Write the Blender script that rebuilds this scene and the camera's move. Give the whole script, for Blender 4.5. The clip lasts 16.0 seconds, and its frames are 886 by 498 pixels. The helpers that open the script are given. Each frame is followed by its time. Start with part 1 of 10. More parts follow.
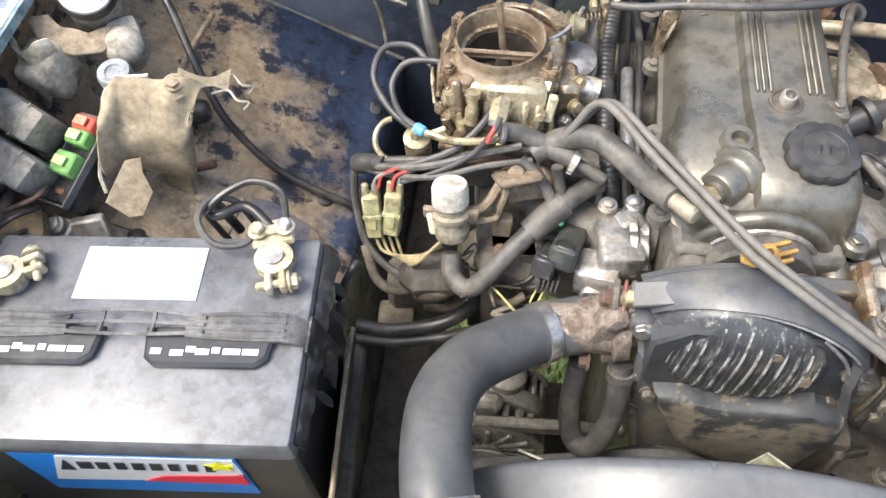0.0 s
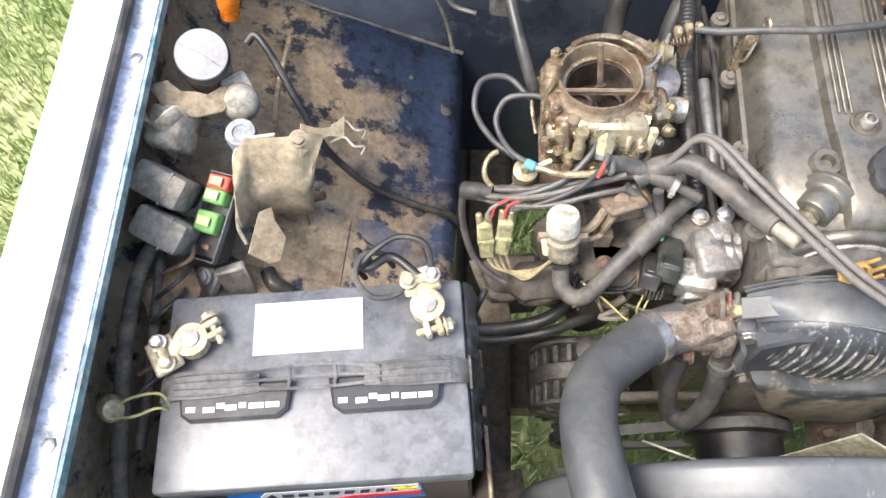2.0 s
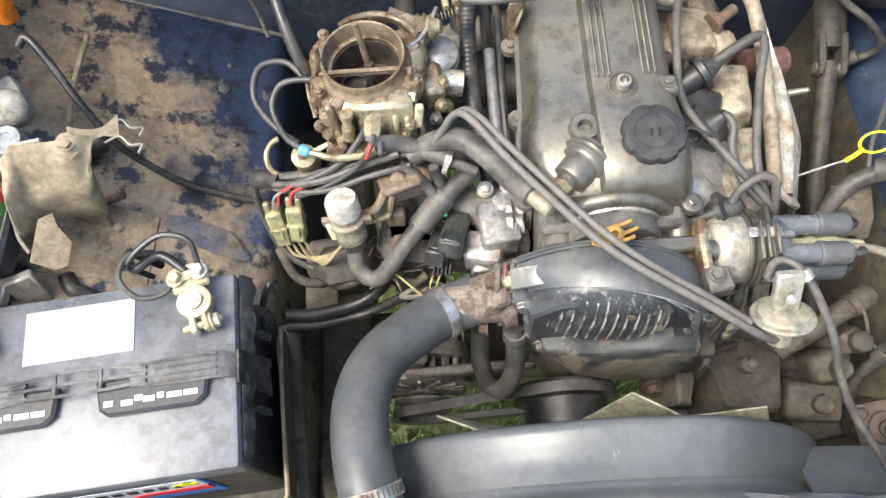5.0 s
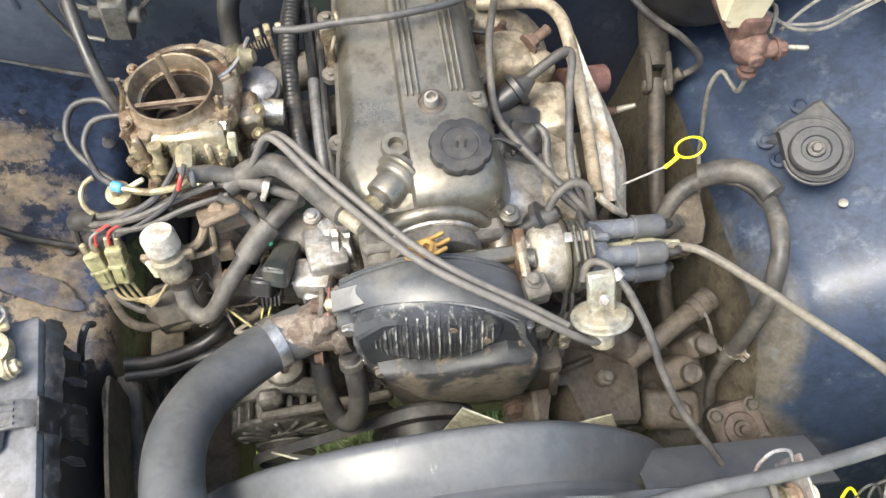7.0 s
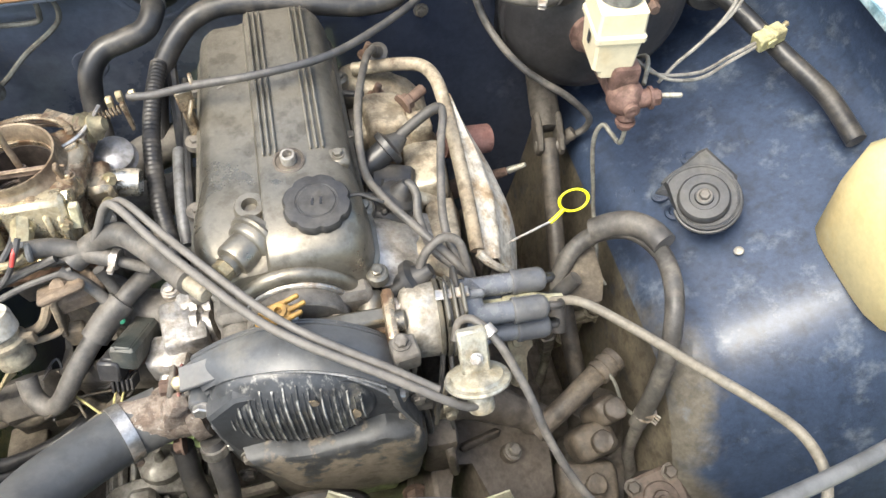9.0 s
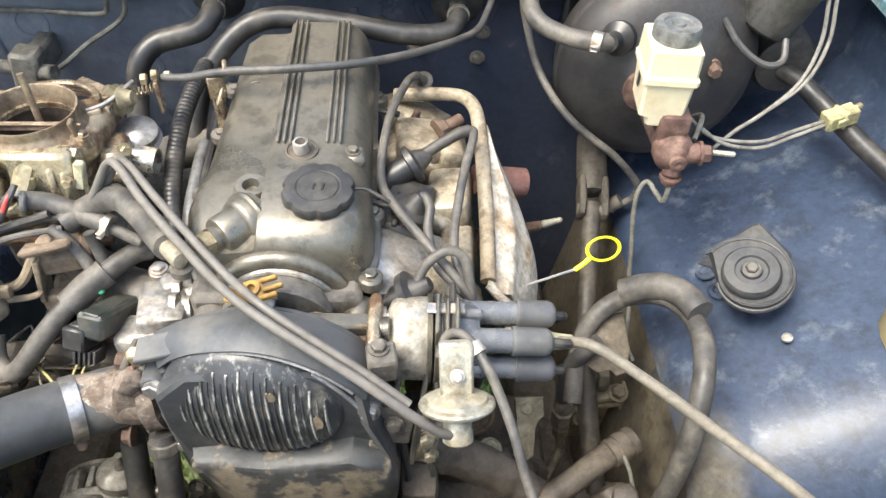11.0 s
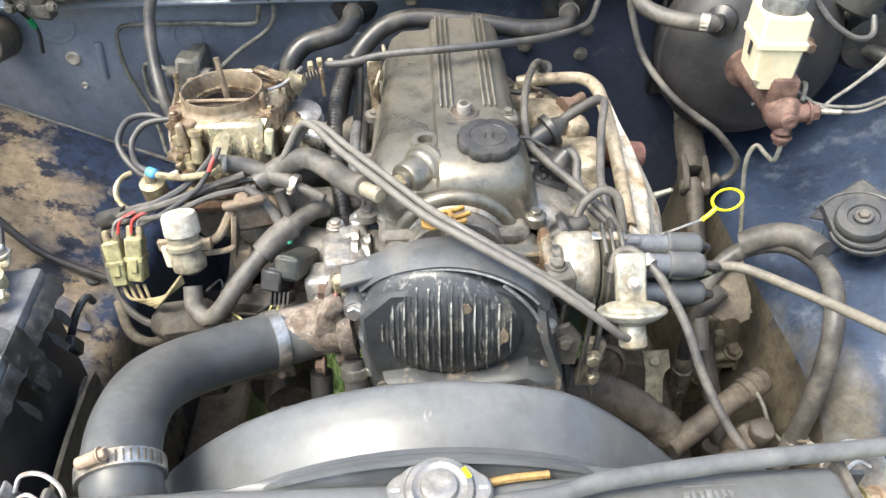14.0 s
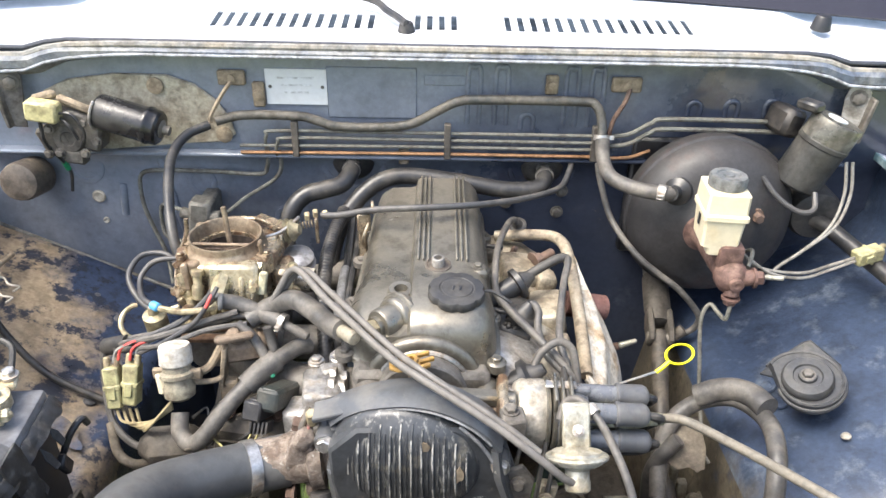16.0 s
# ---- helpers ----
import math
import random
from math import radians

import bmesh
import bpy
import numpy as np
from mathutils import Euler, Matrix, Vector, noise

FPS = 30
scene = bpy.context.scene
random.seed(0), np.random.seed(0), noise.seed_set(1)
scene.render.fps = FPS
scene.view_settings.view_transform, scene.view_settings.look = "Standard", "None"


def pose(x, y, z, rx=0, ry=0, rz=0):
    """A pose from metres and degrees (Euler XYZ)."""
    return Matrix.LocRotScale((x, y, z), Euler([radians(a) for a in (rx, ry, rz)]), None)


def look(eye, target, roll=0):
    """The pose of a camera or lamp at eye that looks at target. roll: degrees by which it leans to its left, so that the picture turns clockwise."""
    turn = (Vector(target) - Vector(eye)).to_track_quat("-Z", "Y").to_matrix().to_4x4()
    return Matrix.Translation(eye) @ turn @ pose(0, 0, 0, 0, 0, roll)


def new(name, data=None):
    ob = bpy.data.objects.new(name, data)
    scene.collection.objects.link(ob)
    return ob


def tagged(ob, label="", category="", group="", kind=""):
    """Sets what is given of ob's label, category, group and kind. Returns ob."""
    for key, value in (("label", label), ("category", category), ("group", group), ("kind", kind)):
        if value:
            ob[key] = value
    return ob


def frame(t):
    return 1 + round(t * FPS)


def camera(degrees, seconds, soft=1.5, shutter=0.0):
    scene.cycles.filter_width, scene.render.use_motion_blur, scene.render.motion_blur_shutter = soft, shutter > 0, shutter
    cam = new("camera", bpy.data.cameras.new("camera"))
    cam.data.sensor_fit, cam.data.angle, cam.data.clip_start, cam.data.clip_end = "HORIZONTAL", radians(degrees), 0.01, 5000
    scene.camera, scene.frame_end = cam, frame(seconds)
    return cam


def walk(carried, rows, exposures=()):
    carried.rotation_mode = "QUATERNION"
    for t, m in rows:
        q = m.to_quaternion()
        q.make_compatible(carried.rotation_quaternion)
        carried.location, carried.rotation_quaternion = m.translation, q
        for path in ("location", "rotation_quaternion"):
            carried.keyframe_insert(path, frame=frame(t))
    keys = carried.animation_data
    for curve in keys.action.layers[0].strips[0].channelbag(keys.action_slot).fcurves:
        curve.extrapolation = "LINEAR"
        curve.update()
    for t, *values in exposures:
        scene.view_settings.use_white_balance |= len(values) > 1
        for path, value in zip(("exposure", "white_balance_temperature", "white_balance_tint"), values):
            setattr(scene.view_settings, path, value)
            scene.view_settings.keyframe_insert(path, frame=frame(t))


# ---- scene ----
cam = camera(62.6, 16.0)
PATH = [
    (0, (0.029, 0.027, 1.38), (-0.157, 1.138, -0.272), -2.5),
    (0.5, (-0.012, 0.029, 1.435), (-0.192, 1.141, -0.218), -4.9),
    (1, (-0.045, 0.025, 1.474), (-0.199, 1.067, -0.226), -4.9),
    (1.5, (-0.087, 0.06, 1.503), (-0.221, 1.01, -0.252), -5.7),
    (2, (-0.109, 0.084, 1.512), (-0.214, 0.958, -0.284), -5.2),
    (2.5, (-0.094, 0.09, 1.517), (-0.189, 0.885, -0.316), -5.0),
    (3, (-0.063, 0.091, 1.516), (-0.151, 0.824, -0.343), -5.1),
    (3.5, (-0.033, 0.093, 1.516), (-0.117, 0.847, -0.335), -5.2),
    (4, (0.0, 0.099, 1.516), (-0.078, 0.86, -0.332), -5.7),
    (4.5, (0.038, 0.1, 1.513), (-0.037, 0.887, -0.324), -6.8),
    (5, (0.086, 0.096, 1.507), (0.031, 0.898, -0.324), -7.1),
    (5.2, (0.107, 0.094, 1.505), (0.063, 0.898, -0.326), -7.3),
    (7.3, (0.201, 0.057, 1.471), (0.366, 0.999, -0.286), 0.2),
    (7.5, (0.209, 0.056, 1.463), (0.397, 1.002, -0.289), 0.3),
    (8, (0.238, 0.049, 1.45), (0.45, 1.005, -0.293), -0.8),
    (8.5, (0.263, 0.048, 1.444), (0.512, 1.084, -0.248), -1.0),
    (8.7, (0.269, 0.046, 1.438), (0.536, 1.118, -0.229), 0.2),
    (10.8, (0.327, 0.001, 1.333), (0.465, 1.396, -0.093), 3.3),
    (11, (0.328, -0.003, 1.325), (0.43, 1.411, -0.086), 2.6),
    (11.5, (0.324, -0.012, 1.309), (0.362, 1.438, -0.069), 0.1),
    (12, (0.312, -0.022, 1.296), (0.331, 1.456, -0.051), -1.6),
    (12.5, (0.294, -0.036, 1.279), (0.314, 1.481, -0.025), -1.1),
    (13, (0.273, -0.054, 1.273), (0.269, 1.474, -0.017), -1.2),
    (13.5, (0.241, -0.088, 1.285), (0.245, 1.439, -0.007), -1.2),
    (14, (0.201, -0.124, 1.295), (0.246, 1.409, 0.011), -0.8),
    (14.5, (0.157, -0.146, 1.306), (0.222, 1.383, 0.018), -0.2),
    (15, (0.151, -0.153, 1.343), (0.217, 1.396, 0.079), -0.5),
    (15.5, (0.185, -0.162, 1.346), (0.249, 1.506, 0.244), 0.1),
    (16, (0.237, -0.174, 1.351), (0.26, 1.56, 0.355), 1.3),
]
walk(cam, [(t, look(eye, target, roll)) for t, eye, target, roll in PATH], exposures=[(0.0, 1.15, 6550, 7), (1.5, 1.18, 6500, 8), (4.5, 1.05, 6500, 5), (7.5, 1.18, 6680, 4), (11.0, 1.32, 6700, 4), (13.0, 1.34, 6680, 3), (14.5, 1.42, 6560, 4), (16.0, 1.33, 6550, 7)])

# ---- world and light: bright overcast day ----
world = bpy.data.worlds.new("sky")
scene.world = world
world.use_nodes = True
wn = world.node_tree.nodes
sky = wn.new("ShaderNodeTexSky")
sky.sky_type, sky.sun_disc = "NISHITA", False
sky.sun_elevation, sky.sun_rotation = radians(64), radians(245)
sky.air_density, sky.dust_density, sky.ozone_density = 1.0, 5.0, 1.0
wn["Background"].inputs["Strength"].default_value = 0.2
world.node_tree.links.new(sky.outputs["Color"], wn["Background"].inputs["Color"])
sun = new("sun", bpy.data.lights.new("sun", "SUN"))
sun.data.energy, sun.data.angle, sun.data.color = 1.6, radians(28), (1.0, 0.97, 0.93)
sun.matrix_world = look((-1.5, -0.35, 4), (0.2, 0.5, 0.9))
scene.view_settings.exposure = 1.15


# ---- materials ----
MATS = {}


def surface(name, base, rough=0.5, metal=0.0, alt=None, alt_at=0.55, alt_soft=0.12, big=14.0, fine=160.0, bump=0.32, vary=0.3, coat=0.0, third=None, third_at=0.62, alt_rough=0.85, grime=0.45, bias=None, third_soft=0.05, streak=None):
    """Worn surface: base colour, patches of a second (and third) colour at a large scale, fine grain, varied gloss and relief."""
    if name in MATS:
        return MATS[name]
    m = bpy.data.materials.new(name)
    m.use_nodes = True
    nt = m.node_tree
    n, l = nt.nodes, nt.links
    b = n["Principled BSDF"]
    tc = n.new("ShaderNodeTexCoord")

    def noise_node(scale, detail, rough_=0.6, off=0.0):
        t = n.new("ShaderNodeTexNoise")
        t.inputs["Scale"].default_value = scale
        t.inputs["Detail"].default_value = detail
        t.inputs["Roughness"].default_value = rough_
        mp = n.new("ShaderNodeMapping")
        mp.inputs["Location"].default_value = (off, off * 0.7, -off)
        l.new(tc.outputs["Object"], mp.inputs["Vector"])
        l.new(mp.outputs["Vector"], t.inputs["Vector"])
        return t

    def step(src, at, soft):
        r = n.new("ShaderNodeMapRange")
        r.inputs["From Min"].default_value = at - soft
        r.inputs["From Max"].default_value = at + soft
        l.new(src, r.inputs["Value"])
        return r.outputs["Result"]

    def mix(fac, a, c):
        x = n.new("ShaderNodeMix")
        x.data_type = "RGBA"
        if fac is not None:
            l.new(fac, x.inputs["Factor"])
        for sock, v in ((x.inputs[6], a), (x.inputs[7], c)):
            if isinstance(v, tuple):
                sock.default_value = (*v, 1)
            else:
                l.new(v, sock)
        return x.outputs[2]

    grain = noise_node(fine, 6, 0.7, 3.1)
    lo = tuple(c * (1 - vary) for c in base)
    hi = tuple(min(1, c * (1 + vary)) for c in base)
    col = mix(step(grain.outputs["Fac"], 0.5, 0.2), lo, hi)
    rgh = None
    if alt:
        big_n = noise_node(big, 8, 0.68, 7.7)
        src = big_n.outputs["Fac"]
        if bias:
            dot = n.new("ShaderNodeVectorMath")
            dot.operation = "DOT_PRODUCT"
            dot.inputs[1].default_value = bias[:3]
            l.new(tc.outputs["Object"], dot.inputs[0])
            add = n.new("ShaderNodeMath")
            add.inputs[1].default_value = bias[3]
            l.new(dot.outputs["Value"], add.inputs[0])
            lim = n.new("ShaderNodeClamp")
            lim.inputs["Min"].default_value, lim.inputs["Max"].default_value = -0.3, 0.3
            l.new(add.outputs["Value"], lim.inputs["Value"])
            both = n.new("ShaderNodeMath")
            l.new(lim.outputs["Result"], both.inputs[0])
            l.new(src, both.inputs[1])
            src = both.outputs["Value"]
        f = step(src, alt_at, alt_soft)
        alo = tuple(c * (1 - vary) for c in alt)
        ahi = tuple(min(1, c * (1 + vary)) for c in alt)
        col = mix(f, col, mix(step(grain.outputs["Fac"], 0.5, 0.2), alo, ahi))
        r = n.new("ShaderNodeMapRange")
        r.inputs["To Min"].default_value = rough
        r.inputs["To Max"].default_value = alt_rough
        l.new(f, r.inputs["Value"])
        rgh = r.outputs["Result"]
        if metal:
            mm = n.new("ShaderNodeMapRange")
            mm.inputs["To Min"].default_value = metal
            mm.inputs["To Max"].default_value = metal * 0.2
            l.new(f, mm.inputs["Value"])
            l.new(mm.outputs["Result"], b.inputs["Metallic"])
    if third:
        t3 = noise_node(big * 2.3, 7, 0.7, 21.0)
        if streak:
            t3.inputs["Vector"].links[0].from_node.inputs["Scale"].default_value = streak
        col = mix(step(t3.outputs["Fac"], third_at, third_soft), col, third)
    if grime:
        g1 = noise_node(fine * 0.35, 8, 0.62, 41.0)
        dark = n.new("ShaderNodeMix")
        dark.data_type, dark.blend_type = "RGBA", "MULTIPLY"
        gf = n.new("ShaderNodeMath")
        gf.operation = "MULTIPLY"
        gf.inputs[1].default_value = grime
        l.new(step(g1.outputs["Fac"], 0.55, 0.06), gf.inputs[0])
        l.new(gf.outputs["Value"], dark.inputs["Factor"])
        l.new(col, dark.inputs[6])
        dark.inputs[7].default_value = (0.16, 0.125, 0.09, 1)
        col = dark.outputs[2]
    l.new(col, b.inputs["Base Color"])
    if rgh is None:
        r = n.new("ShaderNodeMapRange")
        r.inputs["To Min"].default_value = max(0.02, rough - 0.1)
        r.inputs["To Max"].default_value = min(1, rough + 0.15)
        l.new(grain.outputs["Fac"], r.inputs["Value"])
        rgh = r.outputs["Result"]
        b.inputs["Metallic"].default_value = metal
    l.new(rgh, b.inputs["Roughness"])
    b.inputs["Coat Weight"].default_value = coat
    bp = n.new("ShaderNodeBump")
    bp.inputs["Strength"].default_value = bump
    bp.inputs["Distance"].default_value = 0.0015
    l.new(grain.outputs["Fac"], bp.inputs["Height"])
    l.new(bp.outputs["Normal"], b.inputs["Normal"])
    MATS[name] = m
    return m


ALU = surface("oxidised_aluminium", (0.235, 0.218, 0.182), 0.26, 0.85, (0.135, 0.122, 0.099), 0.53, 0.18, 10, vary=0.14, grime=0.35, alt_rough=0.46, third=(0.11, 0.099, 0.08), third_at=0.71, third_soft=0.07)
ALU_BRIGHT = surface("bright_aluminium", (0.46, 0.44, 0.41), 0.36, 0.8, (0.24, 0.205, 0.16), 0.56, 0.12, 22, grime=0.5)
STEEL = surface("zinc_steel", (0.55, 0.53, 0.50), 0.35, 0.9, (0.30, 0.22, 0.14), 0.60, 0.1, 40)
BRASS = surface("yellow_zinc", (0.46, 0.40, 0.25), 0.35, 0.75, (0.22, 0.17, 0.11), 0.53, 0.12, 60)
CARB = surface("dirty_zinc_casting", (0.43, 0.355, 0.25), 0.24, 0.7, (0.125, 0.076, 0.044), 0.51, 0.06, 52, grime=0.5, alt_rough=0.45)
RUST = surface("rust", (0.17, 0.105, 0.075), 0.85, 0.1, (0.10, 0.07, 0.055), 0.5, 0.12, 40, bump=0.5)
SHIELD = surface("heat_shield", (0.42, 0.37, 0.28), 0.42, 0.45, (0.25, 0.20, 0.14), 0.50, 0.12, 22, third=(0.14, 0.09, 0.06), third_at=0.66, third_soft=0.08, grime=0.5)
GRIME = surface("oily_grime", (0.075, 0.067, 0.058), 0.6, 0.0, (0.145, 0.123, 0.095), 0.55, 0.15, 16, bump=0.5)
IRON = surface("grimy_iron", (0.125, 0.117, 0.107), 0.55, 0.3, (0.19, 0.167, 0.135), 0.55, 0.14, 18, bump=0.5)
GREASE = surface("black_grease", (0.072, 0.060, 0.049), 0.55, 0.0, (0.135, 0.110, 0.082), 0.56, 0.12, 24, bump=0.6)
SKIRT = surface("oily_brown_wall", (0.060, 0.052, 0.041), 0.5, 0, (0.135, 0.114, 0.080), 0.51, 0.13, 10, bump=0.3, third=(0.035, 0.04, 0.055), third_at=0.63, third_soft=0.06)
RUBBER = surface("grey_rubber", (0.056, 0.055, 0.056), 0.42, 0, (0.125, 0.114, 0.10), 0.57, 0.12, 26, grime=0.3, bump=0.12, vary=0.15, alt_rough=0.65)
HOSE = surface("dusty_hose", (0.066, 0.063, 0.060), 0.42, 0, (0.145, 0.131, 0.112), 0.53, 0.12, 30, grime=0.35, bump=0.25, vary=0.25, alt_rough=0.7)
HOSE_DARK = surface("black_hose", (0.026, 0.026, 0.027), 0.34, 0, (0.092, 0.083, 0.070), 0.58, 0.12, 26, grime=0.25, bump=0.12, vary=0.2, alt_rough=0.65)
BIGHOSE = surface("radiator_hose_rubber", (0.068, 0.071, 0.074), 0.40, 0, (0.125, 0.122, 0.116), 0.57, 0.14, 14, bump=0.08, vary=0.1, grime=0.2, alt_rough=0.55)
PLASTIC = surface("black_plastic", (0.024, 0.024, 0.026), 0.33, 0, (0.11, 0.10, 0.085), 0.62, 0.15, 18, grime=0.2, bump=0.12)
PLASTIC_GREY = surface("faded_plastic", (0.10, 0.105, 0.11), 0.42, 0, (0.19, 0.175, 0.15), 0.60, 0.14, 12, bump=0.12)
SHROUD = surface("shroud_plastic", (0.082, 0.087, 0.094), 0.28, 0, (0.130, 0.133, 0.135), 0.54, 0.14, 9, bump=0.05, vary=0.08, grime=0.15, alt_rough=0.42, third=(0.20, 0.20, 0.195), third_at=0.67, third_soft=0.03, streak=(3.2, 1.2, 0.8))
TIMING = surface("timing_cover_plastic", (0.088, 0.092, 0.098), 0.30, 0, (0.21, 0.185, 0.15), 0.61, 0.07, 24, bump=0.15, grime=0.2, vary=0.12, bias=(0, 0, -1.2, 0.99), third=(0.15, 0.15, 0.145), third_at=0.66, third_soft=0.06)
DISTCAP = surface("distributor_plastic", (0.115, 0.123, 0.14), 0.15, 0, (0.20, 0.195, 0.18), 0.60, 0.15, 25, grime=0.35, bump=0.08, vary=0.1)
# Pale dust and sky sheen up and left; shade painted dark low right.
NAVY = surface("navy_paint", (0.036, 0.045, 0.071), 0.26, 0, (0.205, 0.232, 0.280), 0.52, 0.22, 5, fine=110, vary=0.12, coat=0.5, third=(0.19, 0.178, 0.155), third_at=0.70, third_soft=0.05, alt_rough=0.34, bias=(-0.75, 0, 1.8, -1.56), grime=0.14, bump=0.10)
NAVY_DIRTY = surface("dusty_navy_paint", (0.026, 0.038, 0.072), 0.22, 0, (0.265, 0.208, 0.140), 0.5, 0.09, 11.0, fine=110, vary=0.32, coat=0.45, third=(0.018, 0.022, 0.036), third_at=0.565, third_soft=0.03, bias=(-2.7, -1.29, 0, 0.15), grime=0.35, alt_rough=0.55)
NAVY_WORN = surface("chalky_navy_paint", (0.030, 0.045, 0.080), 0.40, 0, (0.100, 0.091, 0.074), 0.55, 0.10, 10.0, fine=120, vary=0.3, coat=0.08, third=(0.115, 0.138, 0.172), third_at=0.62, third_soft=0.08, bias=(-4.0, -1.0, 0, 2.82), grime=0.3)
SILVER = surface("pale_body_paint", (0.70, 0.72, 0.75), 0.3, 0.0, (0.50, 0.52, 0.56), 0.6, 0.15, 9, coat=0.4, bump=0.05, vary=0.06, grime=0.08)
GUTTER = surface("worn_pale_blue_paint", (0.42, 0.46, 0.58), 0.4, 0, (0.62, 0.65, 0.70), 0.5, 0.1, 30, third=(0.10, 0.13, 0.22), third_at=0.66, bump=0.2)
TEAL = surface("teal_edge_paint", (0.12, 0.23, 0.28), 0.4, 0, (0.32, 0.40, 0.42), 0.50, 0.1, 30)
BLACK = surface("black_paint", (0.02, 0.02, 0.022), 0.35, 0, (0.09, 0.075, 0.06), 0.62, 0.12, 12)
BOOSTER = surface("booster_paint", (0.038, 0.036, 0.036), 0.48, 0, (0.085, 0.056, 0.050), 0.62, 0.08, 10, bump=0.1, grime=0.2)
CREAM = surface("yellowed_plastic", (0.66, 0.59, 0.42), 0.34, 0, (0.60, 0.47, 0.27), 0.64, 0.12, 12, bump=0.04, vary=0.05, grime=0.08)
BOTTLE = surface("yellowed_bottle", (0.60, 0.50, 0.26), 0.38, 0, (0.60, 0.46, 0.22), 0.58, 0.12, 14, bump=0.05, vary=0.08, grime=0.08)
CONN = surface("cream_connector", (0.40, 0.38, 0.20), 0.42, 0, (0.22, 0.185, 0.115), 0.56, 0.12, 50)
RED = surface("red_plastic", (0.56, 0.09, 0.06), 0.35, vary=0.15, bump=0.05, grime=0.08)
GREEN = surface("green_plastic", (0.13, 0.36, 0.10), 0.35, 0, (0.24, 0.42, 0.13), 0.5, 0.2, 60, vary=0.15, bump=0.05, grime=0.08)
YELLOW = surface("yellow_plastic", (0.85, 0.80, 0.01), 0.35, vary=0.08, bump=0.03, grime=0.08)
OCHRE = surface("ochre_plastic", (0.36, 0.21, 0.05), 0.45, 0, (0.27, 0.16, 0.05), 0.56, 0.12, 40, vary=0.15)
ORANGE = surface("amber_plastic", (0.75, 0.20, 0.02), 0.25, vary=0.1, bump=0.03, grime=0.08)
BLUE = surface("blue_clip", (0.10, 0.36, 0.60), 0.4, vary=0.1, bump=0.03, grime=0.2)
REDWIRE = surface("red_wire", (0.50, 0.06, 0.05), 0.4, vary=0.1, bump=0.03, grime=0.08)
PIPE = surface("dull_line", (0.17, 0.17, 0.145), 0.45, 0.2, (0.12, 0.105, 0.085), 0.56, 0.14, 40)
TANWIRE = surface("tan_lead", (0.155, 0.142, 0.116), 0.45, 0, (0.150, 0.130, 0.100), 0.54, 0.2, 30, grime=0.2)
# Lid greyer than the sides: dust plus some sky reflection in the colour.
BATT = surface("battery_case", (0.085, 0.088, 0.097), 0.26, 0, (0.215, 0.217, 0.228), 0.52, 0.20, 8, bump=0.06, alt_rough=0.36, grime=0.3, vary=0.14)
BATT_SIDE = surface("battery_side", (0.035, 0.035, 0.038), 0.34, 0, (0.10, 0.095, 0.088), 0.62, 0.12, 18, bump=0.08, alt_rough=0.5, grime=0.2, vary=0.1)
TERM = surface("corroded_brass", (0.58, 0.52, 0.38), 0.38, 0.55, (0.36, 0.29, 0.17), 0.53, 0.10, 70, third=(0.62, 0.60, 0.54), third_at=0.62)
LABEL = surface("battery_label", (0.40, 0.415, 0.45), 0.3, vary=0.05, bump=0.02, grime=0.1)
PAPER = surface("white_label", (0.62, 0.64, 0.66), 0.4, vary=0.04, bump=0.02, grime=0.06)
PALEBLUE = surface("pale_blue_print", (0.38, 0.68, 0.80), 0.4, vary=0.05, bump=0.02, grime=0.08)
INK = surface("dark_ink", (0.03, 0.03, 0.035), 0.45, vary=0.1, bump=0.02, grime=0.08)
INKBLUE = surface("blue_ink", (0.02, 0.20, 0.62), 0.35, vary=0.1, bump=0.02, grime=0.08)
INKRED = surface("red_ink", (0.70, 0.03, 0.06), 0.35, vary=0.1, bump=0.02, grime=0.08)
WHITEMARK = surface("white_print", (0.75, 0.75, 0.76), 0.5, vary=0.08, bump=0.02, grime=0.08)
TANMETAL = surface("dust_coated_steel", (0.30, 0.24, 0.165), 0.75, 0.0, (0.17, 0.135, 0.095), 0.55, 0.14, 20, bump=0.3)
RELAY = surface("grey_relay_plastic", (0.24, 0.228, 0.205), 0.5, 0, (0.30, 0.265, 0.215), 0.52, 0.12, 26)
MCRUST = surface("rusty_iron_casting", (0.130, 0.076, 0.062), 0.7, 0.2, (0.22, 0.142, 0.112), 0.60, 0.12, 40, bump=0.4)
GRASSM = surface("grass_blades", (0.25, 0.36, 0.10), 0.6, 0, (0.46, 0.48, 0.25), 0.5, 0.15, 5, fine=60, vary=0.3, grime=0.1)
SOIL = surface("lawn", (0.22, 0.30, 0.10), 0.9, 0, (0.41, 0.42, 0.225), 0.5, 0.15, 2.5, fine=70, vary=0.35, grime=0.2)
GLASS = surface("dark_windscreen", (0.015, 0.015, 0.025), 0.06, 0, bump=0.0, vary=0.05, grime=0.08)


# ---- mesh tools ----
def link_mesh(name, bm, material, angle=38):
    bmesh.ops.recalc_face_normals(bm, faces=bm.faces)
    me = bpy.data.meshes.new(name)
    bm.to_mesh(me)
    bm.free()
    me.shade_smooth()
    me.set_sharp_from_angle(angle=radians(angle))
    me.materials.append(material)
    return new(name, me)


def part(name, bm, material, parent, label="", angle=38):
    """Links a bmesh, in world coordinates, as one mesh under a thing or a part."""
    ob = link_mesh(name, bm, material, angle)
    ob.parent = parent
    root = parent
    while root.parent is not None:
        root = root.parent
    if parent is root and root.type == "EMPTY":
        ob.matrix_parent_inverse = Matrix.Translation(-root.location)
    if label:
        ob["label"] = label
    return ob


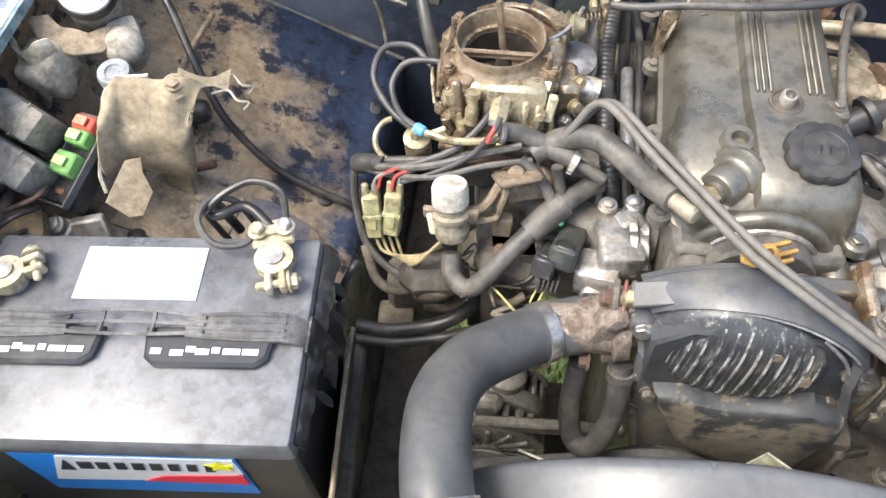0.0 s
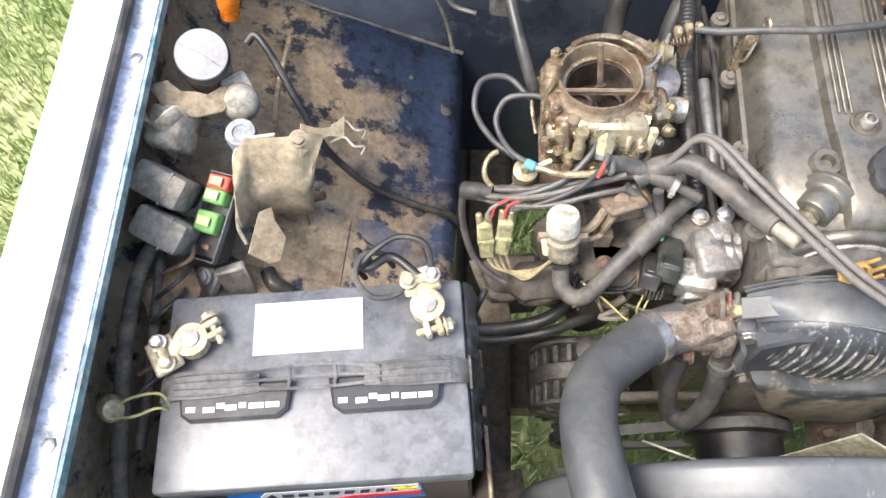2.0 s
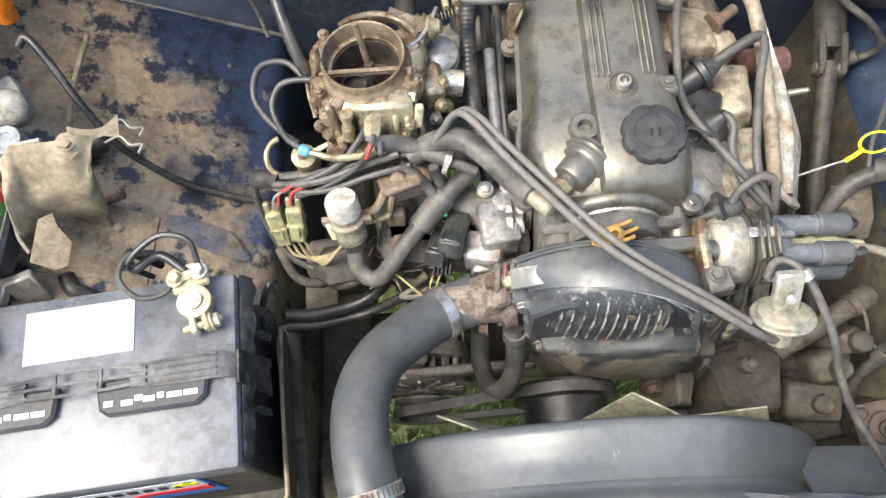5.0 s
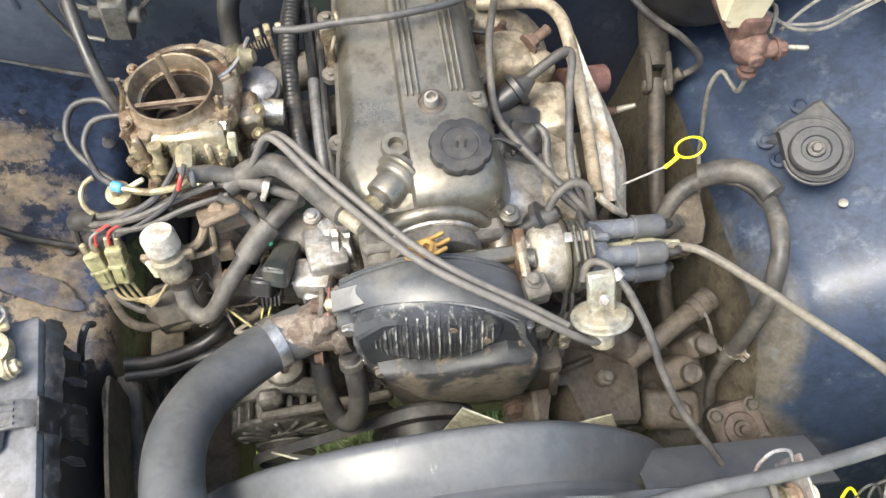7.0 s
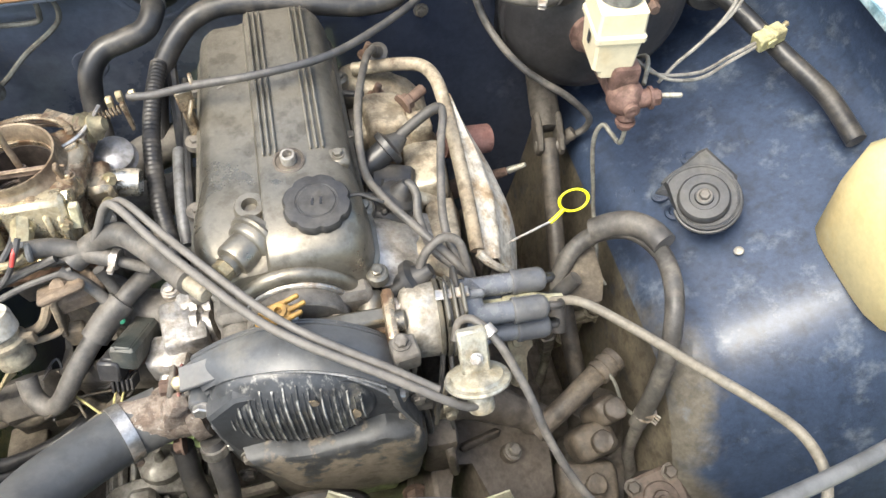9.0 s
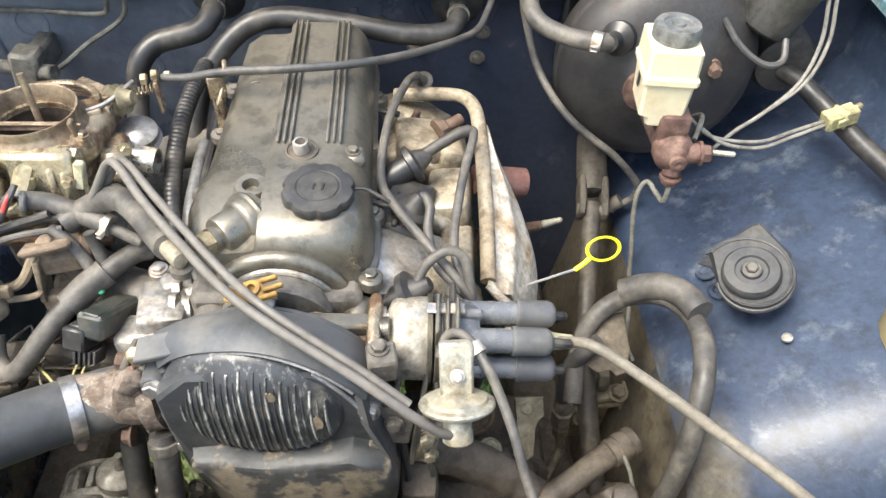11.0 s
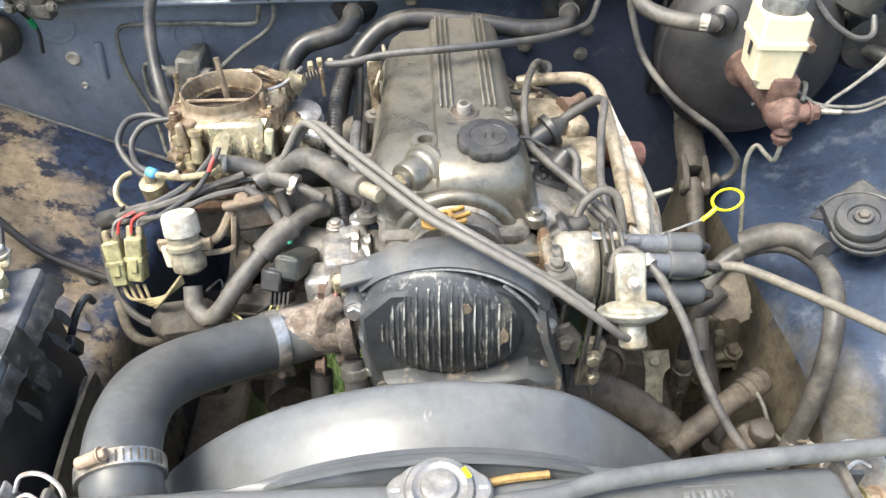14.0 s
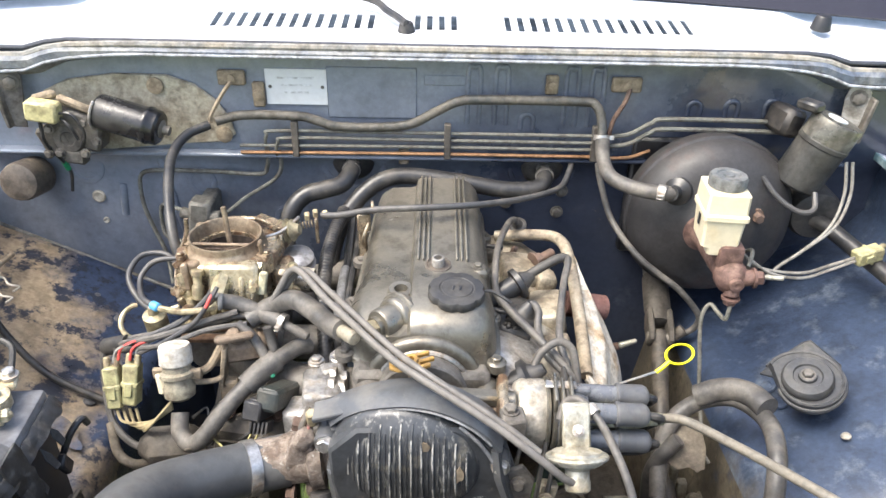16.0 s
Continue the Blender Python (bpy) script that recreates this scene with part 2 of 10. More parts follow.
def thing(name, at, label, category, group="", kind=""):
    ob = new(name)
    ob.empty_display_size = 0.01
    ob.location = at
    return tagged(ob, label, category, group, kind)


def solid(name, bm, material, label, category, group="", kind="", angle=38):
    return tagged(link_mesh(name, bm, material, angle), label, category, group, kind)


def aim(p, d, side=(0, 0, 1)):
    """A frame at p whose z axis points along d and whose x axis lies as near as can be to side."""
    z = Vector(d).normalized()
    s = Vector(side)
    if abs(z.dot(s.normalized())) > 0.98:
        s = Vector((1, 0, 0)) if abs(z.x) < 0.9 else Vector((0, 1, 0))
    y = z.cross(s).normalized()
    x = y.cross(z)
    m = Matrix((x, y, z)).transposed().to_4x4()
    m.translation = p
    return m


def lathe(bm, m, prof, n=24, lobes=0, depth=0.0):
    rings = []
    for r, h in prof:
        if r <= 1e-6:
            rings.append([bm.verts.new(m @ Vector((0, 0, h)))])
        else:
            ring = []
            for i in range(n):
                a = 2 * math.pi * i / n
                rr = r * (1 - depth * (0.5 + 0.5 * math.cos(lobes * a)) ** 5) if lobes and r > 0.02 else r
                ring.append(bm.verts.new(m @ Vector((rr * math.cos(a), rr * math.sin(a), h))))
            rings.append(ring)
    for a, b in zip(rings, rings[1:]):
        if len(a) == 1 and len(b) == 1:
            continue
        for i in range(n):
            j = (i + 1) % n
            if len(a) == 1:
                bm.faces.new((a[0], b[j], b[i]))
            elif len(b) == 1:
                bm.faces.new((a[i], a[j], b[0]))
            else:
                bm.faces.new((a[i], a[j], b[j], b[i]))
    for ring in (rings[0], rings[-1]):
        if len(ring) > 2:
            bm.faces.new(ring)
    return bm


def cyl(bm, p, q, r, r2=None, n=20, bev=0.0015):
    p, q = Vector(p), Vector(q)
    h = (q - p).length
    r2 = r if r2 is None else r2
    bev = min(bev, h / 3, r / 2, r2 / 2)
    return lathe(bm, aim(p, q - p), [(r - bev, 0), (r, bev), (r2, h - bev), (r2 - bev, h)], n)


def hollow(bm, p, q, r, wall, n=20):
    p, q = Vector(p), Vector(q)
    h = (q - p).length
    lathe(bm, aim(p, q - p), [(r, 0), (r, h), (r - wall, h), (r - wall, h * 0.35), (0, h * 0.35)], n)
    return bm


def box(bm, c, size, turn=None, bev=0.002, seg=1):
    m = Matrix.Translation(c) @ (turn.to_4x4() if turn else Matrix())
    made = bmesh.ops.create_cube(bm, size=1, matrix=m @ Matrix.Diagonal((*size, 1)))
    if bev:
        edges = list({e for v in made["verts"] for e in v.link_edges})
        bmesh.ops.bevel(bm, geom=edges, offset=min(bev, min(size) * 0.45), segments=seg, affect="EDGES", profile=0.5)
    return bm


def rot(x=0, y=0, z=0):
    return Euler((radians(x), radians(y), radians(z))).to_matrix()


def prism(bm, poly, h, m=Matrix(), bev=0.0015):
    low = [bm.verts.new(m @ Vector((x, y, 0))) for x, y in poly]
    top = [bm.verts.new(m @ Vector((x, y, h))) for x, y in poly]
    n = len(poly)
    fs = [bm.faces.new(low[::-1]), bm.faces.new(top)]
    for i in range(n):
        j = (i + 1) % n
        fs.append(bm.faces.new((low[i], low[j], top[j], top[i])))
    if bev:
        edges = list({e for f in fs[:2] for e in f.edges})
        bmesh.ops.bevel(bm, geom=edges, offset=bev, segments=1, affect="EDGES")
    return bm


def glide(pts, sub=6):
    """Catmull-Rom through the points."""
    p = [Vector(q) for q in pts]
    if len(p) < 3:
        return p
    p = [2 * p[0] - p[1], *p, 2 * p[-1] - p[-2]]
    out = []
    for a, b, c, d in zip(p, p[1:], p[2:], p[3:]):
        for i in range(sub):
            t = i / sub
            out.append(0.5 * ((2 * b) + (c - a) * t + (2 * a - 5 * b + 4 * c - d) * t * t + (3 * b - a - 3 * c + d) * t**3))
    out.append(p[-2])
    return out


def tube(bm, pts, r, n=10, sub=6, ribs=0.0, pitch=0.0, smooth=True):
    path = glide(pts, sub) if smooth else [Vector(q) for q in pts]
    if ribs:
        fine, acc = [], 0.0
        for a, b in zip(path, path[1:]):
            k = max(1, round((b - a).length / (pitch / 4)))
            fine += [a.lerp(b, i / k) for i in range(k)]
        path = fine + [path[-1]]
    rings, side, run = [], None, 0.0
    for i, c in enumerate(path):
        d = (path[min(i + 1, len(path) - 1)] - path[max(i - 1, 0)]).normalized()
        if side is None:
            side = d.orthogonal().normalized()
        side = (side - d * side.dot(d)).normalized()
        other = d.cross(side)
        if i:
            run += (c - path[i - 1]).length
        rr = r * (1 + ribs * math.cos(2 * math.pi * run / pitch)) if ribs else r
        rings.append([bm.verts.new(c + rr * (math.cos(2 * math.pi * k / n) * side + math.sin(2 * math.pi * k / n) * other)) for k in range(n)])
    for a, b in zip(rings, rings[1:]):
        for k in range(n):
            j = (k + 1) % n
            bm.faces.new((a[k], a[j], b[j], b[k]))
    bm.faces.new(rings[0][::-1])
    bm.faces.new(rings[-1])
    return bm


def loft(bm, sections, caps=True):
    rows = [[bm.verts.new(v) for v in s] for s in sections]
    n = len(rows[0])
    for a, b in zip(rows, rows[1:]):
        for i in range(n):
            j = (i + 1) % n
            bm.faces.new((a[i], a[j], b[j], b[i]))
    if caps:
        bm.faces.new(rows[0][::-1])
        bm.faces.new(rows[-1])
    return bm


def sheet(bm, fn, nu, nv, thick):
    """A curved panel with thickness: fn(u, v) gives a place for u, v from 0 to 1."""
    g = [[Vector(fn(i / nu, j / nv)) for j in range(nv + 1)] for i in range(nu + 1)]
    top, low = [], []
    for i in range(nu + 1):
        a, b = [], []
        for j in range(nv + 1):
            du = g[min(i + 1, nu)][j] - g[max(i - 1, 0)][j]
            dv = g[i][min(j + 1, nv)] - g[i][max(j - 1, 0)]
            nrm = du.cross(dv)
            nrm = nrm.normalized() if nrm.length > 1e-12 else Vector((0, 0, 1))
            a.append(bm.verts.new(g[i][j]))
            b.append(bm.verts.new(g[i][j] - nrm * thick))
        top.append(a)
        low.append(b)
    for i in range(nu):
        for j in range(nv):
            bm.faces.new((top[i][j], top[i + 1][j], top[i + 1][j + 1], top[i][j + 1]))
            bm.faces.new((low[i][j], low[i][j + 1], low[i + 1][j + 1], low[i + 1][j]))
    for i in range(nu):
        bm.faces.new((top[i][0], low[i][0], low[i + 1][0], top[i + 1][0]))
        bm.faces.new((top[i][nv], top[i + 1][nv], low[i + 1][nv], low[i][nv]))
    for j in range(nv):
        bm.faces.new((top[0][j], top[0][j + 1], low[0][j + 1], low[0][j]))
        bm.faces.new((top[nu][j], low[nu][j], low[nu][j + 1], top[nu][j + 1]))
    return bm


def ring(bm, m, r, t, n=32, k=8, a0=0.0, a1=360.0, squash=1.0):
    """A torus, or an arc of one, about the z axis of m."""
    full = abs(a1 - a0) >= 359.9
    steps = n if full else n + 1
    rows = []
    for i in range(steps):
        a = radians(a0 + (a1 - a0) * i / n)
        rows.append([bm.verts.new(m @ Vector(((r + t * math.cos(b)) * math.cos(a), (r + t * math.cos(b)) * math.sin(a), squash * t * math.sin(b)))) for b in [2 * math.pi * q / k for q in range(k)]])
    for i in range(n):
        a, b = rows[i], rows[(i + 1) % steps]
        for q in range(k):
            j = (q + 1) % k
            bm.faces.new((a[q], a[j], b[j], b[q]))
    if not full:
        bm.faces.new(rows[0][::-1])
        bm.faces.new(rows[-1])
    return bm


def bolt(bm, p, d=(0, 0, 1), r=0.006, h=0.005):
    m = aim(p, d)
    lathe(bm, m, [(r * 1.35, 0), (r * 1.35, h * 0.25), (r * 1.05, h * 0.28)], 14)
    lathe(bm, m, [(r, h * 0.2), (r, h * 0.85), (r * 0.8, h)], 6)
    return bm


def B():
    return bmesh.new()


def roughen(bm, amount=0.0012, scale=90.0, cuts=1):
    """Gives a casting an uneven skin."""
    bmesh.ops.triangulate(bm, faces=[f for f in bm.faces if len(f.verts) > 4])
    bmesh.ops.subdivide_edges(bm, edges=bm.edges, cuts=cuts, use_grid_fill=True)
    bm.normal_update()
    for v in bm.verts:
        v.co += v.normal * amount * (noise.noise(v.co * scale) + 0.5 * noise.noise(v.co * scale * 2.7))
    return bm


def oval(w, d, n=24, power=3.5):
    """A rounded rectangle of width w and depth d as n points."""
    out = []
    for k in range(n):
        a = 2 * math.pi * (k + 0.5) / n
        c, s = math.cos(a), math.sin(a)
        r = (abs(c) ** power + abs(s) ** power) ** (-1 / power)
        out.append((w / 2 * r * c, d / 2 * r * s))
    return out


def hose(name, pts, r, material, label, category="hose", n=12, **kw):
    return solid(name, tube(B(), pts, r, n, **kw), material, label, category)


# ---- ground ----
def build_ground():
    bm = B()
    bmesh.ops.create_grid(bm, x_segments=8, y_segments=8, size=400)
    solid("ground", bm, SOIL, "sunlit green lawn under and beside the car", "lawn", kind="structure")
    rnd = np.random.RandomState(4)
    verts, faces = [], []

    def blades(count, x0, x1, y0, y1, h):
        for _ in range(count):
            x, y = rnd.uniform(x0, x1), rnd.uniform(y0, y1)
            a, t = rnd.uniform(0, 6.28), rnd.uniform(0, 6.28)
            w, hh, ln = 0.004, h * rnd.uniform(0.5, 1.2), rnd.uniform(0.0, 0.03)
            k = len(verts)
            dx, dy = w * math.cos(a), w * math.sin(a)
            verts.extend([(x - dx, y - dy, -0.005), (x + dx, y + dy, -0.005), (x + ln * math.cos(t), y + ln * math.sin(t), hh)])
            faces.append((k, k + 1, k + 2))

    blades(26000, -0.55, 1.1, 0.0, 1.5, 0.06)
    blades(34000, -2.6, -0.55, -0.3, 2.6, 0.05)
    for k in range(30):
        a, d = rnd.uniform(0, 6.28), rnd.uniform(1.0, 4.5)
        x, y = 0.2 + d * math.cos(a), 0.8 + d * math.sin(a)
        if abs(x - 0.2) > 1.3 or abs(y - 0.9) > 1.8:
            blades(700, x - 0.7, x + 0.7, y - 0.7, y + 0.7, 0.05)
    me = bpy.data.meshes.new("grass")
    me.from_pydata(verts, [], faces)
    me.materials.append(GRASSM)
    tagged(new("grass", me), "short green grass blades growing from the lawn", "grass", kind="stuff")


build_ground()

MID = 0.205  # the car's centre line


def apron_height(x, y):
    z = 0.705 + 0.47 * (abs(x - MID) - 0.35)
    z -= 6.5 * max(0.0, 0.36 - y) ** 2
    return z


# ---- bodywork ----
def build_apron(side, name, material, label, inner, roll, lean, skirt=None):
    bm = B()
    outer = 0.665

    def fn(u, v):
        y = 0.10 + 0.705 * v
        if u < 0.3:
            k = u / 0.3
            x, z = inner - lean * (1 - k) ** 1.3, 0.30 + (apron_height(MID + side * (inner + roll), y) - roll - 0.30) * k
        elif u < 0.4:
            k = (u - 0.3) / 0.1
            x = inner + roll * (1 - math.cos(1.5 * k))
            z = apron_height(MID + side * (inner + roll), y) - roll * (1 - math.sin(1.571 * k))
        elif u < 0.85:
            k = (u - 0.4) / 0.45
            x = inner + roll + (outer - 0.03 - inner - roll) * k
            z = apron_height(MID + side * x, y) + 0.006 * math.sin(math.pi * k)
        else:
            k = (u - 0.85) / 0.15
            x = outer - 0.03 + 0.03 * min(1.0, k * 3)
            z = apron_height(MID + side * (outer - 0.03), y) * (1 - k) + 0.957 * k
        return (MID + side * x, y, z)

    if skirt is not None:
        solid(name + "_skirt", sheet(B(), lambda u, v: fn(u * 0.312, v), 24, 34, 0.002 * side), skirt, "oily brown inner wall below the fender panel", "inner fender", kind="structure", angle=60)
        sheet(bm, lambda u, v: fn(0.312 + 0.688 * u, v), 48, 34, 0.002 * side)
    else:
        sheet(bm, fn, 60, 34, 0.002 * side)
    solid(name, bm, material, label, "inner fender", kind="structure", angle=60)


build_apron(-1, "inner_fender_left", NAVY_DIRTY, "navy inner fender panel caked with brown dust and oil spots", 0.345, 0.03, 0.012)
build_apron(1, "inner_fender_right", NAVY_WORN, "dark blue inner fender panel with chalky scuffed patches", 0.385, 0.055, 0.07, SKIRT)


def build_fender(side, name):
    """Outer wing: flange with gutter, weather strip, then the skin that rolls over and down."""
    root = thing(name, (MID + side * 0.68, 0.3, 0.2), "pale outer front fender with a worn painted gutter", "fender", kind="structure")

    def edge(v):
        return 0.610 + 0.045 * v

    def gutter(u, v):
        y = -0.25 + 1.15 * v
        x = edge(v) + 0.024 * u
        z = 0.962 + 0.012 * v - 0.004 * math.sin(math.pi * u)
        return (MID + side * x, y, z)

    part("gutter", sheet(B(), gutter, 6, 30, 0.002 * side), GUTTER, root, "scuffed pale blue drain gutter")

    def lip(u, v):
        y = -0.25 + 1.15 * v
        return (MID + side * (edge(v) - 0.0015), y, 0.962 + 0.012 * v - 0.010 * u)

    part("inner_lip", sheet(B(), lip, 2, 30, 0.003 * side), TEAL, root, "teal painted edge")
    part("bolt", bolt(B(), (MID + side * 0.638, 0.18, 0.961), r=0.006), STEEL, root)
    part("bolt", bolt(B(), (MID + side * 0.652, 0.55, 0.965), r=0.006), STEEL, root)
    pts = [(MID + side * (edge(k / 8) + 0.027), -0.25 + 1.15 * k / 8, 0.968 + 0.012 * k / 8) for k in range(9)]
    part("weather_strip", tube(B(), pts, 0.006, 8), HOSE_DARK, root, "black rubber weather strip")

    def skin(u, v):
        y = -0.25 + 1.15 * v
        a = u * 1.5
        x = edge(v) + 0.030 + 0.10 * math.sin(a)
        z = 0.972 + 0.012 * v - 0.10 * (1 - math.cos(a)) - (0.5 * max(0, u - 0.75))
        return (MID + side * x, y, z)

    part("skin", sheet(B(), skin, 18, 24, 0.002 * side), SILVER, root, angle=60)


build_fender(-1, "fender_left")
build_fender(1, "fender_right")


def build_firewall():
    def wall(u, v):
        x = -0.46 + 1.34 * u
        z = 0.30 + 0.80 * v
        y = 0.775
        if z < 0.955:
            y += 0.012 * min(1, (0.955 - z) / 0.02)
        return (x, y, z)

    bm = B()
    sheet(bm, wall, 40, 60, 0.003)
    solid("firewall", bm, NAVY, "navy steel firewall, pale and dusty above, shade painted dark low and right", "firewall", kind="structure", angle=50)
    # pressed ribs of the upper panel
    root = thing("firewall_pressing", (0.3, 0.775, 1.03), "raised pressed ribs of the blue firewall panel", "panel", kind="structure")
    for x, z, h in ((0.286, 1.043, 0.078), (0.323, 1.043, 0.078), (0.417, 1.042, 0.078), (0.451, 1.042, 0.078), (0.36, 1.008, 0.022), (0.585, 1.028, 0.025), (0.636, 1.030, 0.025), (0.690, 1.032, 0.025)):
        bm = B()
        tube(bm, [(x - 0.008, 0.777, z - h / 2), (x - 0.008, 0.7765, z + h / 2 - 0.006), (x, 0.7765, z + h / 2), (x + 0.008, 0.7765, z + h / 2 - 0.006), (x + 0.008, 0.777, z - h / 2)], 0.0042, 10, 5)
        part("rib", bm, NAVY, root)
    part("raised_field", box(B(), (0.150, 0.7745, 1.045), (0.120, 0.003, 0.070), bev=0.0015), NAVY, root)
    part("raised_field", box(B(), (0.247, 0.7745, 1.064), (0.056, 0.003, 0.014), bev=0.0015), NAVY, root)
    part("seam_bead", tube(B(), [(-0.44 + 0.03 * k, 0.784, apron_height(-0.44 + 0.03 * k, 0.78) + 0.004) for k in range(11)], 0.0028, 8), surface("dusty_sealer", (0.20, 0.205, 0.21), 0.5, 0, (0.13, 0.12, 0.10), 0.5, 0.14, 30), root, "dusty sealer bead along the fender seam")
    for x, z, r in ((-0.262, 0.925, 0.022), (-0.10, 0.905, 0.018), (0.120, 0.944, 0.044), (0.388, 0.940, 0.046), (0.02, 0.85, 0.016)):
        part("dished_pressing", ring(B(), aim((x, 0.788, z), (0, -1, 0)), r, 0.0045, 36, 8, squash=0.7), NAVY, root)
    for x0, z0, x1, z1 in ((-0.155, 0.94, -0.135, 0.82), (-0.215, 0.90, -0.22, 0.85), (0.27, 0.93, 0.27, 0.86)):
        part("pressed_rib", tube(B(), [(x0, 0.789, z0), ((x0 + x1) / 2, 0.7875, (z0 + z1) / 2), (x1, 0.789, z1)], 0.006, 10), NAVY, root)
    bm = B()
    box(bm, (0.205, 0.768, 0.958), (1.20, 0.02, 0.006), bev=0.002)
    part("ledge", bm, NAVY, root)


build_firewall()


def build_cowl():
    root = thing("cowl_panel", (0.25, 0.85, 1.11), "pale white cowl panel with ventilation slots", "cowl", kind="structure")
    bm = B()

    def ease(q):
        q = max(0.0, min(1.0, q))
        return q * q * (3 - 2 * q)

    def sag(x, deep=0.0):
        d = abs(x - 0.24)
        return 0.011 * ease((d - 0.485) / 0.045) + deep * ease((d - 0.38) / 0.20)

    def lip(u, v):
        x = -0.50 + 1.45 * u
        prof = [(0.774, 1.091), (0.760, 1.093), (0.746, 1.098), (0.745, 1.103), (0.752, 1.107)]
        k = v * (len(prof) - 1)
        i = min(int(k), len(prof) - 2)
        f = k - i
        return (x, prof[i][0] * (1 - f) + prof[i + 1][0] * f, prof[i][1] * (1 - f) + prof[i + 1][1] * f - sag(x, 0.020 * (1 - v)))

    sheet(bm, lip, 80, 8, 0.0015)
    part("seam_flange", bm, surface("dusty_blue_flange", (0.10, 0.12, 0.16), 0.45, 0, (0.26, 0.26, 0.25), 0.5, 0.12, 14), root, "dusty blue flange")
    run = [-0.49 + 0.0286 * k for k in range(51)]
    # Dark tube drawn in for the gap below the cowl edge.
    part("dark_gap", tube(B(), [(x, 0.7585, 1.1125 - sag(x)) for x in run], 0.0032, 8, 1), surface("gap_dark", (0.05, 0.055, 0.07), 0.6), root, "dark tube standing for the gap under the panel edge")
    part("pale_bead", tube(B(), [(x, 0.7450, 1.0985 - sag(x, 0.014)) for x in run], 0.0020, 8, 1), surface("worn_bead", (0.36, 0.38, 0.42), 0.4, 0, (0.20, 0.20, 0.20), 0.55, 0.1, 40), root, "worn pale flange bead")
    part("seal", tube(B(), [(x, 0.754, 1.109 - sag(x, 0.006)) for x in run], 0.0048, 8, 1), surface("grey_seal", (0.2, 0.2, 0.19), 0.6, 0, (0.3, 0.27, 0.22), 0.5, 0.12, 30), root, "dusty rubber seal")

    # slotted top: rows of plate between the slots
    xs = []
    for i in range(13):
        xs.append(-0.068 + 0.0175 * i)
    for i in range(4):
        xs.append(0.205 + 0.0165 * i)
    for i in range(15):
        xs.append(0.328 + 0.0175 * i)
    y0, y1, z0, z1 = 0.762, 1.02, 1.112, 1.15
    ya, yb = 0.815, 0.868

    def height(y):
        return z0 + (z1 - z0) * (y - y0) / (y1 - y0)

    def strip(bm, xa, xb, yy0, yy1):
        steps = max(1, int((xb - xa) / 0.02))
        sheet(bm, lambda u, w: (xa + (xb - xa) * u, yy0 + (yy1 - yy0) * w, height(yy0 + (yy1 - yy0) * w) - sag(xa + (xb - xa) * u)), steps, 1, 0.002)

    for yy0, yy1 in ((y0, ya), (yb, y1)):
        bm = B()
        strip(bm, -0.50, 0.95, yy0, yy1)
        part("top_sheet", bm, SILVER, root)
    edges = [-0.50]
    for x in xs:
        edges += [x, x + 0.008]
    edges.append(0.95)
    for a, b in zip(edges[::2], edges[1::2]):
        bm = B()
        strip(bm, a, b, ya, yb)
        part("slot_bar", bm, SILVER, root)
    bm = B()
    box(bm, (0.225, 1.04, 1.07), (1.40, 0.51, 0.01), bev=0)
    part("plenum", bm, BLACK, root, "black plenum floor under the slots")
    bm = B()
    cyl(bm, (0.195, 0.81, 1.117), (0.195, 0.808, 1.131), 0.012, 0.009)
    part("washer_nozzle", bm, PLASTIC, root, "black washer nozzle")
    bm = B()
    tube(bm, [(0.195, 0.80, 1.131), (0.17, 0.83, 1.14), (0.12, 0.88, 1.15), (-0.1, 0.94, 1.165)], 0.005, 8)
    part("wiper_arm", bm, PLASTIC, root, "black wiper arm")
    bm = B()
    cyl(bm, (0.765, 0.85, 1.122), (0.765, 0.848, 1.142), 0.014, 0.010)
    part("wiper_pivot", bm, PLASTIC, root, "black wiper pivot")
    ws = B()

    def pane(u, v):
        x = -0.60 + 1.65 * u
        c = abs(x - 0.22)
        y = 0.955 - 0.10 * min(1, c / 0.7) ** 2.2 + 0.55 * v
        return (x, y, 1.132 + 0.02 * (1 - min(1, c / 0.7)) + 0.55 * v)

    sheet(ws, pane, 30, 6, 0.005)
    part("windscreen", ws, GLASS, root, "dark curved windscreen glass", angle=60)


build_cowl()


def build_hood_hinge(x, side, material):
    root = thing("hood_hinge", (x, 0.76, 1.02), "hood hinge plate bolted to the cowl corner", "hinge")
    m = aim((x, 0.755, 1.045), (-0.35 * side, -0.9, 0.1), (1, 0, 0))
    part("plate", prism(B(), [(-0.014, -0.045), (0.010, -0.048), (0.014, 0.020), (0.004, 0.034), (-0.010, 0.032), (-0.016, 0.010)], 0.004, m, 0.001), material, root)
    part("pivot", bolt(B(), m @ Vector((0, 0.012, 0.004)), m.to_3x3().col[2], 0.008, 0.006), IRON, root)
    part("arm", box(B(), m @ Vector((0.012 * side, -0.016, 0.004)), (0.006, 0.020, 0.060), rot(y=8 * side), bev=0.0015), IRON, root, "dark hinge arm")


build_hood_hinge(-0.318, -1, surface("dusty_hinge", (0.16, 0.15, 0.14), 0.5, 0, (0.09, 0.08, 0.07), 0.5, 0.12, 30))
build_hood_hinge(0.792, 1, surface("chalky_hinge", (0.40, 0.39, 0.36), 0.5, 0, (0.20, 0.18, 0.15), 0.54, 0.12, 30))


